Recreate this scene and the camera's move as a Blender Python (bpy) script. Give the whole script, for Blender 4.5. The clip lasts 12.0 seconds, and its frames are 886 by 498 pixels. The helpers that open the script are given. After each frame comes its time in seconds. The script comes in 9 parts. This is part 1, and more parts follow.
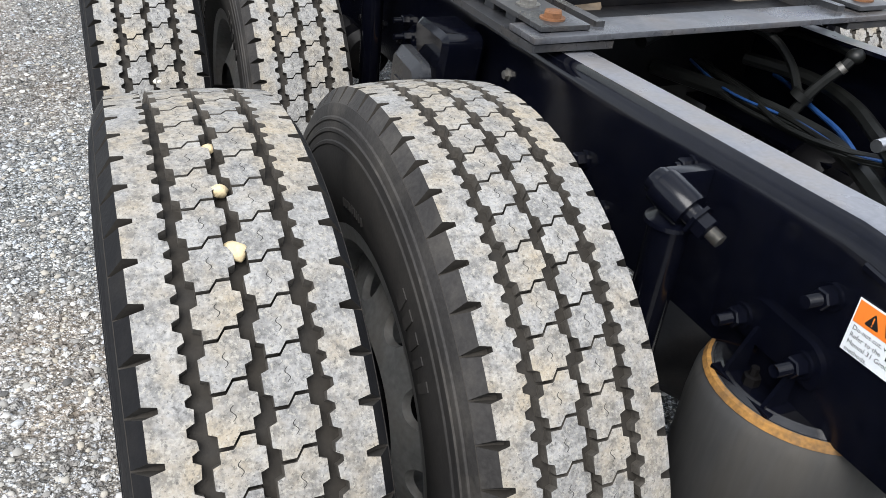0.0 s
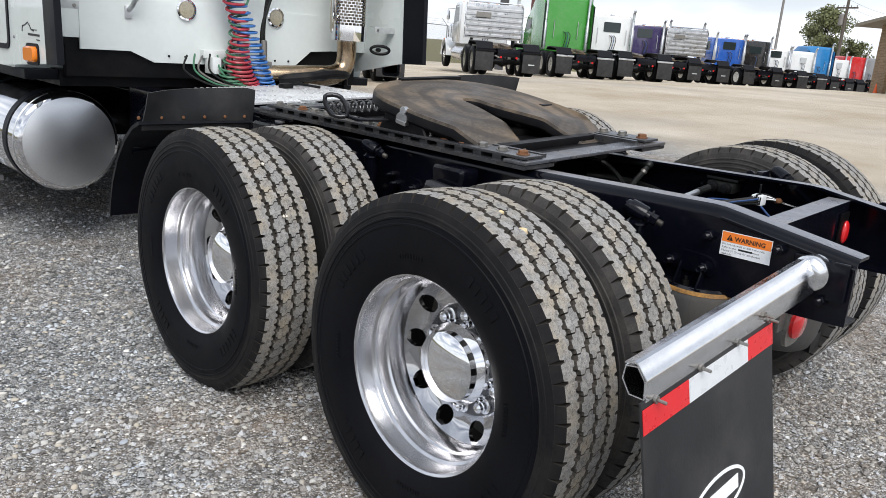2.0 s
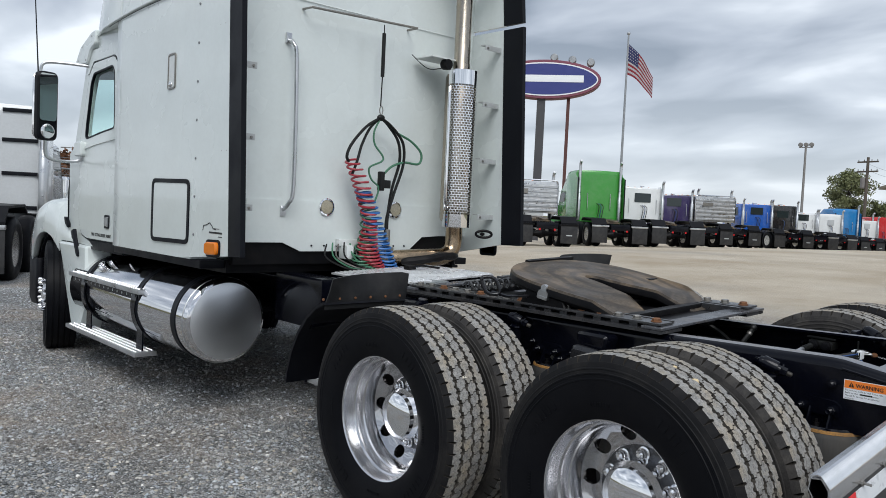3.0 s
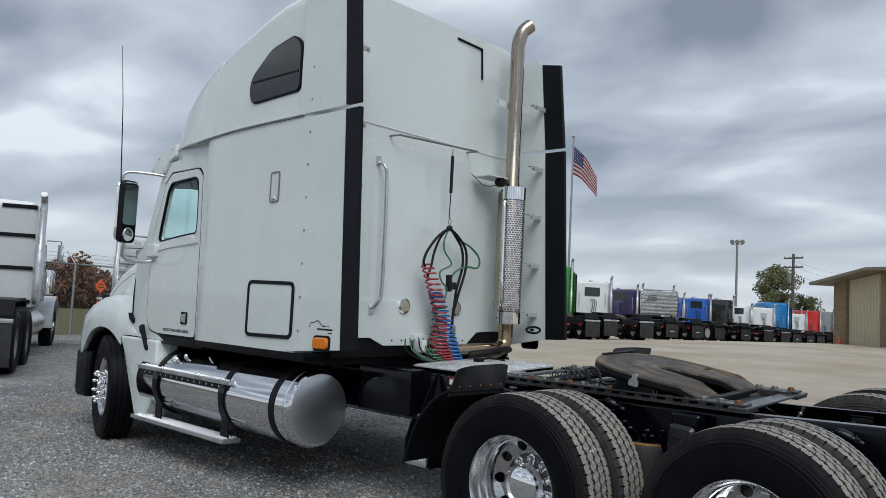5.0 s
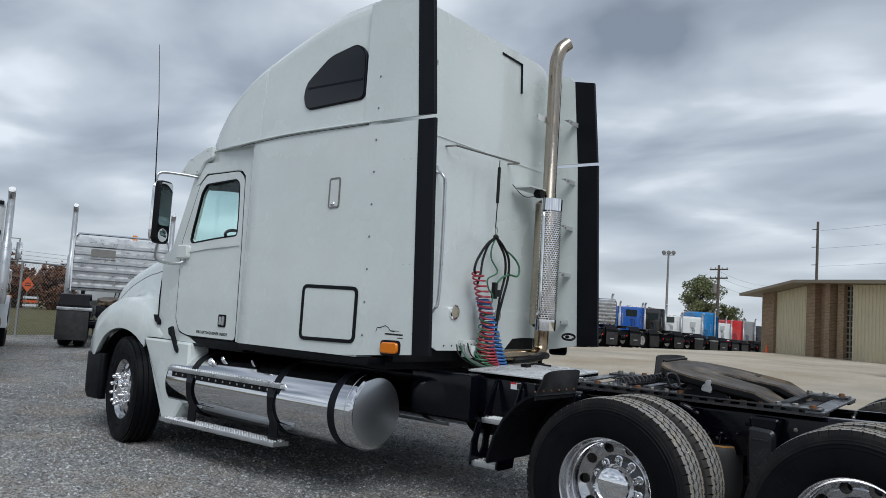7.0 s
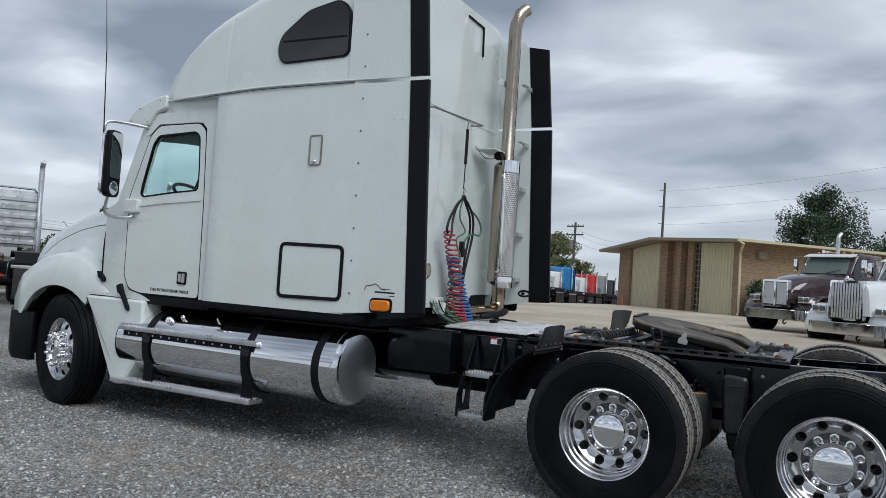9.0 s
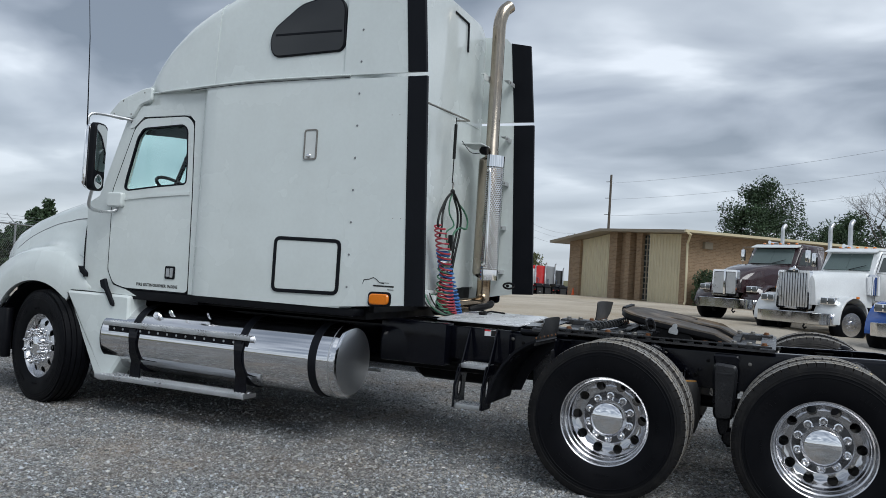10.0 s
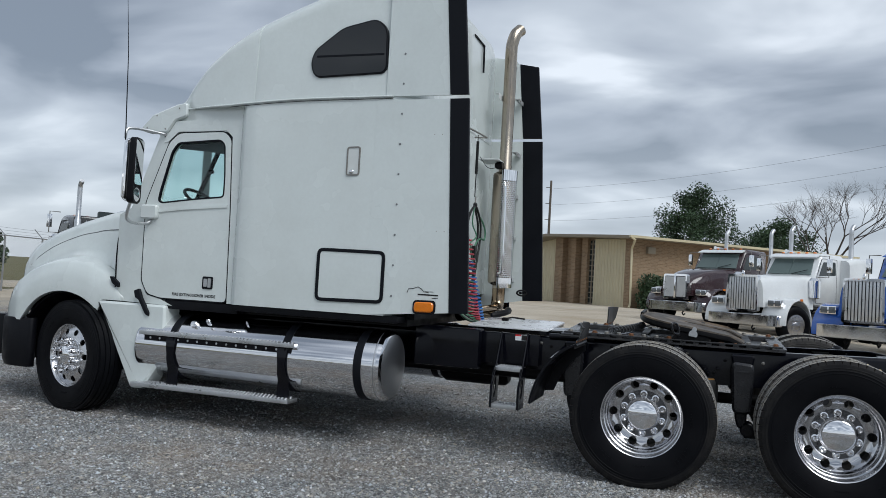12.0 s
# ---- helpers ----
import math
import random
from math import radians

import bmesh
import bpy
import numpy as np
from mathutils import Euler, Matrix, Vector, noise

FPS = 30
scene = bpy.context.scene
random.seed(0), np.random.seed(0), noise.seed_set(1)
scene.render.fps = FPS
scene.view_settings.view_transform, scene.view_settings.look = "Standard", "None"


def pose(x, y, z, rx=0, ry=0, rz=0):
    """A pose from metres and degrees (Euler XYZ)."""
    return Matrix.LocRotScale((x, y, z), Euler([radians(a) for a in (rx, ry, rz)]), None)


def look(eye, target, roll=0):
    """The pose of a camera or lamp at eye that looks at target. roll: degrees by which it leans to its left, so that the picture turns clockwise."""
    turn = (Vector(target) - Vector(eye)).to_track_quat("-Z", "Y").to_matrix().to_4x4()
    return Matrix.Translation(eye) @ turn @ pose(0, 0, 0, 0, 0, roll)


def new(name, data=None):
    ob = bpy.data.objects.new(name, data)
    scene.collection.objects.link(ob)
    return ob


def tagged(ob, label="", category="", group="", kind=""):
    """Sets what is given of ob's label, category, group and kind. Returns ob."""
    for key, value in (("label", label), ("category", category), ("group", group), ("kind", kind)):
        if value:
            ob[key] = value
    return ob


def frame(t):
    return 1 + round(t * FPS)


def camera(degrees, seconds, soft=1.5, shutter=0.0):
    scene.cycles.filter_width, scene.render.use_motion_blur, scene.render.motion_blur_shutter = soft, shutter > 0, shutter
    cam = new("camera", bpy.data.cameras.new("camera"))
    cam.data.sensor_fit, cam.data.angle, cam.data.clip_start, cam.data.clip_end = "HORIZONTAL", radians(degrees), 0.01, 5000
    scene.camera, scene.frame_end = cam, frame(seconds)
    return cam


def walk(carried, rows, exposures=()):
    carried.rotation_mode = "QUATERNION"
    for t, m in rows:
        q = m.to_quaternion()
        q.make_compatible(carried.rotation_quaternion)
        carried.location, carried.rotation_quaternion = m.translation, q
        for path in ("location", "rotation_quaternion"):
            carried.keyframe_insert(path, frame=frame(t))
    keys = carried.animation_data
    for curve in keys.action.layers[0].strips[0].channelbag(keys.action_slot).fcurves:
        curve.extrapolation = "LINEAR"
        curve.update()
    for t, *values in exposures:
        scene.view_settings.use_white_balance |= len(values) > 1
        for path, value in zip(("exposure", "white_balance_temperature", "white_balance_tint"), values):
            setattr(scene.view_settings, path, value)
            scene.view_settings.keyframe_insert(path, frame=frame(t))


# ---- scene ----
cam = camera(59.1, 12.0, soft=0.85)
PATH = [
    (0, (-1.113, -0.937, 1.393), (-0.366, 0.616, 0.379), 6.4),
    (0.5, (-1.382, -1.14, 1.41), (-0.371, 0.345, 0.531), 5.9),
    (1, (-1.76, -1.252, 1.407), (-0.506, 0.101, 0.636), 7.2),
    (1.5, (-2.109, -1.424, 1.414), (-0.764, -0.103, 0.746), 6.8),
    (2, (-2.54, -1.452, 1.422), (-1.161, -0.1, 0.902), 4.6),
    (2.5, (-2.991, -1.464, 1.471), (-1.618, -0.036, 1.192), 2.9),
    (3, (-3.351, -1.534, 1.486), (-2.002, -0.061, 1.385), 2.7),
    (3.2, (-3.487, -1.52, 1.483), (-2.128, -0.053, 1.415), 2.7),
    (4.8, (-4.489, -1.463, 1.512), (-3.045, -0.084, 1.636), 2.8),
    (5, (-4.604, -1.39, 1.494), (-3.15, -0.024, 1.635), 2.9),
    (5.5, (-4.802, -1.217, 1.471), (-3.326, 0.122, 1.638), 3.2),
    (6, (-4.911, -0.993, 1.466), (-3.404, 0.31, 1.642), 3.5),
    (6.5, (-5.129, -0.863, 1.442), (-3.591, 0.404, 1.619), 3.5),
    (6.7, (-5.236, -0.822, 1.449), (-3.687, 0.431, 1.622), 3.6),
    (8.5, (-5.902, -0.173, 1.449), (-4.171, 0.824, 1.541), 4.0),
    (9, (-6.027, -0.014, 1.422), (-4.251, 0.903, 1.492), 3.9),
    (9.5, (-6.083, 0.154, 1.427), (-4.274, 1.004, 1.484), 3.9),
    (10, (-6.271, 0.289, 1.416), (-4.436, 1.081, 1.472), 3.6),
    (10.5, (-6.481, 0.421, 1.423), (-4.628, 1.171, 1.486), 3.4),
    (11, (-6.606, 0.592, 1.419), (-4.738, 1.304, 1.492), 3.3),
    (11.5, (-6.743, 0.744, 1.408), (-4.862, 1.421, 1.485), 3.3),
    (12, (-6.942, 0.902, 1.407), (-5.048, 1.541, 1.484), 3.3),
]
walk(cam, [(t, look(eye, target, roll)) for t, eye, target, roll in PATH],
     exposures=[(0, 1.33, 6380, 10), (0.5, 1.1, 6400, 10), (1.0, 0.92, 6480, 11), (1.5, 0.86, 6460, 11), (2.0, 0.79, 6420, 11), (2.5, 0.59, 6340, 10), (3.0, 0.29, 6220, 9), (5.0, -0.02, 6110, 8), (8.5, 0.01, 6090, 8), (10.0, 0.05, 6080, 8), (12.0, 0.05, 6080, 8)])

# ---- light ----
SUN_EL, SUN_AZ = radians(48), radians(215)


def sky_world():
    w = bpy.data.worlds.new("overcast_sky")
    scene.world = w
    w.use_nodes = True
    nt = w.node_tree
    nt.nodes.clear()
    N, L = nt.nodes.new, nt.links.new
    out, bg = N("ShaderNodeOutputWorld"), N("ShaderNodeBackground")
    tc, sep = N("ShaderNodeTexCoord"), N("ShaderNodeSeparateXYZ")
    L(tc.outputs["Generated"], sep.inputs[0])
    # cloud deck: the view direction laid out on a flat layer overhead
    up = N("ShaderNodeMath"); up.operation = "MAXIMUM"; up.inputs[1].default_value = 0.0
    L(sep.outputs["Z"], up.inputs[0])
    den = N("ShaderNodeMath"); den.operation = "ADD"; den.inputs[1].default_value = 0.20
    L(up.outputs[0], den.inputs[0])
    dx, dy = N("ShaderNodeMath"), N("ShaderNodeMath")
    for n, k in ((dx, "X"), (dy, "Y")):
        n.operation = "DIVIDE"
        L(sep.outputs[k], n.inputs[0]); L(den.outputs[0], n.inputs[1])
    com = N("ShaderNodeCombineXYZ")
    L(dx.outputs[0], com.inputs[0]); L(dy.outputs[0], com.inputs[1])
    mp = N("ShaderNodeMapping")
    mp.inputs["Location"].default_value = (5.3, 2.9, 0.4)
    mp.inputs["Rotation"].default_value = (0, 0, radians(-38))
    mp.inputs["Scale"].default_value = (0.85, 0.62, 1)
    L(com.outputs[0], mp.inputs[0])
    big = N("ShaderNodeTexNoise")
    big.inputs["Scale"].default_value, big.inputs["Detail"].default_value = 2.3, 5
    big.inputs["Roughness"].default_value, big.inputs["Distortion"].default_value = 0.43, 0.3
    L(mp.outputs[0], big.inputs["Vector"])
    ramp = N("ShaderNodeValToRGB")
    el = ramp.color_ramp.elements
    el[0].position, el[0].color = 0.36, (0.25, 0.28, 0.325, 1)
    el[1].position, el[1].color = 0.66, (0.88, 0.90, 0.93, 1)
    m = el.new(0.49); m.color = (0.44, 0.47, 0.52, 1)
    m = el.new(0.58); m.color = (0.60, 0.63, 0.67, 1)
    L(big.outputs["Fac"], ramp.inputs[0])
    # paler towards the horizon
    hz = N("ShaderNodeMapRange")
    hz.inputs["From Min"].default_value, hz.inputs["From Max"].default_value = 0.0, 0.22
    hz.inputs["To Min"].default_value, hz.inputs["To Max"].default_value = 0.75, 0.0
    L(sep.outputs["Z"], hz.inputs["Value"])
    mix = N("ShaderNodeMixRGB"); mix.inputs[2].default_value = (0.66, 0.69, 0.725, 1)
    L(hz.outputs[0], mix.inputs[0]); L(ramp.outputs[0], mix.inputs[1])
    # a clear-sky part behind the deck
    sky = N("ShaderNodeTexSky"); sky.sky_type = "NISHITA"; sky.sun_disc = False
    sky.sun_elevation, sky.sun_rotation = SUN_EL, SUN_AZ
    dim = N("ShaderNodeMixRGB"); dim.blend_type = "MULTIPLY"; dim.inputs[0].default_value = 1
    dim.inputs[2].default_value = (0.012, 0.012, 0.012, 1)
    L(sky.outputs[0], dim.inputs[1])
    add = N("ShaderNodeMixRGB"); add.blend_type = "ADD"; add.inputs[0].default_value = 1
    L(mix.outputs[0], add.inputs[1]); L(dim.outputs[0], add.inputs[2])
    L(add.outputs[0], bg.inputs["Color"])
    bg.inputs["Strength"].default_value = 0.91
    L(bg.outputs[0], out.inputs["Surface"])


sky_world()
sun = new("sun", bpy.data.lights.new("sun", "SUN"))
sun.data.energy, sun.data.angle, sun.data.color = 1.9, radians(38), (1.0, 0.97, 0.93)
sun.matrix_world = look((0, 0, 30), (0 - 30 * math.sin(SUN_AZ) / math.tan(SUN_EL), -30 * math.cos(SUN_AZ) / math.tan(SUN_EL), 0))

# ---- materials ----


def mk(name, base, rough=0.5, metal=0.0, var=0.12, scale=3.0, fine=60.0, bump=0.0, coat=0.0, dirt=None, rvar=0.1, rnd=0.0, stretch=None, spec=0.5):
    """Principled material with variation at two scales; dirt: (colour, amount, scale)."""
    m = bpy.data.materials.new(name)
    m.use_nodes = True
    nt = m.node_tree
    p = nt.nodes["Principled BSDF"]
    N, L = nt.nodes.new, nt.links.new
    tc = N("ShaderNodeTexCoord")
    vec = tc.outputs["Object"]
    if stretch:
        mp = N("ShaderNodeMapping"); mp.inputs["Scale"].default_value = stretch
        L(vec, mp.inputs[0]); vec = mp.outputs[0]
    a, b = N("ShaderNodeTexNoise"), N("ShaderNodeTexNoise")
    a.inputs["Scale"].default_value, a.inputs["Detail"].default_value = scale, 4
    b.inputs["Scale"].default_value, b.inputs["Detail"].default_value = fine, 3
    L(vec, a.inputs["Vector"]); L(vec, b.inputs["Vector"])
    s = N("ShaderNodeMath"); s.operation = "ADD"
    L(a.outputs["Fac"], s.inputs[0]); L(b.outputs["Fac"], s.inputs[1])
    mr = N("ShaderNodeMapRange")
    mr.inputs["From Min"].default_value, mr.inputs["From Max"].default_value = 0.65, 1.35
    mr.inputs["To Min"].default_value, mr.inputs["To Max"].default_value = 1 - var, 1 + var
    L(s.outputs[0], mr.inputs["Value"])
    col = N("ShaderNodeMixRGB"); col.blend_type = "MULTIPLY"; col.inputs[0].default_value = 1
    col.inputs[1].default_value = (*base, 1)
    L(mr.outputs[0], col.inputs[2])
    c = col.outputs[0]
    if rnd:
        oi = N("ShaderNodeObjectInfo")
        r2 = N("ShaderNodeMapRange")
        r2.inputs["To Min"].default_value, r2.inputs["To Max"].default_value = 1 - rnd, 1 + rnd
        L(oi.outputs["Random"], r2.inputs["Value"])
        cm = N("ShaderNodeMixRGB"); cm.blend_type = "MULTIPLY"; cm.inputs[0].default_value = 1
        L(c, cm.inputs[1]); L(r2.outputs[0], cm.inputs[2]); c = cm.outputs[0]
    if dirt:
        d = N("ShaderNodeTexNoise"); d.inputs["Scale"].default_value, d.inputs["Detail"].default_value = dirt[2], 6
        d.inputs["Roughness"].default_value = 0.65
        L(vec, d.inputs["Vector"])
        dr = N("ShaderNodeMapRange")
        dr.inputs["From Min"].default_value, dr.inputs["From Max"].default_value = 0.45, 0.7
        dr.inputs["To Max"].default_value = dirt[1]
        L(d.outputs["Fac"], dr.inputs["Value"])
        dm = N("ShaderNodeMixRGB"); dm.inputs[2].default_value = (*dirt[0], 1)
        L(dr.outputs[0], dm.inputs[0]); L(c, dm.inputs[1]); c = dm.outputs[0]
    L(c, p.inputs["Base Color"])
    rr = N("ShaderNodeMapRange")
    rr.inputs["From Min"].default_value, rr.inputs["From Max"].default_value = 0.35, 0.65
    rr.inputs["To Min"].default_value, rr.inputs["To Max"].default_value = max(rough - rvar, 0.0), min(rough + rvar, 1.0)
    L(a.outputs["Fac"], rr.inputs["Value"])
    L(rr.outputs[0], p.inputs["Roughness"])
    p.inputs["Metallic"].default_value = metal
    p.inputs["Specular IOR Level"].default_value = spec
    p.inputs["Coat Weight"].default_value = coat
    p.inputs["Coat Roughness"].default_value = 0.04
    if bump:
        bn = N("ShaderNodeBump"); bn.inputs["Strength"].default_value = 0.6; bn.inputs["Distance"].default_value = bump
        L(b.outputs["Fac"], bn.inputs["Height"]); L(bn.outputs[0], p.inputs["Normal"])
    return m


DUST = (0.20, 0.18, 0.15)
M_RUBBER = mk("tyre_rubber", (0.0036, 0.0039, 0.0054), 0.5, var=0.25, scale=6, fine=150, bump=0.0005, dirt=(DUST, 0.010, 5), spec=0.10)
# inner tyres: rubber lightened for skylight falling into the gap, plus some dust
M_RUBBER_LIT = mk("dusty_lit_tyre_rubber", (0.022, 0.021, 0.021), 0.7, var=0.3, scale=6, fine=150, bump=0.0005, dirt=(DUST, 0.12, 5), spec=0.25)
M_SHOULDER_LIT = mk("dusty_lit_shoulder_rubber", (0.036, 0.034, 0.033), 0.75, var=0.35, scale=9, fine=170, bump=0.0008, dirt=(DUST, 0.25, 8), spec=0.25)
M_SHOULDER = mk("dusty_shoulder_rubber", (0.0065, 0.0065, 0.0075), 0.7, var=0.3, scale=9, fine=170, bump=0.0008, dirt=(DUST, 0.06, 8), spec=0.2)
M_GROOVE = mk("tyre_groove", (0.022, 0.0185, 0.0145), 0.85, var=0.35, scale=20, fine=200, bump=0.001)
M_BLOCKWALL = mk("tread_block_wall", (0.076, 0.068, 0.058), 0.85, var=0.45, scale=40, fine=260, bump=0.001)
M_ALU = mk("spun_aluminium", (0.68, 0.68, 0.695), 0.22, 1.0, var=0.05, scale=5, fine=90, rvar=0.03, dirt=((0.50, 0.49, 0.48), 0.2, 9))
M_ALU_DISC = mk("polished_wheel_disc", (0.52, 0.52, 0.535), 0.08, 1.0, var=0.05, scale=5, fine=90, rvar=0.03, dirt=((0.45, 0.44, 0.43), 0.2, 9))
M_ALU_SATIN = mk("satin_aluminium", (0.60, 0.61, 0.62), 0.36, 1.0, var=0.12, scale=7, fine=120, rvar=0.1)
M_CHROME = mk("chrome", (0.88, 0.88, 0.89), 0.03, 1.0, var=0.02, rvar=0.02)
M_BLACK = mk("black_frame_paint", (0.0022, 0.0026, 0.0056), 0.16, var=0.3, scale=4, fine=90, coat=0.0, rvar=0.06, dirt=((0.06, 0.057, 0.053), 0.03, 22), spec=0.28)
# black paint for upward faces: dust, and the sky's blue-grey sheen as base colour
M_RAILTOP = mk("dusty_sheen_black_paint", (0.150, 0.157, 0.180), 0.36, var=0.25, scale=14, fine=120, rvar=0.1, dirt=((0.20, 0.165, 0.12), 0.55, 6), spec=0.5)
M_PLATE = mk("worn_dark_plate", (0.060, 0.063, 0.072), 0.30, var=0.35, scale=10, fine=120, rvar=0.12, dirt=((0.14, 0.11, 0.08), 0.4, 7), spec=0.5)
M_HANGER = mk("satin_black_casting", (0.011, 0.0115, 0.014), 0.24, var=0.2, scale=9, fine=120, bump=0.0004, dirt=((0.05, 0.047, 0.044), 0.12, 9), spec=0.5)
M_SLIDE = mk("worn_black_slide", (0.030, 0.031, 0.034), 0.3, var=0.35, scale=9, fine=120, dirt=((0.09, 0.07, 0.05), 0.25, 12), rvar=0.1, bump=0.0004, spec=0.5)
M_BLACK_DULL = mk("dull_black_steel", (0.0034, 0.0035, 0.0045), 0.45, var=0.3, scale=9, fine=120, dirt=((0.04, 0.033, 0.026), 0.14, 10), bump=0.0006, spec=0.15)
M_PLASTIC = mk("black_plastic", (0.0042, 0.0046, 0.0068), 0.45, var=0.15, scale=6, fine=140, bump=0.0004, dirt=((0.05, 0.048, 0.044), 0.05, 7), spec=0.16)
M_WHITE = mk("white_cab_paint", (0.665, 0.715, 0.70), 0.24, var=0.03, scale=1.6, fine=30, coat=0.6, rvar=0.06, dirt=((0.50, 0.52, 0.50), 0.22, 1.7))
M_WHITE_IN = mk("white_panel", (0.66, 0.69, 0.68), 0.4, var=0.04, scale=2, fine=40, dirt=((0.45, 0.45, 0.42), 0.25, 2.5))
M_BRACKET = mk("light_grey_bracket", (0.42, 0.44, 0.44), 0.4, var=0.1, scale=8, fine=60, dirt=((0.2, 0.19, 0.17), 0.3, 12))
M_TRIM = mk("black_rubber_trim", (0.006, 0.007, 0.010), 0.45, var=0.2, scale=5, fine=90, spec=0.15)
M_ORANGE = mk("amber_lens", (0.75, 0.20, 0.01), 0.15, var=0.08, coat=0.6)
M_RED = mk("red_lens", (0.55, 0.012, 0.015), 0.18, var=0.08, coat=0.6)
M_REDTAPE = mk("red_reflector_tape", (0.62, 0.02, 0.025), 0.35, var=0.07, scale=40, fine=300)
M_WHITETAPE = mk("white_reflector_tape", (0.62, 0.64, 0.66), 0.35, var=0.06, scale=40, fine=300)
M_DECK = mk("bright_deck_plate", (0.82, 0.83, 0.84), 0.30, 0.5, var=0.14, scale=6, fine=120, rvar=0.06)
M_RUST = mk("rusty_bolt", (0.17, 0.075, 0.032), 0.75, 0.2, var=0.4, scale=40, fine=300)
M_STEEL = mk("worn_steel", (0.30, 0.29, 0.27), 0.42, 0.9, var=0.25, scale=12, fine=150, dirt=((0.12, 0.09, 0.06), 0.4, 12))
M_GREASE = mk("greasy_worn_plate", (0.075, 0.063, 0.051), 0.5, 0.0, var=0.55, scale=5, fine=60, dirt=((0.29, 0.21, 0.13), 0.65, 3.0), rvar=0.12, bump=0.0008, spec=0.15)
# arcs rubbed by trailers turning on the plate
_nt = M_GREASE.node_tree
_p = _nt.nodes["Principled BSDF"]
_tc, _mp, _wv = _nt.nodes.new("ShaderNodeTexCoord"), _nt.nodes.new("ShaderNodeMapping"), _nt.nodes.new("ShaderNodeTexWave")
_mp.inputs["Location"].default_value = (-0.10, -0.90, 0)
_mp.inputs["Scale"].default_value = (1, 1, 0)
_wv.wave_type, _wv.rings_direction = "RINGS", "Z"
_wv.inputs["Scale"].default_value, _wv.inputs["Distortion"].default_value = 2.6, 5.0
_wv.inputs["Detail"].default_value, _wv.inputs["Detail Scale"].default_value = 3.0, 1.2
_mx = _nt.nodes.new("ShaderNodeMixRGB"); _mx.inputs[2].default_value = (0.035, 0.031, 0.028, 1)
_rg = _nt.nodes.new("ShaderNodeMapRange")
_rg.inputs["From Min"].default_value, _rg.inputs["From Max"].default_value, _rg.inputs["To Max"].default_value = 0.45, 0.85, 0.6
_nt.links.new(_tc.outputs["Object"], _mp.inputs[0]); _nt.links.new(_mp.outputs[0], _wv.inputs["Vector"])
_nt.links.new(_wv.outputs["Fac"], _rg.inputs["Value"]); _nt.links.new(_rg.outputs[0], _mx.inputs[0])
_nt.links.new(_p.inputs["Base Color"].links[0].from_socket, _mx.inputs[1]); _nt.links.new(_mx.outputs[0], _p.inputs["Base Color"])
M_STICKER_O = mk("orange_label", (0.86, 0.22, 0.03), 0.4, var=0.05)
M_STICKER_W = mk("white_label", (0.80, 0.82, 0.84), 0.4, var=0.04)
M_GREYINK = mk("grey_ink", (0.16, 0.17, 0.18), 0.5, var=0.1)
M_INK = mk("black_ink", (0.01, 0.01, 0.01), 0.5, var=0.1)
M_EXHAUST = mk("heat_tinted_steel", (0.40, 0.355, 0.295), 0.22, 1.0, var=0.15, scale=6, fine=60, dirt=((0.30, 0.22, 0.14), 0.45, 5), stretch=(1, 1, 0.3))
M_BRONZE = mk("burnt_bronze_steel", (0.34, 0.26, 0.175), 0.2, 1.0, var=0.3, scale=7, fine=60, dirt=((0.16, 0.09, 0.045), 0.6, 6))
M_TANK = mk("polished_tank_aluminium", (0.74, 0.74, 0.755), 0.075, 1.0, var=0.03, scale=4, fine=90, rvar=0.02)
M_BRUSHED = mk("brushed_end_plate", (0.74, 0.75, 0.76), 0.36, 1.0, var=0.05, scale=3, fine=140, rvar=0.02)
M_AIRBAG = mk("air_bag_rubber", (0.042, 0.042, 0.042), 0.75, var=0.2, scale=9, fine=120, bump=0.0006, dirt=((0.09, 0.075, 0.055), 0.4, 6), stretch=(1, 1, 0.15))
M_RUSTRING = mk("rust_ring", (0.30, 0.15, 0.035), 0.8, var=0.5, scale=22, fine=160, dirt=((0.06, 0.05, 0.04), 0.8, 14))
M_RED_HOSE = mk("red_hose", (0.34, 0.030, 0.045), 0.4, var=0.12, scale=20)
M_BLUE_HOSE = mk("blue_hose", (0.03, 0.14, 0.40), 0.4, var=0.12, scale=20)
M_BLUE_WIRE = mk("dark_blue_wire", (0.011, 0.048, 0.16), 0.45, var=0.15, scale=20)
M_GREEN_HOSE = mk("green_hose", (0.05, 0.16, 0.09), 0.45, var=0.12, scale=20)
M_BLACK_HOSE = mk("black_hose", (0.007, 0.0075, 0.007), 0.45, var=0.2, scale=20, spec=0.3)
M_COIL = mk("shiny_black_hose", (0.05, 0.051, 0.053), 0.2, var=0.2, scale=20, spec=0.8)
M_LENS_TAN = mk("yellowed_lamp_lens", (0.33, 0.30, 0.22), 0.12, var=0.25, scale=60, fine=300, coat=0.5)
M_STONE = mk("pale_pebble", (0.62, 0.50, 0.30), 0.8, var=0.2, scale=60, fine=300, bump=0.001)
M_INTERIOR = mk("dark_cab_interior", (0.035, 0.037, 0.04), 0.7, var=0.2)


def glass(name, tint, rough=0.02):
    m = bpy.data.materials.new(name)
    m.use_nodes = True
    p = m.node_tree.nodes["Principled BSDF"]
    p.inputs["Base Color"].default_value = (*tint, 1)
    p.inputs["Roughness"].default_value = rough
    p.inputs["Transmission Weight"].default_value = 1.0
    p.inputs["IOR"].default_value = 1.3
    return m


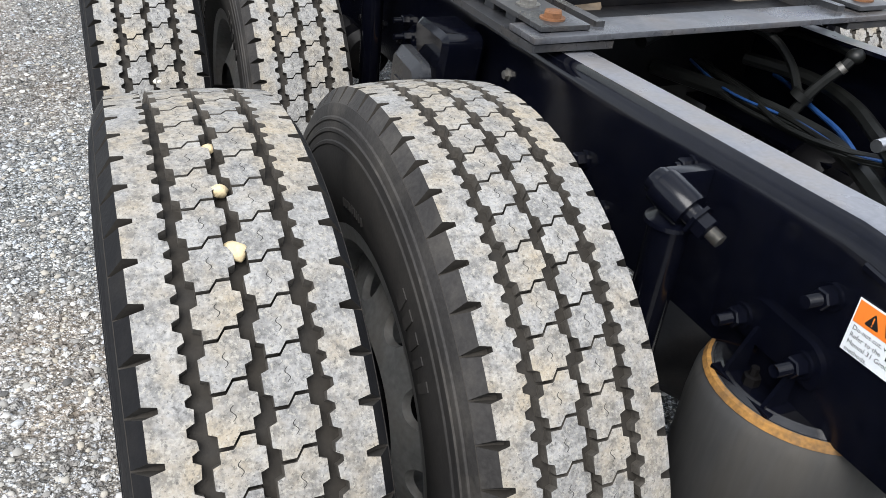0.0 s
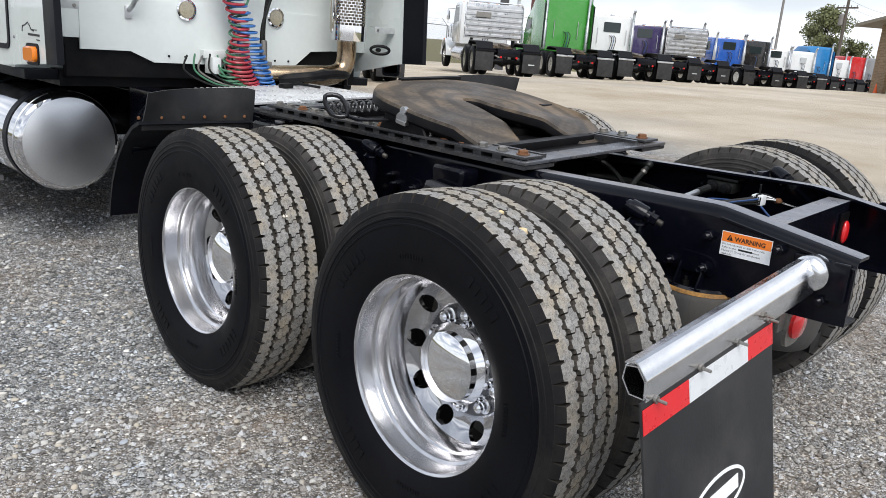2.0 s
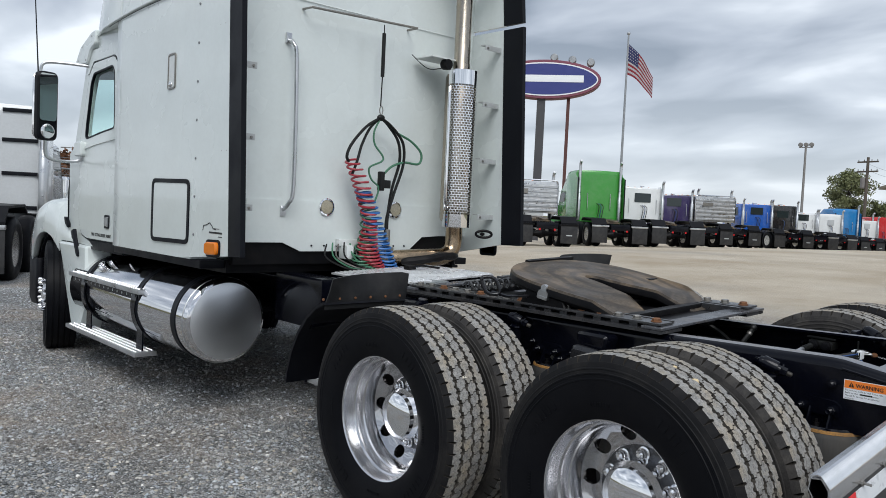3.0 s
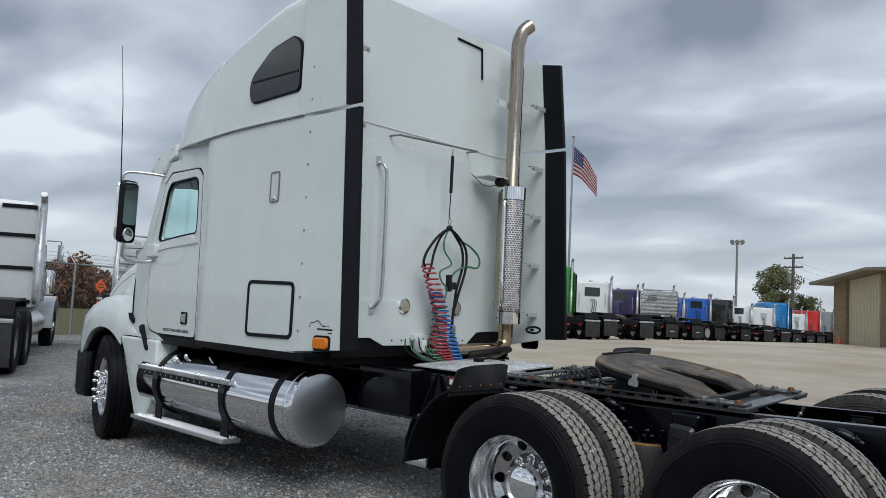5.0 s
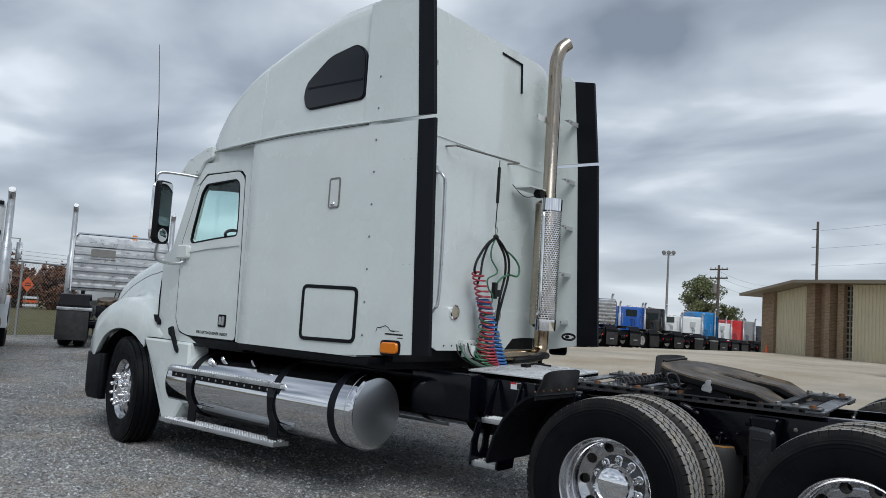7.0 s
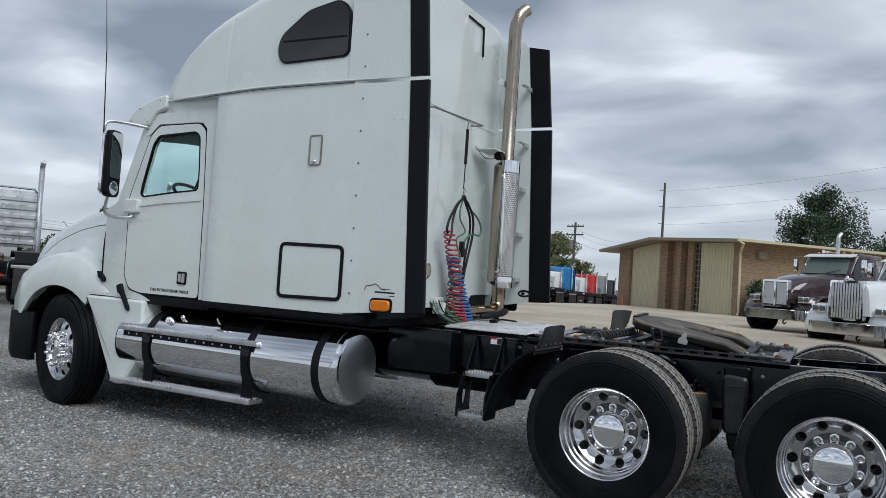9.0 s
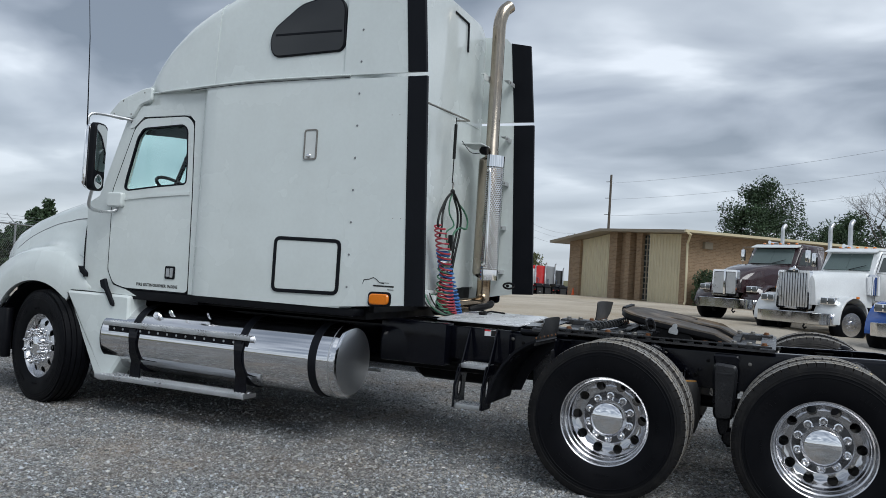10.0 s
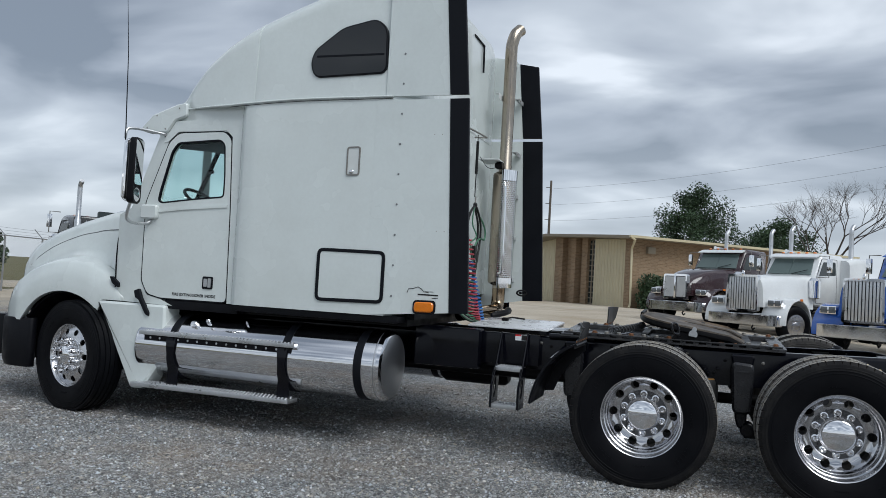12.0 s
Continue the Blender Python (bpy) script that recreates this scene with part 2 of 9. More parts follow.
M_GLASS = glass("tinted_cab_glass", (0.79, 0.94, 0.92))
M_DARKGLASS = mk("dark_sleeper_glass", (0.004, 0.005, 0.006), 0.04, var=0.1, rvar=0.03, coat=0.3)


def tread_material():
    """Dusty tread tops with a wavy sipe cut in each block; the block's own plan is its UV."""
    m = mk("tread_rubber", (0.250, 0.246, 0.238), 0.9, var=0.38, scale=30, fine=260, bump=0.0030, dirt=((0.35, 0.288, 0.195), 0.78, 11))
    nt = m.node_tree
    N, L = nt.nodes.new, nt.links.new
    p = nt.nodes["Principled BSDF"]
    # dark chips and scuffs where the dust has worn off
    tc = N("ShaderNodeTexCoord")
    for scale, lo, hi, depth, tone in ((75.0, 0.48, 0.62, 0.55, (0.070, 0.068, 0.066, 1)), (190.0, 0.54, 0.62, 0.55, (0.40, 0.38, 0.33, 1)), (240.0, 0.56, 0.63, 0.6, (0.045, 0.044, 0.043, 1))):
        ns = N("ShaderNodeTexNoise"); ns.inputs["Scale"].default_value, ns.inputs["Detail"].default_value = scale, 5
        ns.inputs["Roughness"].default_value = 0.7
        L(tc.outputs["Object"], ns.inputs["Vector"])
        nr = N("ShaderNodeMapRange")
        nr.inputs["From Min"].default_value, nr.inputs["From Max"].default_value, nr.inputs["To Max"].default_value = lo, hi, depth
        L(ns.outputs["Fac"], nr.inputs["Value"])
        mx = N("ShaderNodeMixRGB"); mx.inputs[2].default_value = tone
        L(p.inputs["Base Color"].links[0].from_socket, mx.inputs[1]); L(nr.outputs[0], mx.inputs[0]); L(mx.outputs[0], p.inputs["Base Color"])
    uv = N("ShaderNodeUVMap"); uv.uv_map = "plan"
    sp = N("ShaderNodeSeparateXYZ"); L(uv.outputs[0], sp.inputs[0])

    def math_node(op, a, b=None):
        n = N("ShaderNodeMath"); n.operation = op
        for i, v in enumerate((a, b)):
            if v is None:
                continue
            if isinstance(v, (int, float)):
                n.inputs[i].default_value = v
            else:
                L(v, n.inputs[i])
        return n.outputs[0]

    wave = math_node("MULTIPLY", math_node("SINE", math_node("MULTIPLY", sp.outputs["Y"], 480.0)), 0.0022)
    dist = math_node("ABSOLUTE", math_node("SUBTRACT", sp.outputs["X"], wave))
    line = math_node("LESS_THAN", dist, 0.0005)
    inside = math_node("LESS_THAN", math_node("ABSOLUTE", sp.outputs["Y"]), 0.0075)
    cut = math_node("MULTIPLY", line, inside)
    mix = N("ShaderNodeMixRGB"); mix.inputs[2].default_value = (0.02, 0.018, 0.016, 1)
    src = p.inputs["Base Color"].links[0].from_socket
    L(src, mix.inputs[1]); L(cut, mix.inputs[0]); L(mix.outputs[0], p.inputs["Base Color"])
    return m


M_TREAD = tread_material()
# lathe-turned sheen: the gloss is drawn out round the wheel's axle
_nt = M_ALU.node_tree
_tan = _nt.nodes.new("ShaderNodeTangent"); _tan.direction_type, _tan.axis = "RADIAL", "X"
_nt.links.new(_tan.outputs[0], _nt.nodes["Principled BSDF"].inputs["Tangent"])
_nt.nodes["Principled BSDF"].inputs["Anisotropic"].default_value = 0.25

# ---- mesh building ----


class Geo:
    """Vertices and faces that one part is made of."""

    def __init__(self):
        self.v, self.f, self.m, self.uv = [], [], [], None

    def raw(self, vs, fs, mat=0):
        k = len(self.v)
        self.v += [tuple(p) for p in vs]
        self.f += [tuple(i + k for i in f) for f in fs]
        self.m += [mat] * len(fs)
        return self

    def box(self, x0, x1, y0, y1, z0, z1, b=0.0, mat=0):
        """A box; b: width of the chamfer on its edges."""
        x0, x1 = min(x0, x1), max(x0, x1)
        y0, y1 = min(y0, y1), max(y0, y1)
        z0, z1 = min(z0, z1), max(z0, z1)
        if b <= 0:
            vs = [(x, y, z) for x in (x0, x1) for y in (y0, y1) for z in (z0, z1)]
            return self.raw(vs, [(0, 1, 3, 2), (4, 6, 7, 5), (0, 4, 5, 1), (2, 3, 7, 6), (0, 2, 6, 4), (1, 5, 7, 3)], mat)
        b = min(b, (x1 - x0) * 0.45, (y1 - y0) * 0.45, (z1 - z0) * 0.45)
        bm = bmesh.new()
        bmesh.ops.create_cube(bm, size=1)
        for v in bm.verts:
            v.co = ((x0 + x1) / 2 + v.co.x * (x1 - x0), (y0 + y1) / 2 + v.co.y * (y1 - y0), (z0 + z1) / 2 + v.co.z * (z1 - z0))
        bmesh.ops.bevel(bm, geom=bm.edges[:], offset=b, segments=2, profile=0.7, affect="EDGES")
        bm.verts.index_update()
        self.raw([v.co[:] for v in bm.verts], [[v.index for v in f.verts] for f in bm.faces], mat)
        bm.free()
        return self

    def prism(self, poly, axis, a, b, mat=0, inset=0.0):
        """A polygon pushed from a to b along an axis; the plane's two coordinates keep their order. inset: chamfer at both ends."""
        def place(p, h):
            return {"x": (h, p[0], p[1]), "y": (p[0], h, p[1]), "z": (p[0], p[1], h)}[axis]
        n = len(poly)
        rings = [(poly, a), (poly, b)]
        if inset:
            small = shrink(poly, inset)
            s = inset if b > a else -inset
            rings = [(small, a), (poly, a + s), (poly, b - s), (small, b)]
        vs = [place(p, h) for ring, h in rings for p in ring]
        fs = [tuple(range(n - 1, -1, -1)), tuple(range((len(rings) - 1) * n, len(rings) * n))]
        for k in range(len(rings) - 1):
            fs += [(k * n + i, k * n + (i + 1) % n, (k + 1) * n + (i + 1) % n, (k + 1) * n + i) for i in range(n)]
        return self.raw(vs, fs, mat)

    def frame_of(self, outer, inner, axis, a, b, mat=0):
        """A plate with a hole: two polygons of as many points each."""
        def place(p, h):
            return {"x": (h, p[0], p[1]), "y": (p[0], h, p[1]), "z": (p[0], p[1], h)}[axis]
        n = len(outer)
        vs = [place(p, h) for h in (a, b) for ring in (outer, inner) for p in ring]
        fs = []
        for i in range(n):
            j = (i + 1) % n
            fs += [(i, j, n + j, n + i), (2 * n + i, 3 * n + i, 3 * n + j, 2 * n + j),
                   (i, 2 * n + i, 2 * n + j, j), (n + i, n + j, 3 * n + j, 3 * n + i)]
        return self.raw(vs, fs, mat)

    def lathe(self, prof, axis="x", c=(0, 0, 0), n=32, mat=0, closed=False):
        """A profile of (radius, height) turned about an axis through c."""
        vs, fs = [], []
        for r, h in prof:
            for i in range(n):
                t = 2 * math.pi * i / n
                u, w = r * math.cos(t), r * math.sin(t)
                vs.append({"x": (c[0] + h, c[1] + u, c[2] + w), "y": (c[0] + w, c[1] + h, c[2] + u), "z": (c[0] + u, c[1] + w, c[2] + h)}[axis])
        m = len(prof)
        for k in range(m if closed else m - 1):
            q = (k + 1) % m
            for i in range(n):
                j = (i + 1) % n
                fs.append((k * n + i, k * n + j, q * n + j, q * n + i))
        if not closed:
            if prof[0][0] > 1e-6:
                fs.append(tuple(range(n - 1, -1, -1)))
            if prof[-1][0] > 1e-6:
                fs.append(tuple(range((m - 1) * n, m * n)))
        return self.raw(vs, fs, mat)

    def cyl(self, c, r, h0, h1, axis="x", n=20, b=0.0, mat=0):
        if b:
            p = [(r - b, h0), (r, h0 + b), (r, h1 - b), (r - b, h1)]
        else:
            p = [(r, h0), (r, h1)]
        return self.lathe(p, axis, c, n, mat)

    def tube(self, pts, r, n=8, mat=0, closed=False):
        """A round bar along points; r may be one number or one for each point."""
        pts = [Vector(p) for p in pts]
        m = len(pts)
        rs = r if isinstance(r, (list, tuple)) else [r] * m
        t0 = (pts[1] - pts[0]).normalized()
        nrm = t0.orthogonal().normalized()
        vs = []
        for i, p in enumerate(pts):
            if closed:
                t = (pts[(i + 1) % m] - pts[i - 1]).normalized()
            else:
                t = (pts[min(i + 1, m - 1)] - pts[max(i - 1, 0)]).normalized()
            nrm = (nrm - t * nrm.dot(t)).normalized()
            bn = t.cross(nrm)
            for k in range(n):
                a = 2 * math.pi * k / n
                vs.append(p + (nrm * math.cos(a) + bn * math.sin(a)) * rs[i])
        fs = []
        for i in range(m if closed else m - 1):
            q = (i + 1) % m
            for k in range(n):
                j = (k + 1) % n
                fs.append((i * n + k, i * n + j, q * n + j, q * n + k))
        if not closed:
            fs += [tuple(range(n - 1, -1, -1)), tuple(range((m - 1) * n, m * n))]
        return self.raw(vs, fs, mat)

    def loft(self, rings, cap=True, closed=True, mat=0):
        n, m = len(rings[0]), len(rings)
        vs = [p for r in rings for p in r]
        fs = []
        for k in range(m - 1):
            for i in range(n if closed else n - 1):
                j = (i + 1) % n
                fs.append((k * n + i, k * n + j, (k + 1) * n + j, (k + 1) * n + i))
        if cap:
            fs += [tuple(range(n - 1, -1, -1)), tuple(range((m - 1) * n, m * n))]
        return self.raw(vs, fs, mat)

    def ball(self, c, rx, ry=None, rz=None, n=12, mat=0):
        ry, rz = ry or rx, rz or rx
        vs, fs, k = [], [], n // 2
        for i in range(1, k):
            a = math.pi * i / k
            for j in range(n):
                t = 2 * math.pi * j / n
                vs.append((c[0] + rx * math.sin(a) * math.cos(t), c[1] + ry * math.sin(a) * math.sin(t), c[2] + rz * math.cos(a)))
        top, bot = len(vs), len(vs) + 1
        vs += [(c[0], c[1], c[2] + rz), (c[0], c[1], c[2] - rz)]
        for j in range(n):
            q = (j + 1) % n
            fs += [(top, j, q), (bot, (k - 2) * n + q, (k - 2) * n + j)]
            for i in range(k - 2):
                fs.append((i * n + j, (i + 1) * n + j, (i + 1) * n + q, i * n + q))
        return self.raw(vs, fs, mat)

    def move(self, m):
        self.v = [tuple(m @ Vector(p)) for p in self.v]
        return self

    def add(self, other, m=None):
        vs = other.v if m is None else [tuple(m @ Vector(p)) for p in other.v]
        k = len(self.v)
        self.v += vs
        self.f += [tuple(i + k for i in f) for f in other.f]
        self.m += other.m
        return self


def shrink(poly, d):
    """A polygon moved inwards by d."""
    n = len(poly)
    area = sum(poly[i][0] * poly[(i + 1) % n][1] - poly[(i + 1) % n][0] * poly[i][1] for i in range(n))
    s = 1 if area > 0 else -1
    res = []
    for i in range(n):
        p, a, b = Vector(poly[i]), Vector(poly[i - 1]), Vector(poly[(i + 1) % n])
        u, w = (p - a).normalized(), (b - p).normalized()
        n1, n2 = Vector((-u.y, u.x)) * s, Vector((-w.y, w.x)) * s
        k = n1 + n2
        k = k / max(k.length_squared / 2, 0.35)
        res.append(tuple(p + k * d))
    return res


def rounded(poly, r, k=4):
    """A polygon with rounded corners; r: one radius or one for each corner."""
    n, res = len(poly), []
    rs = r if isinstance(r, (list, tuple)) else [r] * n
    for i in range(n):
        p, a, b = Vector(poly[i]), Vector(poly[i - 1]), Vector(poly[(i + 1) % n])
        d = min(rs[i], (a - p).length * 0.48, (b - p).length * 0.48)
        s, e = p + (a - p).normalized() * d, p + (b - p).normalized() * d
        for j in range(k + 1):
            t = j / k
            res.append(tuple(s * (1 - t) ** 2 + p * 2 * t * (1 - t) + e * t * t))
    return res


def mesh_of(name, geo, mats, angle=38, weld=False):
    me = bpy.data.meshes.new(name)
    me.from_pydata(geo.v, [], geo.f)
    mats = mats if isinstance(mats, (list, tuple)) else [mats]
    for m in mats:
        me.materials.append(m)
    if len(mats) > 1:
        me.polygons.foreach_set("material_index", geo.m)
    me.shade_smooth()
    bm = bmesh.new()
    bm.from_mesh(me)
    if weld:
        bmesh.ops.remove_doubles(bm, verts=bm.verts[:], dist=2e-5)
    if len(bm.faces) < 60000:
        bmesh.ops.recalc_face_normals(bm, faces=bm.faces[:])
    bm.to_mesh(me)
    bm.free()
    me.set_sharp_from_angle(angle=radians(angle))
    me.update()
    return me


def part(name, geo, material, parent, label="", angle=38):
    ob = new(name, geo if isinstance(geo, bpy.types.Mesh) else mesh_of(name, geo, material, angle))
    if parent is not None:
        ob.parent = parent
    if label:
        ob["label"] = label
    return ob


def thing(name, label, category, group="", kind="", at=None):
    ob = tagged(new(name), label, category, group, kind)
    ob.empty_display_size = 0.2
    if at is not None:
        ob.matrix_basis = at
    return ob


def solid(name, geo, material, label, category, group="", kind="", angle=38):
    return tagged(part(name, geo, material, None, "", angle), label, category, group, kind)


def letters(text, size, m, material, parent, name="lettering", label="", extrude=0.0005, space=1.0, bold=0.0):
    """Words in the built-in font, as a mesh lying in the xy plane of m."""
    cu = bpy.data.curves.new(name, "FONT")
    cu.body, cu.size, cu.extrude, cu.space_character = text, size, extrude, space
    cu.resolution_u, cu.offset = 2, bold
    tmp = bpy.data.objects.new("tmp", cu)
    scene.collection.objects.link(tmp)
    dg = bpy.context.evaluated_depsgraph_get()
    me = bpy.data.meshes.new_from_object(tmp.evaluated_get(dg))
    bpy.data.objects.remove(tmp)
    me.materials.clear()
    me.materials.append(material)
    ob = new(name, me)
    ob.parent = parent
    ob.matrix_basis = m
    if label:
        ob["label"] = label
    return ob


def lerp_table(tab, y):
    """Smooth look-up in rows of (y, value)."""
    if y <= tab[0][0]:
        return tab[0][1]
    for (a, p), (b, q) in zip(tab, tab[1:]):
        if y <= b:
            t = (y - a) / (b - a)
            return p + (q - p) * t
    return tab[-1][1]

# ---- tyres and wheels ----
TYRE_R, HUB_Z = 0.522, 0.5


def sidewall(side):
    """Profile of one sidewall from bead to shoulder, as (radius, height)."""
    rows = [(0.286, 0.094), (0.290, 0.110), (0.306, 0.119), (0.335, 0.1275), (0.365, 0.1325), (0.400, 0.1345), (0.428, 0.1335),
            (0.4300, 0.1352), (0.4345, 0.1348), (0.4365, 0.1326), (0.447, 0.1316), (0.4490, 0.1334), (0.4535, 0.1328), (0.4555, 0.1306),
            (0.465, 0.1296), (0.467, 0.1312), (0.471, 0.1304), (0.473, 0.1280), (0.484, 0.1260), (0.4920, 0.1238), (0.4935, 0.1130)]
    return [(r, side * w) for r, w in rows]


def settle(vs):
    """The tyre's foot is pressed flat on the ground and bulges a little."""
    res = []
    for x, y, z in vs:
        if z < -0.30:
            k = min(1.0, (-0.30 - z) / 0.2) * max(0.0, 1 - abs(y) / 0.3)
            x *= 1 + 0.05 * k * (1 if z > -0.49 else 0.4)
        res.append((x, y, max(z, -HUB_Z)))
    return res


def sidewall_marks(g, side):
    """Raised marks of the lettering band, too worn to read."""
    rng = random.Random(4)
    for a0, count, r, size in ((28, 6, 0.385, 0.034), (118, 5, 0.385, 0.034), (208, 6, 0.385, 0.034), (300, 5, 0.385, 0.034),
                               (75, 9, 0.345, 0.013), (170, 9, 0.345, 0.013), (260, 9, 0.345, 0.013), (350, 8, 0.345, 0.013)):
        a = a0
        for _ in range(count):
            da = math.degrees(size * rng.uniform(0.25, 0.5) / r)
            w = 0.1338 if r > 0.36 else 0.1292
            vs = []
            for h in (w - 0.004, w + 0.0022):
                for aa, rr in ((a, r - size / 2), (a + da, r - size / 2), (a + da, r + size / 2), (a, r + size / 2)):
                    vs.append((side * h, rr * math.cos(radians(aa)), rr * math.sin(radians(aa))))
            g.raw(vs, [(0, 1, 2, 3), (7, 6, 5, 4), (0, 4, 5, 1), (1, 5, 6, 2), (2, 6, 7, 3), (3, 7, 4, 0)], 0)
            a += math.degrees(size * 0.85 / r)


def drive_tyre_mesh():
    g = Geo()
    base = [(r, w) for r, w in sidewall(-1)] + [(0.5025, -0.095), (0.5050, 0.0), (0.5025, 0.095)] + sidewall(1)[::-1]
    n_side = len(sidewall(1))
    g.lathe(base, "x", n=120)
    rows = len(base)
    for k in range(rows - 1):
        if n_side - 2 <= k < n_side + 4:
            for i in range(120):
                g.m[k * 120 + i] = 1
        elif k in range(12, n_side) or k in range(n_side + 3, rows - 13):
            for i in range(120):
                g.m[k * 120 + i] = 4
    g.f, g.m = g.f[:(rows - 1) * 120], g.m[:(rows - 1) * 120]
    plan = {}
    count = 64
    p = 2 * math.pi * TYRE_R / count
    gap, step = 0.0038, 0.011

    def crown(w):
        return TYRE_R - 0.55 * w * w

    def block(poly, s0, w0, centred):
        k, n = len(g.v), len(poly)
        for level in (0, 1):
            for s, w in poly:
                ww = w + w0
                r = crown(ww) - (0 if level else 0.0185)
                a = (s + s0) / TYRE_R
                if level:
                    plan[len(g.v)] = (w, s) if centred else (1.0, 1.0)
                g.v.append((ww, r * math.cos(a), r * math.sin(a)))
        g.f.append(tuple(range(k + n, k + 2 * n))); g.m.append(2)
        for i in range(n):
            j = (i + 1) % n
            g.f.append((k + i, k + j, k + n + j, k + n + i))
            g.m.append(3)
        return k

    # interlocking blocks: broad in the middle, narrow at both ends, ends stepped
    he, hm, ml, sl = 0.0172, 0.0250, 0.0100, 0.0030
    t = p / 2 - gap / 2
    mid = [(-t, -he), (-ml - sl, -he), (-ml, -hm), (ml, -hm), (ml + sl, -he), (t, -he), (t, -0.004), (t - step, 0.004), (t - step, he),
           (ml + sl - step, he), (ml - step, hm), (-ml - step, hm), (-ml - sl - step, he), (-t - step, he), (-t - step, 0.004), (-t, -0.004)]
    mid = [(s + step / 2, w) for s, w in mid]
    w_in, w_out = 0.0635, 0.1075
    rib = [(-p / 2, w_in + 0.008), (-p / 2 + 0.0040, w_in + 0.008), (-p / 2 + 0.0080, w_in), (-0.0085, w_in - 0.001), (-0.0045, w_in + 0.006), (0.0015, w_in + 0.006), (0.0050, w_in - 0.001), (p / 2 - 0.0080, w_in),
           (p / 2 - 0.0040, w_in + 0.008), (p / 2, w_in + 0.008), (p / 2, w_out), (0.0062, w_out), (0.0030, w_out - 0.014), (-0.0030, w_out - 0.014), (-0.0062, w_out), (-p / 2, w_out)]
    for w0, off in ((-0.0280, 0.0), (0.0280, 0.46)):
        first = [block(mid, (i + off) * p, w0, True) for i in range(count)]
        # shallow ties across the narrow cut between a block and the next
        for i in range(count):
            a, b = first[i], first[(i + 1) % count]
            for u, v, q, r in ((5, 6, 15, 0), (7, 8, 13, 14)):
                g.f.append((a + u, a + v, b + q, b + r)); g.m.append(1)
    # the shoulder ribs run right round in one piece, each pitch joined to the next
    place = {}

    def rib_piece(poly, s0):
        idx = []
        for level in (0, 1):
            for s, w in poly:
                a, ww, r = (s + s0) / TYRE_R, w, crown(w) - (0 if level else 0.0185)
                if not level and abs(w) > 0.1:
                    ww, r = math.copysign(0.1235, w), 0.4915
                    if abs(s) < 0.007:
                        a = (0.15 * s + s0) / TYRE_R
                v = (ww, r * math.cos(a), r * math.sin(a))
                key = tuple(round(c, 5) + 0.0 for c in v)
                if key not in place:
                    place[key] = len(g.v)
                    g.v.append(v)
                idx.append(place[key])
        n = len(poly)
        g.f.append(tuple(idx[n:])); g.m.append(2)
        for i in range(n):
            j = (i + 1) % n
            (sa, wa), (sb, wb) = poly[i], poly[j]
            if abs(sa - sb) < 1e-6 and abs(abs(sa) - p / 2) < 1e-6:
                continue
            low = min(abs(wa), abs(wb))
            g.f.append((idx[i], idx[j], idx[n + j], idx[n + i]))
            g.m.append(4 if low > w_out - 0.001 else 1 if low > w_out - 0.017 else 3)

    for i in range(count):
        rib_piece(rib, (i + 0.25) * p)
        rib_piece([(a, -b) for a, b in rib][::-1], (i + 0.7) * p)
    sidewall_marks(g, -1)
    g.v = settle(g.v)
    me = bpy.data.meshes.new("drive_tyre")
    me.from_pydata(g.v, [], g.f)
    for m in (M_RUBBER, M_GROOVE, M_TREAD, M_BLOCKWALL, M_SHOULDER):
        me.materials.append(m)
    me.polygons.foreach_set("material_index", g.m)
    me.shade_smooth()
    bm = bmesh.new(); bm.from_mesh(me)
    bmesh.ops.recalc_face_normals(bm, faces=bm.faces[:])
    bm.to_mesh(me); bm.free()
    me.set_sharp_from_angle(angle=radians(32))
    layer = me.uv_layers.new(name="plan")
    flat = np.ones(len(me.loops) * 2)
    for lp in me.loops:
        if lp.vertex_index in plan:
            flat[2 * lp.index], flat[2 * lp.index + 1] = plan[lp.vertex_index]
    layer.data.foreach_set("uv", flat)
    me.update()
    return me


def steer_tyre_mesh():
    g = Geo()
    top = []
    for w0, w1 in ((-0.117, -0.078), (-0.066, -0.030), (-0.020, 0.020), (0.030, 0.066), (0.078, 0.117)):
        top += [(0.508, w0 - 0.0005), (TYRE_R - 0.5 * w0 * w0 - 0.002, w0 + 0.0015), (TYRE_R - 0.5 * w1 * w1 - 0.002, w1 - 0.0015), (0.508, w1 + 0.0005)]
    g.lathe(sidewall(-1) + top[1:-1] + sidewall(1)[::-1], "x", n=96)
    g.f, g.m = g.f[:-2], g.m[:-2]
    sidewall_marks(g, -1)
    g.v = settle(g.v)
    return mesh_of("steer_tyre", g, M_RUBBER, 30)


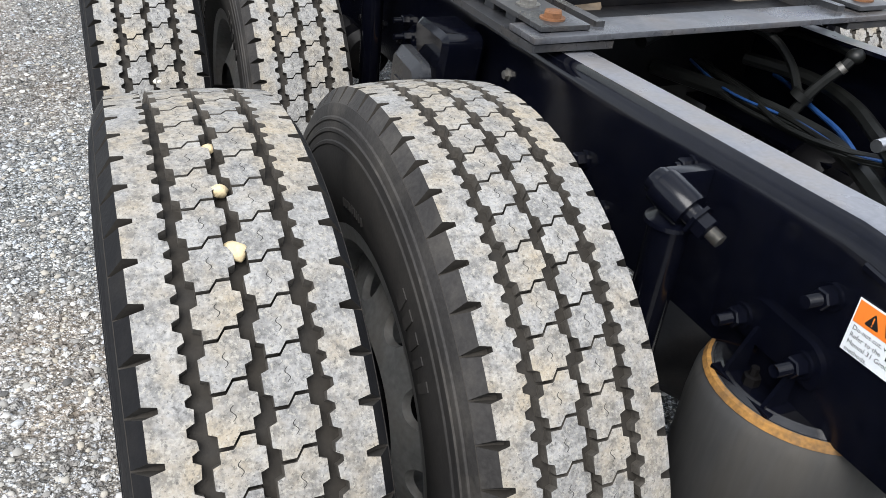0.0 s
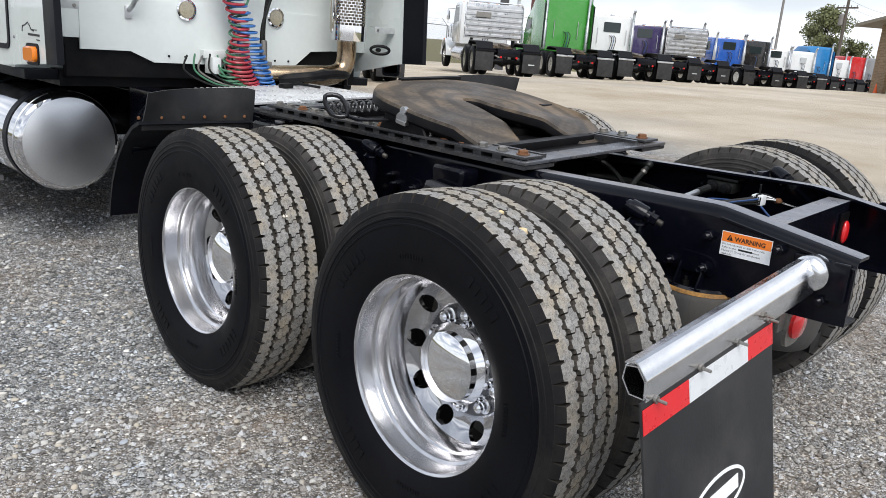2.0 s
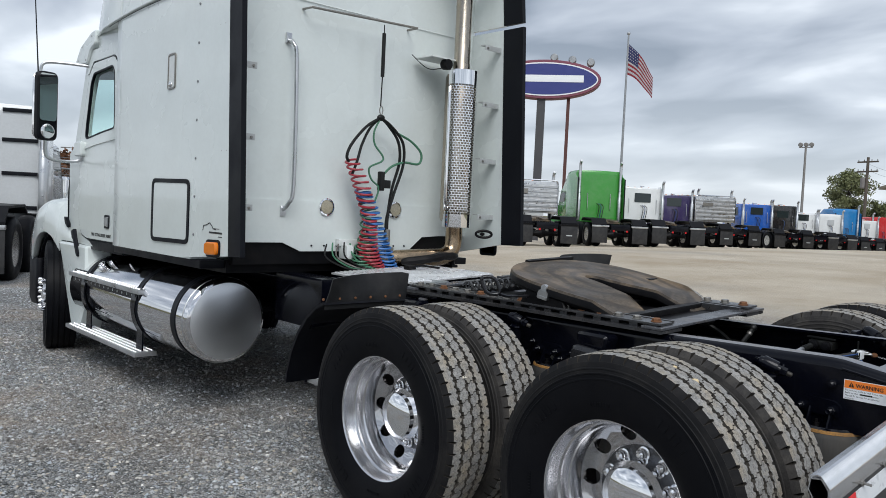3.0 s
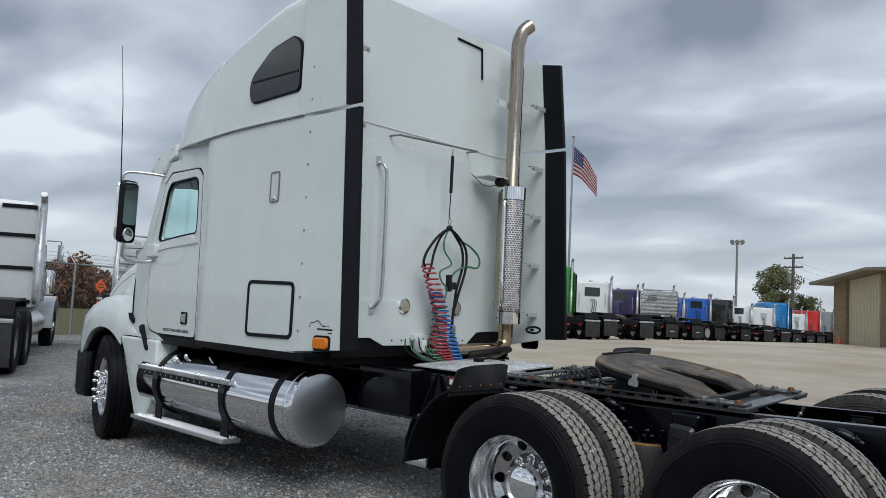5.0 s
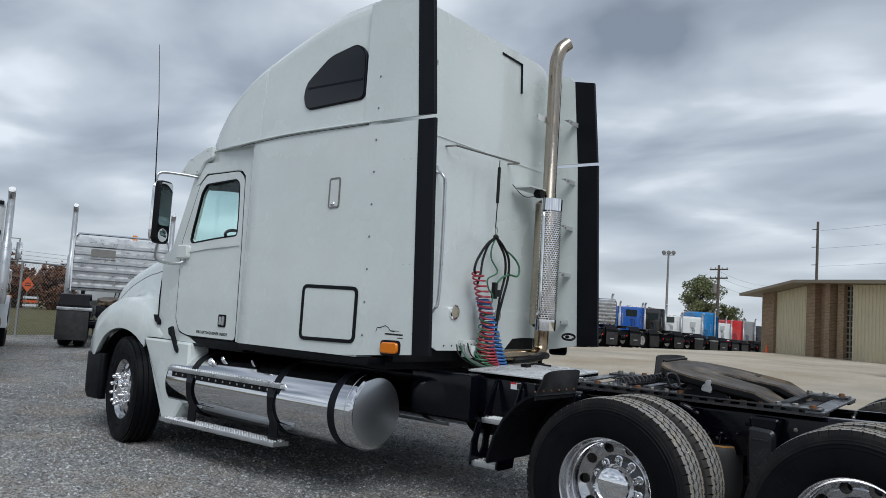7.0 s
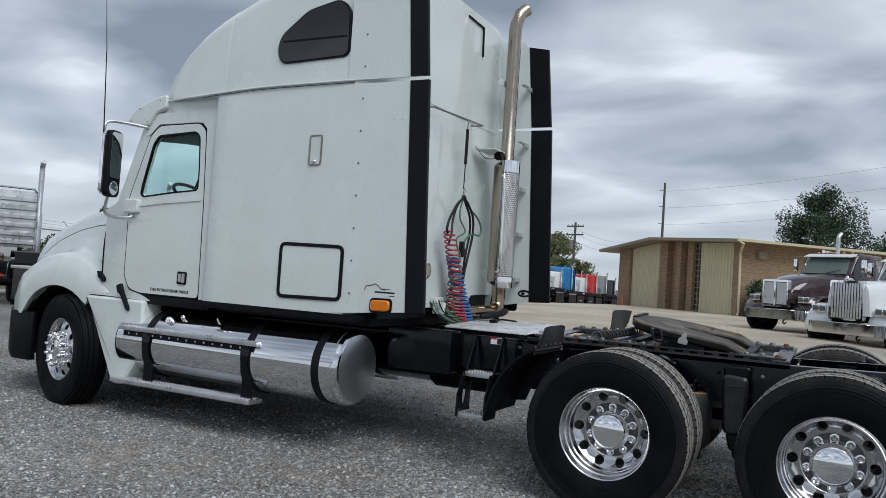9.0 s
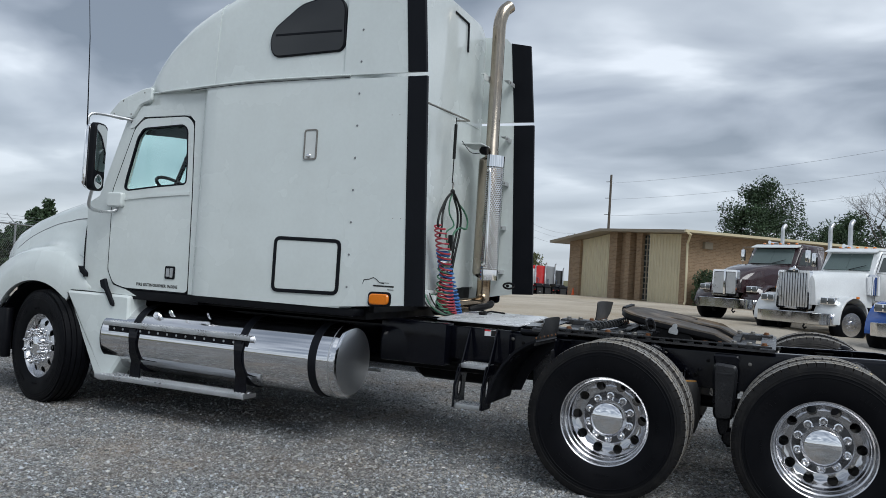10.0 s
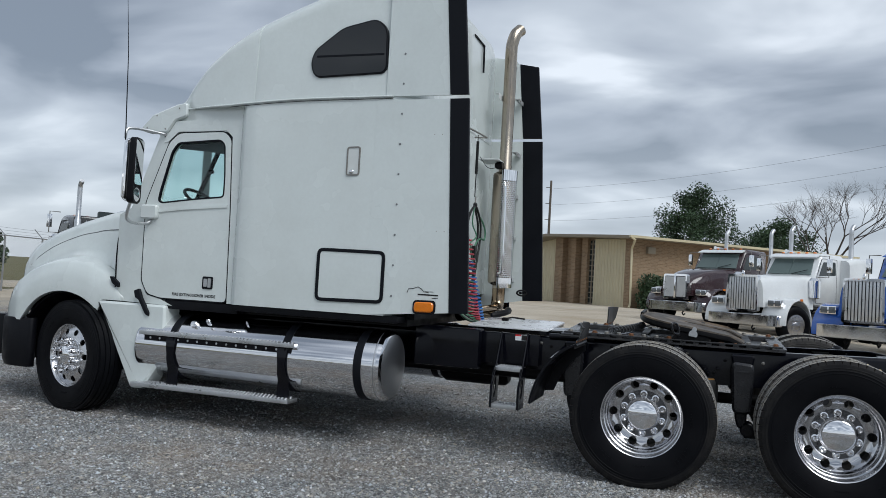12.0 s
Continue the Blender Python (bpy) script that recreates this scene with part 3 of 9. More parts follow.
def disc(g, r0, r1, x_of, rc, rh, n=10, thick=0.012, mat=0):
    """A dished ring from r0 to r1 with n round hand holes of radius rh at rc; x_of gives its height for a radius."""
    per = 5
    for i in range(n):
        mid = 2 * math.pi * i / n
        half = math.pi / n
        sq = []
        for k in range(per):
            sq.append((r0, -half + 2 * half * k / per))
        for k in range(per):
            sq.append((r0 + (r1 - r0) * k / per, half))
        for k in range(per):
            sq.append((r1, half - 2 * half * k / per))
        for k in range(per):
            sq.append((r1 - (r1 - r0) * k / per, -half))
        m = len(sq)
        hole = []
        for r, a in sq:
            u, w = r * math.cos(a) - rc, r * math.sin(a)
            d = math.hypot(u, w)
            hu, hw = rc + u / d * rh, w / d * rh
            hole.append((math.hypot(hu, hw), math.atan2(hw, hu)))
        vs = []
        for ring, lift in ((sq, 0), (hole, 0), (sq, thick), (hole, thick)):
            for r, a in ring:
                vs.append((x_of(r) + lift, r * math.cos(a + mid), r * math.sin(a + mid)))
        fs = []
        for k in range(m):
            j = (k + 1) % m
            fs += [(k, j, m + j, m + k), (2 * m + k, 3 * m + k, 3 * m + j, 2 * m + j), (m + k, m + j, 3 * m + j, 3 * m + k)]
        g.raw(vs, fs, mat)
    return g


def hexnut(g, c, r, h, axis_sign=-1, dome=True):
    prof = [(r, 0), (r, axis_sign * h * 0.55)]
    prof += [(r * 0.86, axis_sign * h * 0.62), (r * 0.8, axis_sign * h * 0.85), (r * 0.4, axis_sign * h), (0.0005, axis_sign * h)] if dome else [(0.0005, axis_sign * h * 0.55)]
    k = Geo().lathe(prof, "x", c, 6 if not dome else 12)
    return g.add(k)


def outer_rim_geo():
    g = Geo()
    # lip, drop centre and barrel; the axle side lies towards +x
    prof = [(0.288, -0.094), (0.297, -0.101), (0.3035, -0.104), (0.3035, -0.109), (0.298, -0.1115), (0.2885, -0.1085), (0.2835, -0.1035), (0.2810, -0.094),
            (0.2765, -0.058), (0.2745, -0.050), (0.2665, -0.043), (0.2640, -0.036), (0.2615, -0.012), (0.2600, -0.004), (0.2545, 0.002), (0.2530, 0.010), (0.2515, 0.058), (0.2520, 0.070),
            (0.264, 0.078), (0.275, 0.110), (0.300, 0.115), (0.286, 0.100), (0.275, 0.02)]
    g.lathe(prof, "x", n=72, closed=True)

    def bowl(r):
        t = (r - 0.178) / (0.252 - 0.178)
        return 0.098 - 0.034 * t * t
    disc(g, 0.178, 0.252, bowl, 0.2165, 0.0305, 10, 0.016, 1)
    g.lathe([(0.172, 0.095), (0.1785, 0.098), (0.1785, 0.116), (0.172, 0.116)], "x", n=60, closed=True)
    return g


def inner_rim_geo():
    g = Geo()
    g.lathe([(0.288, 0.100), (0.297, 0.108), (0.3035, 0.115), (0.296, 0.118), (0.276, 0.104), (0.268, 0.050), (0.262, 0.0), (0.2555, -0.06), (0.262, -0.075),
             (0.275, -0.112), (0.302, -0.117), (0.290, -0.1)], "x", n=48, closed=True)
    disc(g, 0.150, 0.262, lambda r: -0.055 - 0.06 * (0.262 - r) / 0.112, 0.208, 0.032, 10, 0.014)
    return g


def steer_rim_geo():
    g = Geo()
    g.lathe([(0.288, -0.094), (0.297, -0.101), (0.3035, -0.104), (0.3035, -0.109), (0.298, -0.1115), (0.286, -0.108), (0.277, -0.098), (0.270, -0.078), (0.262, -0.062),
             (0.266, 0.05), (0.276, 0.110), (0.300, 0.115), (0.29, 0.1), (0.284, 0.0)], "x", n=72, closed=True)
    disc(g, 0.172, 0.264, lambda r: -0.098 + 0.030 * ((r - 0.172) / 0.092) ** 1.6, 0.2215, 0.0275, 10, 0.016)
    g.lathe([(0.08, -0.102), (0.165, -0.102), (0.1725, -0.098), (0.1725, -0.08), (0.08, -0.08)], "x", n=60, closed=True)
    return g


ME_DRIVE = drive_tyre_mesh()
# the inner tyre's copy carries that skylight in its rubber colours
ME_DRIVE_IN = ME_DRIVE.copy()
ME_DRIVE_IN.name = "inner_drive_tyre"
ME_DRIVE_IN.materials[0], ME_DRIVE_IN.materials[4] = M_RUBBER_LIT, M_SHOULDER_LIT
ME_STEER = steer_tyre_mesh()
ME_RIM_OUT = mesh_of("outer_rim", outer_rim_geo(), [M_ALU, M_ALU_DISC], 28, True)
M_WHEEL_DARK = mk("grey_steel_wheel", (0.20, 0.20, 0.195), 0.5, 0.3, var=0.3, scale=8, fine=90, dirt=((0.16, 0.13, 0.10), 0.5, 9))
_n = Geo().lathe([(0.085, 0.098), (0.135, 0.0955), (0.1725, 0.0955), (0.1725, 0.112), (0.085, 0.112)], "x", n=60, closed=True)
# metal darkened to hold the shade deep in the dish behind the nuts
M_FLANGE = mk("shaded_bolting_face", (0.13, 0.13, 0.135), 0.28, 0.8, var=0.25, scale=12, fine=120)
ME_FLANGE = mesh_of("hub_flange", _n, M_FLANGE, 28, True)
ME_RIM_IN = mesh_of("inner_rim", inner_rim_geo(), M_WHEEL_DARK, 28, True)
ME_RIM_STEER = mesh_of("steer_rim", steer_rim_geo(), M_ALU, 28, True)
_n = Geo(); hexnut(_n, (0, 0, 0), 0.0195, 0.040)
_n.lathe([(0.026, 0.0), (0.026, -0.006), (0.0195, -0.008)], "x", n=16)
ME_NUT = mesh_of("lug_nut", _n, M_CHROME, 30)
_n = Geo().lathe([(0.024, 0), (0.0225, -0.018), (0.0165, -0.022), (0.0165, -0.055), (0.0195, -0.062), (0.0165, -0.078), (0.006, -0.088), (0.0005, -0.09)], "x", n=14)
ME_SPIKE = mesh_of("nut_cover", _n, M_CHROME, 30)
_n = Geo().lathe([(0.128, 0.10), (0.124, 0.03), (0.1065, 0.012), (0.1045, -0.006), (0.1045, -0.010), (0.100, -0.0125), (0.085, -0.0190), (0.065, -0.0255), (0.040, -0.0305), (0.020, -0.0325), (0.0005, -0.0332)], "x", n=56)
ME_HUB = mesh_of("hub_cap", _n, M_CHROME, 24)
_n = Geo().lathe([(0.105, 0.03), (0.102, -0.02), (0.088, -0.045), (0.060, -0.058), (0.0005, -0.062)], "x", n=48)
ME_HUB_STEER = mesh_of("hub_cover", _n, M_CHROME, 24)
_n = Geo().lathe([(0.135, 0.10), (0.135, -0.03), (0.09, -0.06), (0.09, -0.12)], "x", n=24)
ME_DRUM = mesh_of("brake_drum", _n, M_BLACK_DULL)


def dual_wheel(truck, x, y, side, outer):
    """One wheel of a dual pair; side -1: the driver's side. The rim carries the tyre and the nuts."""
    turn = pose(x, y, HUB_Z, 0, 0, 0 if side < 0 else 180)
    rim = part("wheel", ME_RIM_OUT if outer else ME_RIM_IN, None, truck, "polished aluminium deep-dish wheel" if outer else "grey steel inner wheel")
    rim.matrix_basis = turn
    part("tyre", ME_DRIVE if outer else ME_DRIVE_IN, None, rim, "black dual tyre with dusty lugged tread")
    if outer:
        hub = part("hub_cap", ME_HUB, None, rim, "mirror-bright chrome hub cap")
        hub.matrix_basis = pose(0.008, 0, 0)
        part("hub_flange", ME_FLANGE, None, rim, "bolting face darkened as if in the wheel's deep shade")
        for i in range(10):
            a = 2 * math.pi * (i + 0.5) / 10
            part("lug_nut", ME_NUT, None, rim).matrix_basis = pose(0.094, 0.1435 * math.cos(a), 0.1435 * math.sin(a))
    return rim


def steer_wheel(truck, x, y, side, turn_deg):
    rim = part("wheel", ME_RIM_STEER, None, truck, "polished aluminium front wheel with ten hand holes")
    rim.matrix_basis = pose(x, y, HUB_Z, 0, 0, (0 if side < 0 else 180) + turn_deg)
    part("tyre", ME_STEER, None, rim, "black ribbed steer tyre")
    part("hub_cover", ME_HUB_STEER, None, rim).matrix_basis = pose(-0.102, 0, 0)
    for i in range(10):
        a = 2 * math.pi * (i + 0.5) / 10
        part("nut_cover", ME_SPIKE, None, rim).matrix_basis = pose(-0.102, 0.1435 * math.cos(a), 0.1435 * math.sin(a))
    return rim

# ---- the white tractor ----
CX = 0.08          # its middle line
AXLES = (0.0, 1.297)
DUAL_OUT = 1.090   # middle of the outer tyres
STEER_Y = 6.47
truck = thing("tractor_truck", "white tractor truck with sleeper cab and bare fifth wheel on gravel", "truck")


def both(x):
    return (CX - x, CX + x)


for ay in AXLES:
    for side in (-1, 1):
        dual_wheel(truck, CX + side * DUAL_OUT, ay, side, True)
        dual_wheel(truck, CX + side * (DUAL_OUT - 0.343), ay, side, False)
steer_wheel(truck, CX - 1.075, STEER_Y, -1, -14)
steer_wheel(truck, CX + 1.075, STEER_Y, 1, -14)

# frame rails: C channels that taper at the tail
RAIL_TOP = [(-0.86, 0.955), (-0.45, 1.02), (0.3, 1.0), (2.2, 0.985), (7.2, 0.965)]
RAIL_BOT = [(-0.86, 0.765), (-0.60, 0.755), (-0.2, 0.755), (0.3, 0.715), (2.2, 0.70), (7.2, 0.70)]
for s in (-1, 1):
    g = Geo()
    ys = [-0.86, -0.70, -0.47, -0.43, -0.2, 0.3, 1.0, 2.2, 4.0, 7.2]
    rings = []
    for y in ys:
        t, b = lerp_table(RAIL_TOP, y), lerp_table(RAIL_BOT, y)
        o, k = CX + s * 0.428, -s
        sec = [(0, b), (0, t - 0.036), (0.0012, t - 0.0268), (0.0048, t - 0.018), (0.0105, t - 0.0105), (0.018, t - 0.0048), (0.0268, t - 0.0012), (0.036, t), (0.088, t), (0.088, t - 0.009), (0.011, t - 0.010), (0.009, t - 0.016),
               (0.009, b + 0.009), (0.088, b + 0.009), (0.088, b)]
        rings.append([(o + k * u, y, z) for u, z in sec])
    g.loft(rings)
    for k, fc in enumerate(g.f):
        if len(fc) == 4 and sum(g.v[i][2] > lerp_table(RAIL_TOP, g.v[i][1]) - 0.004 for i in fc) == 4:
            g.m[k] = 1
    rail = part("frame_rail", g, [M_BLACK, M_RAILTOP], truck, "glossy black steel frame rail, dust and sky sheen coloured into its top")
    e = []
    for u, dz in ((0.0, -0.026), (0.0045, -0.028), (0.0045, -0.034), (0.0, -0.037)):
        e.append([(CX + s * (0.428 + u), y, lerp_table(RAIL_TOP, y) + dz) for y in (-0.86, -0.66, -0.47)])
    part("weld_edge", Geo().loft([[e[k][i] for k in range(4)] for i in range(3)]), M_BLACK, rail)

# cross members
g = Geo().prism([(-0.575, 0.78), (-0.50, 0.78), (-0.50, 0.79), (-0.565, 0.79), (-0.565, 0.945), (-0.50, 0.945), (-0.50, 0.956), (-0.575, 0.956)], "x", CX - 0.34, CX + 0.34)
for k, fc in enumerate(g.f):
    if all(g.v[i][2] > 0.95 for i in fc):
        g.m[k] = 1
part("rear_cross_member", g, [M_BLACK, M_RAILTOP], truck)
for y0 in (0.62, 1.95, 3.2, 4.6):
    g = Geo().box(CX - 0.415, CX + 0.415, y0, y0 + 0.12, 0.76, 0.92, 0.01)
    part("cross_member", g, M_BLACK_DULL, truck)

# axle housings with a swelling in the middle
for ay in AXLES:
    g = Geo()
    g.lathe([(0.09, -0.92), (0.075, -0.5), (0.085, -0.28), (0.17, -0.16), (0.21, -0.04), (0.21, 0.04), (0.17, 0.16), (0.085, 0.28), (0.075, 0.5), (0.09, 0.92)], "x", (CX, ay, HUB_Z), 24)
    g.lathe([(0.15, 0.0), (0.14, 0.22), (0.08, 0.30), (0.06, 0.40)], "y", (CX, ay, HUB_Z + 0.03), 20)
    part("axle_housing", g, M_BLACK_DULL, truck)
    for s in (-1, 1):
        part("brake_drum", ME_DRUM, None, truck).matrix_basis = pose(CX + s * 0.62, ay, HUB_Z, 0, 0, 0 if s < 0 else 180)
g = Geo().lathe([(0.045, 0.42), (0.045, 0.9)], "y", (CX, 0, 0.55), 14).lathe([(0.05, 1.7), (0.05, 4.6)], "y", (CX, 0, 0.60), 14)
part("drive_shaft", g, M_BLACK_DULL, truck)
g = Geo().lathe([(0.06, -1.0), (0.06, 1.0)], "x", (CX, STEER_Y, 0.46), 14)
part("steer_axle", g, M_BLACK_DULL, truck)


def air_bag(y, s):
    x = CX + s * 0.362
    g = Geo().lathe([(0.10, 0.36), (0.115, 0.37), (0.135, 0.42), (0.146, 0.50), (0.146, 0.68), (0.1425, 0.728), (0.134, 0.749), (0.123, 0.757), (0.110, 0.745)], "z", (x, y, 0), 44)
    bag = part("air_bag", g, M_AIRBAG, truck, "grey-black rubber air spring")
    part("rust_ring", Geo().lathe([(0.1265, 0.7560), (0.132, 0.7535), (0.1360, 0.748), (0.132, 0.756), (0.1265, 0.7585)], "z", (x, y, 0), 44, closed=True), M_RUSTRING, bag, "rust-stained rim")
    g = Geo().lathe([(0.124, 0.745), (0.123, 0.758), (0.113, 0.765), (0.104, 0.760), (0.03, 0.760)], "z", (x, y, 0), 40)
    g.cyl((x, y, 0), 0.016, 0.747, 0.775, "z", 10, 0.002)
    part("top_plate", g, M_HANGER, bag)
    # bracket bolted to the rail, with two small ribs down to the plate
    xi = CX + s * 0.428
    tab = rounded([(y - 0.067, 0.805), (y + 0.088, 0.805), (y + 0.088, 0.848), (y + 0.055, 0.868), (y - 0.045, 0.862), (y - 0.067, 0.845)], 0.012)
    g = Geo().prism(tab, "x", xi, xi + s * 0.010)
    g.box(xi, xi + s * 0.05, y - 0.05, y + 0.06, 0.755, 0.763, 0.002)
    part("bag_bracket", g, M_BLACK, bag)
    for dy in (-0.035, 0.040):
        rib = [(xi + s * 0.008, 0.83), (xi + s * 0.014, 0.83), (xi + s * 0.046, 0.764), (xi + s * 0.008, 0.764)]
        part("strut", Geo().prism(rib, "y", y + dy - 0.003, y + dy + 0.003), M_BLACK, bag)
    part("nut", Geo().lathe([(0.012, 0.763), (0.012, 0.776), (0.006, 0.777), (0.006, 0.790)], "z", (xi + s * 0.025, y + 0.01, 0), 6), M_BLACK_DULL, bag)
    for dy in (-0.040, 0.070):
        part("bolt", bolt_geo((xi + s * 0.010, y + dy, 0.830), s, 0.015, 0.046), M_BLACK, bag)


def bolt_geo(c, s, r, length):
    """A hex nut with the thread standing out, along x."""
    g = Geo().lathe([(r * 1.25, 0), (r * 1.25, s * 0.005)], "x", c, 14)
    g.lathe([(r, s * 0.005), (r, s * 0.02), (r * 0.85, s * 0.022)], "x", c, 6)
    prof = []
    k = 0.022
    while k < length:
        prof += [(r * 0.5, s * k), (r * 0.58, s * (k + 0.0012))]
        k += 0.0024
    g.lathe(prof + [(r * 0.4, s * length)], "x", c, 10)
    return g


for ay in AXLES:
    for s in (-1, 1):
        air_bag(ay - 0.412, s)
for s in (-1, 1):
    for y, z in ((-0.447, 0.928), (-0.657, 0.937), (-0.79, 0.825), (0.02, 0.80), (0.1, 0.86), (0.75, 0.84), (0.82, 0.80), (0.60, 0.84), (1.0, 0.86)):
        part("bolt", bolt_geo((CX + s * 0.428, y, z), s, 0.0145, 0.045), M_BLACK, truck)


def shock(y, s):
    # the upper eye sits on a pin along the rail
    x, z = CX + s * 0.520, 0.968
    m = Matrix.Translation((x, y, z)) @ Matrix.Rotation(radians(s * -18), 4, "Z") @ Matrix.Rotation(radians(20), 4, "X") @ Matrix.Scale(0.84, 4)
    g = Geo().lathe([(0.001, 0.050), (0.021, 0.050), (0.024, 0.046), (0.024, 0.034), (0.031, 0.033), (0.0325, 0.028), (0.0325, -0.028), (0.031, -0.033), (0.019, -0.034), (0.019, -0.05)], "y", (0, 0, 0), 24)
    top = part("shock_absorber", g.move(m), M_BLACK, truck, "black shock absorber on a threaded pin")
    part("pin_nut", Geo().lathe([(0.030, -0.048), (0.030, -0.054), (0.0215, -0.0545), (0.0215, -0.074), (0.018, -0.076)], "y", (0, 0, 0), 6).move(m), M_BLACK, top)
    k = []
    for i in range(10):
        k += [(0.0105, -0.070 - i * 0.003), (0.0125, -0.0715 - i * 0.003)]
    part("stud", Geo().lathe(k + [(0.001, -0.102)], "y", (0, 0, 0), 12).move(m), M_STEEL, top)
    # dust cover with a rolled rim, and the thin body under it
    g = Geo().lathe([(0.020, 0.945), (0.030, 0.936), (0.035, 0.934), (0.036, 0.928), (0.031, 0.926), (0.029, 0.915), (0.029, 0.66), (0.026, 0.655), (0.026, 0.40)], "z", (x - s * 0.006, y + 0.005, 0), 22)
    part("damper_tube", g, M_BLACK, top)
    g = Geo().box(CX + s * 0.428, x - s * 0.02, y + 0.036, y + 0.060, 0.930, 0.985, 0.006)
    part("shock_bracket", g, M_BLACK, top)
    for dy, zz in ((0.085, 0.968), (0.075, 0.915)):
        part("bolt", bolt_geo((CX + s * 0.428, y + dy, zz), s, 0.013, 0.03), M_BLACK, top)


for ay in AXLES:
    for s in (-1, 1):
        shock(ay - 0.245, s)

# hangers between the axles and trailing arms
for s in (-1, 1):
    for ay in AXLES:
        g = Geo()
        x = CX + s * 0.50
        yc = ay + 0.57
        g.prism(rounded([(yc - 0.09, 0.97), (yc + 0.09, 0.97), (yc + 0.055, 0.80), (yc + 0.045, 0.48), (yc + 0.02, 0.40), (yc - 0.04, 0.42), (yc - 0.055, 0.80)], 0.03), "x", x - 0.05, x + 0.05, 0, 0.012)
        g.cyl((x, yc - 0.05, 0.40), 0.055, -0.065, 0.075, "x", 20, 0.01)
        hg = part("spring_hanger", g, M_BLACK, truck, "black cast spring hanger")
        face = [(yc - 0.070, 0.905), (yc + 0.070, 0.915), (yc + 0.084, 0.86), (yc + 0.066, 0.52), (yc - 0.066, 0.52), (yc - 0.084, 0.86)]
        part("cast_face", Geo().prism(rounded(face, 0.05, 5), "x", x + s * 0.05, x + s * 0.105, 0, 0.018).box(x + s * 0.104, x + s * 0.108, yc - 0.045, yc + 0.045, 0.835, 0.85, 0.001), M_HANGER, hg, "smooth satin-black hanger face")
        g = Geo().loft([[(x - 0.045, y, z - 0.035), (x + 0.045, y, z - 0.035), (x + 0.045, y, z + 0.035), (x - 0.045, y, z + 0.035)] for y, z in ((yc, 0.36), (yc - 0.3, 0.37), (ay, 0.40), (ay - 0.25, 0.37), (ay - 0.48, 0.34))])
        part("trailing_arm", g, M_BLACK_DULL, truck)

# fifth wheel with its mounting rails
for s in (-1, 1):
    g = Geo()
    xo, xi = CX + s * 0.475, CX + s * 0.30
    g.box(xo, xi, 0.26, 2.0, 1.004, 1.018)
    g.box(xi, xi + s * 0.02, 0.30, 1.98, 1.018, 1.045)
    for k in range(17):
        y = 0.30 + k * 0.1
        g.box(CX + s * 0.36, CX + s * 0.44, y, y + 0.045, 1.018, 1.036, 0.003)
    g.box(CX + s * 0.345, CX + s * 0.45, 0.28, 1.98, 1.036, 1.046, 0.002)
    rail = part("slide_rail", g, M_SLIDE, truck, "black slotted fifth wheel slide rail")
    for k in range(17):
        y = 0.33 + k * 0.1
        b = Geo().lathe([(0.019, 1.046), (0.019, 1.060), (0.016, 1.063)], "z", (CX + s * 0.40, y, 0), 6).lathe([(0.025, 1.046), (0.025, 1.050)], "z", (CX + s * 0.40, y, 0), 14)
        part("bolt", b, M_RUST if k in (0, 3, 4, 8, 11, 14) else M_STEEL, rail)
for y0, y1 in ((0.255, 0.36), (1.90, 2.0)):
    part("mounting_plate", Geo().box(CX - 0.475, CX + 0.475, y0, y1, 1.020, 1.032, 0.003), M_PLATE, truck, "worn dark mounting plate")
base = part("slide_base", Geo().box(CX - 0.30, CX + 0.30, 0.40, 1.85, 1.006, 1.014), M_BLACK_DULL, truck)
for k in range(5):
    part("cross_bar", Geo().box(CX - 0.29, CX + 0.29, 0.5 + k * 0.27, 0.56 + k * 0.27, 1.014, 1.045, 0.004), M_BLACK_DULL, base)


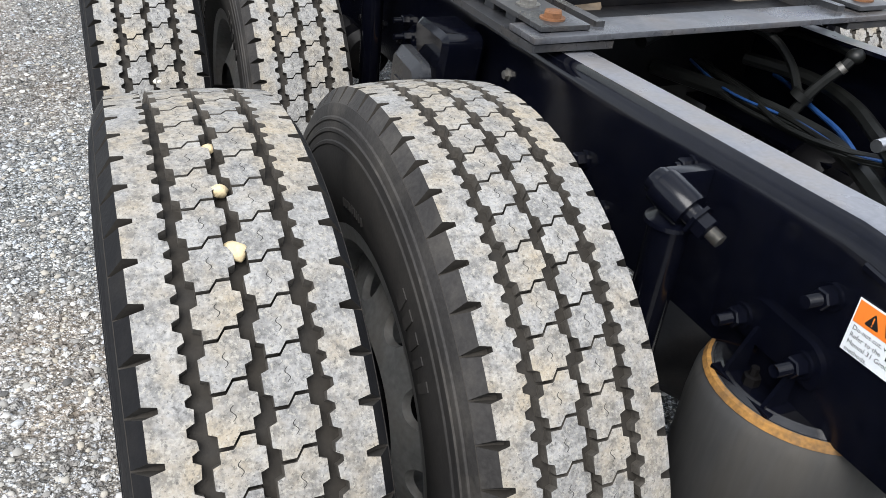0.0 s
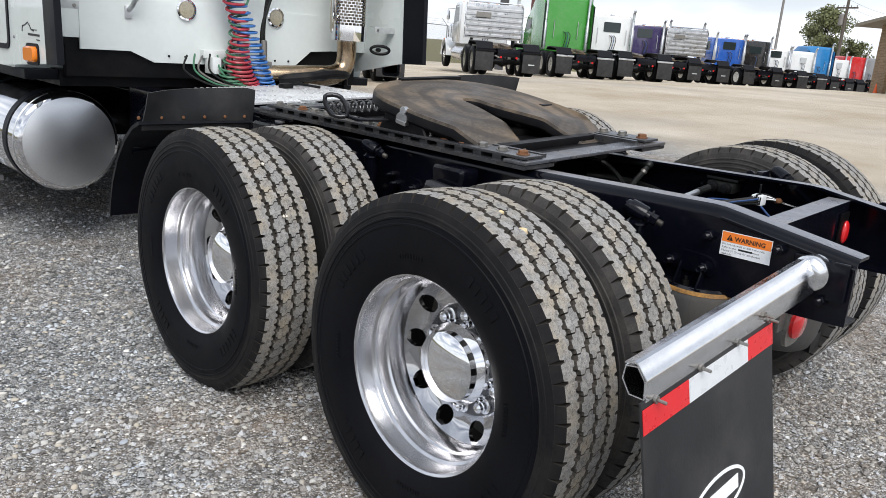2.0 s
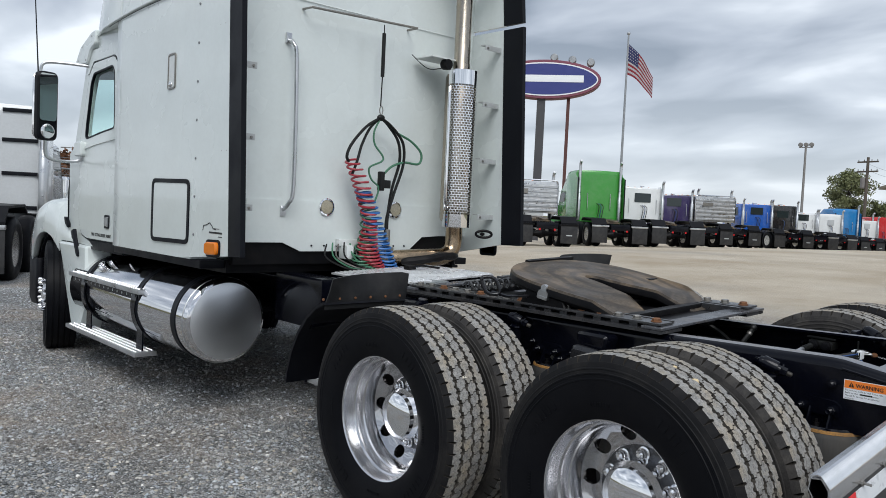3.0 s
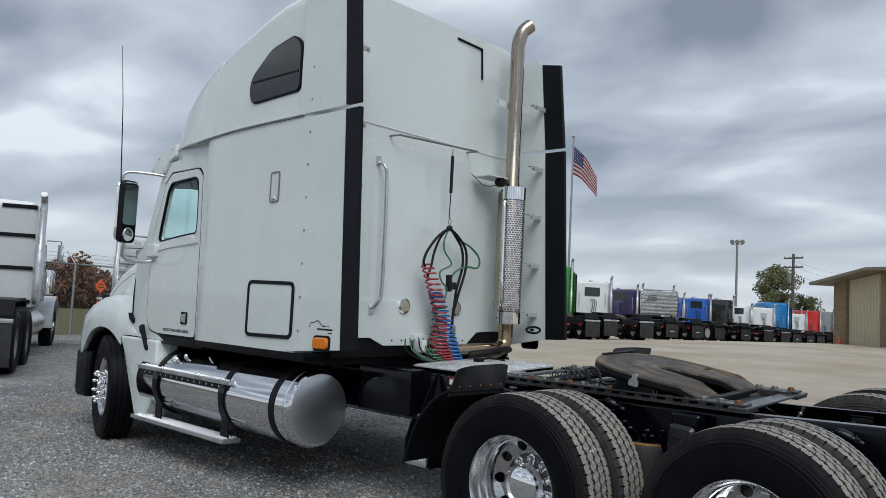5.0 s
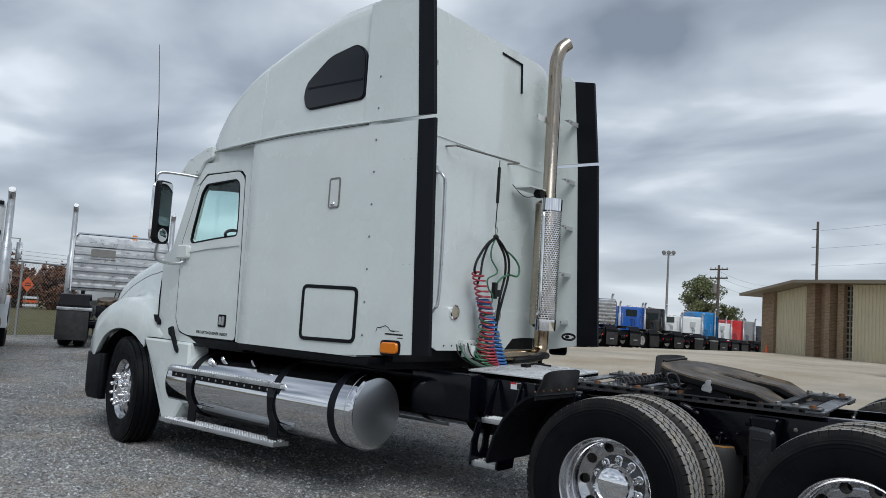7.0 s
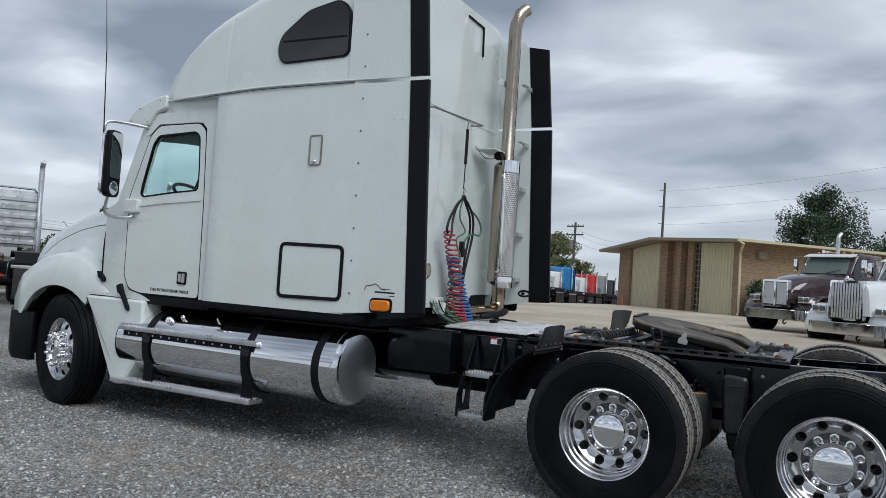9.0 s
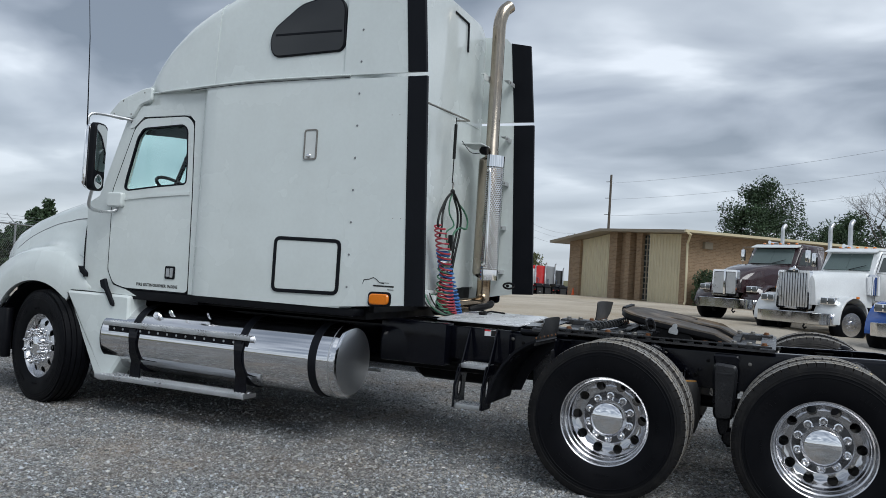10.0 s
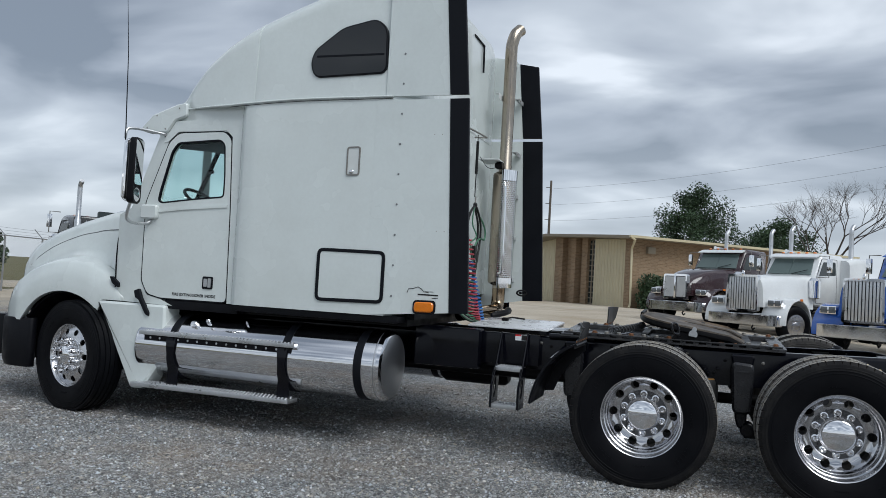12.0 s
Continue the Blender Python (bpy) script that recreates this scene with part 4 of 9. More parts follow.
def fifth_wheel():
    """Horseshoe plate tilted to the tail, on two pivots."""
    out = [(-0.455, -0.02), (-0.445, 0.12), (-0.40, 0.25), (-0.30, 0.355), (-0.17, 0.415), (0, 0.435), (0.17, 0.415), (0.30, 0.355), (0.40, 0.25), (0.445, 0.12), (0.455, -0.02),
           (0.450, -0.18), (0.42, -0.36), (0.375, -0.50), (0.32, -0.555), (0.235, -0.555), (0.175, -0.49), (0.11, -0.25), (0.055, -0.08), (0.045, 0.03), (0.02, 0.06),
           (-0.02, 0.06), (-0.045, 0.03), (-0.055, -0.08), (-0.11, -0.25), (-0.175, -0.49), (-0.235, -0.555), (-0.32, -0.555), (-0.375, -0.50), (-0.42, -0.36), (-0.450, -0.18)]
    out = rounded(out, 0.06, 4)
    tilt = Matrix.Translation((CX, 0.96, 1.150)) @ Matrix.Rotation(radians(8.5), 4, "X")
    rings, n = [], len(out)
    small = shrink(out, 0.006)
    g = Geo()
    drop = [0.0 if y > -0.3 else (-0.3 - y) * 0.32 for _, y in out]
    for ring, z, d in ((shrink(out, 0.02), -0.062, 0.8), (out, -0.045, 0.9), (out, -0.012, 1.0), (small, 0.0, 1.0)):
        rings.append([(x, y, z - dr * d) for (x, y), dr in zip(ring, drop)])
    g.loft(rings)
    for q, fc in enumerate(g.f):
        if any(i < 2 * n for i in fc):
            g.m[q] = 1
    plate = part("fifth_wheel_plate", g.move(tilt), [M_GREASE, M_BLACK_DULL], truck, "greasy worn steel fifth wheel plate", 30)
    for s in (-1, 1):
        h = Geo().prism([(-0.10, -0.02), (0.10, -0.02), (0.16, -0.125), (-0.16, -0.125)], "x", CX + s * 0.36, CX + s * 0.44, 0, 0.006)
        h.v = [(x, y + 0.96, z + 1.150) for x, y, z in h.v]
        part("pivot_bracket", h, M_BLACK_DULL, plate)
    k = Geo().prism(rounded([(0.060, -0.096), (0.126, -0.096), (0.126, -0.064), (0.11, -0.046), (0.076, -0.046), (0.060, -0.064)], 0.010), "x", -0.470, -0.452)
    k.cyl((0, 0.09, -0.038), 0.018, -0.472, -0.452, "x", 14).box(-0.474, -0.469, 0.060, 0.120, -0.088, -0.080)
    part("cast_tag", k.move(Matrix.Translation((0.012, -0.118, 0.008)) @ tilt), M_ALU_SATIN, plate, "bare cast lug with raised mark")
    hx, hy, hz = -0.614, 1.076, 1.140
    loop = [(hx + a * 0.026 + b * 0.011, hy - a * 0.018 - b * 0.008, hz - b * 0.034) for a, b in ((-1, -1), (1, -1), (1, 1), (-1, 1))]
    r = Geo().tube(rounded3(loop), 0.0095, 10, closed=True)
    r.tube([(hx + 0.010, hy - 0.004, hz - 0.032), (hx + 0.10, hy - 0.02, hz - 0.055), (CX - 0.40, hy - 0.03, hz - 0.06)], 0.008, 6)
    part("release_handle", r, M_HANGER, plate, "black looped pull handle")
    part("skid", Geo().box(-0.10, 0.30, 0.40, 0.43, -0.03, 0.010, 0.004).move(tilt), M_BLACK_DULL, plate)


def rounded3(pts, k=4):
    """A closed ring of points in space, smoothed."""
    n, res = len(pts), []
    for i in range(n):
        p0, p1, p2, p3 = (Vector(pts[(i + d) % n]) for d in (-1, 0, 1, 2))
        for j in range(k):
            t = j / k
            res.append(0.5 * ((2 * p1) + (p2 - p0) * t + (2 * p0 - 5 * p1 + 4 * p2 - p3) * t * t + (3 * p1 - p0 - 3 * p2 + p3) * t ** 3))
    return res


def spline(pts, k=6):
    """An open smooth line through points in space."""
    q = [Vector(pts[0])] + [Vector(p) for p in pts] + [Vector(pts[-1])]
    res = []
    for i in range(1, len(q) - 2):
        p0, p1, p2, p3 = q[i - 1:i + 3]
        for j in range(k):
            t = j / k
            res.append(0.5 * ((2 * p1) + (p2 - p0) * t + (2 * p0 - 5 * p1 + 4 * p2 - p3) * t * t + (3 * p1 - p0 - 3 * p2 + p3) * t ** 3))
    res.append(q[-1])
    return res


fifth_wheel()

# pale cross straps that brace the slider between the rails
for (xa, ya, za), (xb, yb, zb), w in (((-0.39, 1.84, 0.975), (-0.05, 1.78, 0.995), 0.05), ((-0.12, 1.63, 0.99), (0.26, 1.48, 1.025), 0.055)):
    g = Geo().prism([(xa, ya - w / 2), (xb, yb - w / 2), (xb, yb + w / 2), (xa, ya + w / 2)], "z", -0.004, 0.004)
    g.v = [(x, y, z + za + (zb - za) * (x - xa) / (xb - xa)) for x, y, z in g.v]
    part("cross_strap", g, M_RAILTOP, truck, "pale grey steel cross strap")

# air line coil that lies before the fifth wheel
pts = []
for i in range(26 * 10):
    a = 2 * math.pi * i / 10
    t = i / 260
    pts.append((-0.27 + 0.36 * t + 0.012 * math.sin(a * 0.5), 1.60 - 0.23 * t - 0.03 * math.sin(3.14 * t), 1.068 + 0.035 * t + 0.027 * math.sin(a)))
pts = [(x, y + 0.025 * math.cos(2 * math.pi * i / 10), z) for i, (x, y, z) in enumerate(pts)]
part("coiled_air_line", Geo().tube(pts, 0.0052, 6), M_COIL, truck, "shiny black coiled air line")

# sleeper: rings of a rounded box along the length
ROOF = [(2.95, 3.90), (3.13, 3.905), (3.4, 3.925), (3.6, 3.92), (3.8, 3.89), (4.0, 3.835), (4.25, 3.755), (4.52, 3.655), (4.72, 3.57), (4.85, 3.505), (5.0, 3.42), (5.2, 3.275), (5.35, 3.12), (5.5, 2.94), (5.56, 2.86)]


def section(y, hw, zb, zt, r, lean=0.03, crown=0.08):
    pts = [(-hw, zb)]
    for z in (zb + 0.5, 1.9, 2.4, min(2.83, zt - r - 0.02)):
        pts.append((-hw + 0.0 * z, z))
    for a in range(0, 91, 15):
        t = radians(a)
        pts.append((-hw + lean + r - r * math.cos(t), zt - 0.02 - r + r * math.sin(t)))
    for k in (0.75, 0.55, 0.3, 0.1):
        pts.append((-hw * k, zt - 0.02 + crown * (1 - k)))
    full = pts + [(-x, z) for x, z in pts[::-1]]
    return [(CX + x, y, z) for x, z in full]


g = Geo()
rings = []
for y, hw in ((3.13, 0.98), (3.14, 1.06), (3.17, 1.125), (3.23, 1.175), (3.34, 1.205), (3.5, 1.215), (3.78, 1.215), (4.0, 1.215), (4.15, 1.215), (4.33, 1.215), (4.47, 1.215), (4.60, 1.215), (4.72, 1.212), (4.76, 1.19), (4.80, 1.15)):
    rings.append(section(y, hw, 1.27 if y < 3.3 else 1.085, lerp_table(ROOF, y), 0.17, 0.03, 0.0 if y < 3.3 else min(0.08, (y - 3.3) * 0.2)))
g.loft(rings)
sleeper = part("sleeper_body", g, M_WHITE, truck, "white sleeper compartment with raised roof", 50)

# roof cap over the driver, thin shell
g = Geo()
rings = []
for y, hw in ((4.66, 1.2155), (4.78, 1.2155), (4.9, 1.210), (5.0, 1.202), (5.1, 1.192), (5.2, 1.178), (5.28, 1.164), (5.36, 1.146), (5.45, 1.115), (5.54, 1.08), (5.58, 1.05)):
    zt = lerp_table(ROOF, y)
    r = min(0.17, zt - 2.83)
    inner = min(hw, 1.138)
    pts = [(-inner, 2.60), (-inner, 2.812), (-hw, 2.818)]
    for a in range(0, 91, 15):
        t = radians(a)
        pts.append((-hw + 0.03 * min(1, (zt - 2.8)) + r - r * math.cos(t), zt - 0.02 - r + r * math.sin(t)))
    for k in (0.75, 0.55, 0.3, 0.1):
        pts.append((-hw * k, zt - 0.02 + 0.08 * (1 - k) * min(1, (zt - 2.8) * 3)))
    full = pts + [(-x, z) for x, z in pts[::-1]]
    rings.append([(CX + x, y, z) for x, z in full])
g.loft(rings)
part("cab_roof", g, M_WHITE, truck, "", 50)
for s in (-1, 1):
    # ledge between the cab's side and the roof cap
    g = Geo().tube(spline([(CX + s * 1.218, 3.36, 2.865), (CX + s * 1.222, 4.2, 2.855), (CX + s * 1.217, 4.72, 2.83), (CX + s * 1.212, 4.90, 2.818), (CX + s * 1.190, 5.12, 2.812), (CX + s * 1.13, 5.42, 2.805)]), 0.009, 8)
    part("side_moulding", g, M_WHITE, truck)
    # sun visor
    prof = rounded([(5.38, 2.86), (5.48, 2.85), (5.75, 2.755), (5.865, 2.64), (5.85, 2.60), (5.735, 2.592), (5.58, 2.588), (5.50, 2.70), (5.38, 2.74)], 0.025)
    part("visor_end", Geo().prism(prof, "x", CX + s * 1.165, CX + s * 1.05, 0, 0.012), M_WHITE, truck)
    for y, z in ((5.80, 2.635), (5.60, 2.625), (5.46, 2.81), (5.70, 2.745)):
        part("screw", Geo().ball((CX + s * 1.166, y, z), 0.004, 0.008, 0.008, 6), M_STEEL, truck)
part("sun_visor", Geo().prism(rounded([(5.45, 2.84), (5.60, 2.83), (5.84, 2.68), (5.84, 2.65), (5.60, 2.76), (5.45, 2.78)], 0.01), "x", CX - 1.05, CX + 1.05), M_WHITE, truck)

DOOR = [(4.86, 1.095), (5.55, 1.095), (5.69, 1.125), (5.76, 1.24), (5.77, 1.95), (5.56, 2.50), (5.46, 2.585), (4.98, 2.595), (4.91, 2.53), (4.88, 1.9)]
WIN = [(4.955, 2.02), (5.25, 1.995), (5.60, 1.955), (5.635, 1.975), (5.62, 2.06), (5.52, 2.42), (5.46, 2.495), (5.02, 2.52), (4.975, 2.48), (4.955, 2.2)]
for s in (-1, 1):
    xo, xi = CX + s * 1.142, CX + s * 1.09
    name = "driver's door" if s < 0 else "passenger door"
    door = part("door", Geo().frame_of(rounded(DOOR, 0.04, 3), rounded(WIN, 0.03, 3), "x", xo, xi), M_WHITE, truck, "white cab door with tinted window")
    gl = part("window_pane", Geo().prism(shrink(rounded(WIN, 0.03, 3), -0.005), "x", CX + s * 1.118, CX + s * 1.113), M_GLASS, door, "blue-green tinted glass")
    gl.visible_shadow = False
    part("sun_shade", Geo().prism(rounded([(4.95, 2.54), (5.50, 2.53), (5.50, 2.455), (5.20, 2.43), (4.95, 2.40)], 0.02), "x", CX + s * 1.08, CX + s * 1.085), M_INTERIOR, door)
    # rubber seal round the window
    ring = shrink(rounded(WIN, 0.03, 3), -0.004)
    part("window_seal", Geo().frame_of(shrink(ring, -0.006), shrink(ring, 0.008), "x", CX + s * 1.1435, CX + s * 1.12), M_TRIM, door)
    ridge = [(4.9, 1.95), (5.35, 1.915), (5.70, 1.875), (5.70, 1.855), (5.35, 1.893), (4.9, 1.925)]
    part("belt_moulding", Geo().prism(ridge, "x", CX + s * 1.140, CX + s * 1.152), M_WHITE, door)
    # black gap round the door
    big, small = shrink(rounded(DOOR, 0.04, 3), -0.011), shrink(rounded(DOOR, 0.04, 3), 0.004)
    part("door_seal", Geo().frame_of(big, small, "x", CX + s * 1.139, CX + s * 1.10), M_TRIM, door)
    h = part("door_handle", Geo().prism(rounded([(5.0, 1.20), (5.105, 1.20), (5.105, 1.31), (5.0, 1.31)], 0.015), "x", CX + s * 1.142, CX + s * 1.150), M_TRIM, door, "dark paddle handle in a recess")
    part("paddle", Geo().prism(rounded([(5.012, 1.215), (5.045, 1.215), (5.045, 1.295), (5.012, 1.295)], 0.008), "x", CX + s * 1.150, CX + s * 1.157).prism(rounded([(5.055, 1.22), (5.09, 1.22), (5.09, 1.29), (5.055, 1.29)], 0.008), "x", CX + s * 1.150, CX + s * 1.153), M_ALU_SATIN, h)
    # pillars and cowl side
    g = Geo().prism([(4.74, 1.085), (4.848, 1.085), (4.868, 1.9), (4.898, 2.55), (4.96, 2.61), (5.47, 2.60), (5.572, 2.51), (5.62, 2.50), (5.58, 2.66), (5.5, 2.70), (4.74, 2.70)], "x", xo, xi)
    part("cab_side", g, M_WHITE, truck)
    g = Geo().prism([(5.575, 2.50), (5.785, 1.95), (5.775, 1.24), (5.70, 1.113), (5.55, 1.083), (5.42, 1.03), (6.06, 1.04), (6.06, 1.83), (5.93, 1.90), (5.66, 2.60)], "x", CX + s * 1.135, CX + s * 1.07)
    part("cowl_side", g, M_WHITE, truck)
    # mirror
    xm = CX + s * 1.475
    g = Geo().prism(rounded([(-0.090, 1.91), (0.090, 1.91), (0.092, 2.485), (-0.092, 2.485)], 0.055), "x", -0.085, -0.022, 0, 0.012)
    mir = part("side_mirror", g, [M_PLASTIC], truck, "tall black and chrome side mirror on looped arms")
    mir.matrix_basis = pose(xm, 5.70, 0, 0, 0, 106 if s < 0 else 74)
    shell = Geo().prism(rounded([(-0.086, 1.925), (0.086, 1.925), (0.086, 2.475), (-0.086, 2.475)], 0.06), "x", -0.030, 0.032, 0, 0.028)
    part("mirror_shell", shell, M_CHROME, mir, "bright chrome mirror back")
    part("mirror_pane", Geo().prism(rounded([(-0.074, 2.075), (0.074, 2.075), (0.076, 2.468), (-0.076, 2.468)], 0.03), "x", -0.0885, -0.085), M_CHROME, mir)
    part("wide_angle_pane", Geo().ball((-0.078, 0, 1.988), 0.020, 0.068, 0.066, 14), M_CHROME, mir)
    top_arm = Geo().tube(spline([(CX + s * 1.10, 5.58, 2.57), (CX + s * 1.30, 5.70, 2.585), (CX + s * 1.45, 5.76, 2.57), (CX + s * 1.48, 5.76, 2.48)]), 0.013, 8)
    g = Geo().tube(spline([(CX + s * 1.12, 5.68, 1.83), (CX + s * 1.17, 5.72, 1.76), (CX + s * 1.33, 5.74, 1.75), (CX + s * 1.43, 5.73, 1.79), (CX + s * 1.452, 5.68, 1.93)]), 0.015, 8)
    for arm in (top_arm, g):
        part("mirror_arm", arm, M_ALU_SATIN, mir).matrix_basis = mir.matrix_basis.inverted()
    g = Geo().prism(rounded([(5.62, 1.80), (5.80, 1.80), (5.80, 1.93), (5.62, 1.93)], 0.03), "x", CX + s * 1.13, CX + s * 1.185, 0, 0.012)
    part("mirror_bracket", g, M_WHITE, mir).matrix_basis = mir.matrix_basis.inverted()

# whip antenna
part("antenna", Geo().tube([(CX - 1.50, 5.74, 2.46), (CX - 1.54, 5.74, 3.2), (CX - 1.58, 5.76, 3.75)], [0.006, 0.004, 0.002], 6), M_TRIM, truck, "thin black whip antenna")

# cab inside
g = Geo().box(CX - 1.08, CX + 1.08, 4.80, 5.9, 1.10, 1.16).box(CX - 1.08, CX + 1.08, 4.80, 4.86, 1.16, 1.9)
part("cab_floor", g, M_INTERIOR, truck)
g = Geo().prism(rounded([(5.62, 1.45), (5.95, 1.4), (5.95, 1.9), (5.80, 1.95), (5.66, 1.86)], 0.04), "x", CX - 1.06, CX + 1.06)
part("dashboard", g, M_INTERIOR, truck)
ring = [(CX - 0.56 + 0.22 * math.cos(2 * math.pi * i / 24), 5.56 + 0.22 * math.sin(2 * math.pi * i / 24) * 0.8, 2.02 + 0.22 * math.sin(2 * math.pi * i / 24) * 0.55) for i in range(24)]
part("steering_wheel", Geo().tube(ring, 0.016, 8, closed=True).tube([(CX - 0.56, 5.56, 2.02), (CX - 0.56, 5.75, 1.80)], 0.03, 8).tube([ring[0], (CX - 0.56, 5.56, 2.01), ring[12]], 0.014, 6), M_INTERIOR, truck)
for s in (-1, 1):
    g = Geo().box(CX + s * 0.30, CX + s * 0.80, 4.88, 5.2, 1.2, 1.62, 0.05).box(CX + s * 0.32, CX + s * 0.78, 4.84, 4.93, 1.6, 2.05, 0.04)
    part("seat", g, M_INTERIOR, truck)
# windscreen and its posts
g = Geo().prism([(5.60, 2.62), (5.95, 1.90), (5.94, 1.90), (5.59, 2.62)], "x", CX - 1.04, CX + 1.04)
ws = part("windscreen", g, M_GLASS, truck)
ws.visible_shadow = False
g = Geo().tube([(CX - 0.30, 5.60, 2.62), (CX - 0.28, 5.93, 1.92)], 0.026, 6).ball((CX - 0.30, 5.70, 2.36), 0.05, 0.03, 0.025, 8)
for s in (-1, 1):
    g.tube([(CX + s * 1.06, 5.60, 2.62), (CX + s * 1.06, 5.95, 1.9)], 0.035, 8)
part("screen_post", g, M_TRIM, truck)

# hood and fenders in one shell
HOOD_Z = [(5.95, 1.965), (6.4, 1.905), (6.8, 1.80), (7.12, 1.70), (7.42, 1.57), (7.56, 1.485), (7.68, 1.31), (7.72, 1.02)]
HOOD_W = [(5.95, 1.02), (6.3, 0.94), (6.9, 0.85), (7.4, 0.80), (7.56, 0.75), (7.72, 0.62)]
FEND_Z = [(5.95, 1.12), (6.05, 1.22), (6.18, 1.31), (6.4, 1.395), (6.6, 1.415), (6.75, 1.40), (6.95, 1.345), (7.09, 1.285), (7.23, 1.20), (7.35, 1.10), (7.44, 0.98), (7.50, 0.89), (7.6, 0.86), (7.72, 0.84)]
FEND_X = [(5.95, 1.135), (6.1, 1.155), (6.3, 1.175), (6.6, 1.185), (6.9, 1.175), (7.2, 1.14), (7.36, 1.08), (7.48, 0.98), (7.62, 0.78), (7.72, 0.66)]


def arch(y):
    d = 0.588 ** 2 - (y - 6.62) ** 2
    low = 1.035 if y < 6.2 else 0.80
    return max(low if y < 6.2 else 0.78, 0.5 + math.sqrt(max(d, 0.0))) if d > 0 else low


g = Geo()
rings = []
y = 5.95
ys = [5.95 + 0.0443 * i for i in range(41)]
for y in ys:
    zf, xf, zh, wh = lerp_table(FEND_Z, y), lerp_table(FEND_X, y), lerp_table(HOOD_Z, y), lerp_table(HOOD_W, y)
    zb = min(arch(y), zf - 0.06)
    wh = min(wh, xf - 0.05)
    dz = max(zh - zf, 0.02)
    pts = [(xf - 0.05, zb), (xf, zb + 0.005), (xf + 0.004, zb + (zf - zb) * 0.45), (xf - 0.02, zf - 0.05), (xf - 0.07, zf - 0.012), (xf - 0.16, zf + 0.008),
           (max(wh + 0.06, xf - 0.34), zf + 0.02), (wh + 0.02, zf + 0.05 + dz * 0.10), (wh, zf + dz * 0.42), (wh - 0.02, zf + dz * 0.72), (wh - 0.07, zf + dz * 0.90), (wh - 0.18, zh - 0.012), (wh * 0.4, zh)]
    full = [(-x, z) for x, z in pts] + [(x, z) for x, z in pts[::-1]]
    rings.append([(CX + x, y, z) for x, z in full])
g.loft(rings, cap=False, closed=False)
hood = part("hood", g, M_WHITE, truck, "white sloped hood with rounded fenders", 55)
so = hood.modifiers.new("thick", "SOLIDIFY"); so.thickness, so.offset = 0.012, -1
part("grille", Geo().box(CX - 0.5, CX + 0.5, 7.66, 7.70, 0.72, 1.18, 0.02), M_PLASTIC, truck)
for s in (-1, 1):
    # dark wheel well and skirt behind the wheel
    w = [(6.60 + 0.60 * math.cos(radians(a)), 0.5 + 0.60 * math.sin(radians(a))) for a in range(-10, 191, 10)]
    wi = [(6.60 + 0.585 * math.cos(radians(a)), 0.5 + 0.585 * math.sin(radians(a))) for a in range(190, -11, -10)]
    part("wheel_well", Geo().prism(w + wi, "x", CX + s * 1.09, CX + s * 0.55).prism([(7.12, 0.4), (7.12, 1.05), (6.0, 1.05), (6.0, 0.6)], "x", CX + s * 0.56, CX + s * 0.55), M_PLASTIC, truck)
    g = Geo().prism(rounded([(6.22, 1.03), (6.10, 0.84), (5.96, 0.58), (5.86, 0.40), (5.79, 0.27), (5.66, 0.27), (5.50, 0.50), (5.44, 0.56), (5.46, 1.03)], 0.03), "x", CX + s * 1.175, CX + s * 0.95, 0, 0.02)
    part("fender_skirt", g, M_WHITE, truck, "white fender skirt behind the front wheel")
    plan = rounded([(7.00, 1.14), (7.28, 1.14), (7.44, 1.06), (7.56, 0.93), (7.68, 0.70), (7.72, 0.48), (7.60, 0.48), (7.50, 0.72), (7.36, 0.94), (7.20, 1.03), (7.00, 1.05)], 0.05)
    low = [(7.2 + (a - 7.2) * 0.90, 0.8 + (b - 0.8) * 0.94) for a, b in plan]
    mid = [(7.2 + (a - 7.2) * 0.97, b) for a, b in plan]
    lip = [(7.2 + (a - 7.2) * 0.985, b - 0.008) for a, b in plan]
    g = Geo().loft([[(CX + s * b, a, z) for a, b in ring] for ring, z in ((low, 0.335), (mid, 0.40), (plan, 0.56), (plan, 0.79), (lip, 0.805))])
    part("bumper_end", g, M_PLASTIC, truck, "dark grey plastic bumper corner")
    # hood latch
    g = Geo().prism(rounded([(-0.03, 0.07), (0.03, 0.08), (0.045, 0.02), (0.02, -0.02), (0.012, -0.17), (-0.012, -0.20), (-0.03, -0.17), (-0.02, -0.02)], 0.01), "x", 0, 0.03, 0, 0.004)
    part("hood_latch", g.move(Matrix.Translation((CX + s * 1.165 - (0.03 if s < 0 else 0), 5.73, 1.09)) @ Matrix.Rotation(radians(-30), 4, "X")), M_TRIM, truck, "black rubber hood latch")
    part("hood_guide", Geo().prism(rounded([(6.0, 1.16), (6.07, 1.20), (6.10, 1.26), (6.06, 1.25), (6.0, 1.20)], 0.01), "x", CX + s * 1.12, CX + s * 1.165), M_TRIM, truck)
part("bumper", Geo().box(CX - 0.82, CX + 0.82, 7.62, 7.80, 0.38, 0.80, 0.04), M_PLASTIC, truck)
# seam of the hood
for s in (-1, 1):
    part("hood_seam", Geo().tube(spline([(CX + s * 1.137, 6.05, 1.16), (CX + s * 1.137, 6.06, 1.5), (CX + s * 1.10, 6.05, 1.78), (CX + s * 0.98, 6.0, 1.90)]), 0.007, 6), M_TRIM, truck)

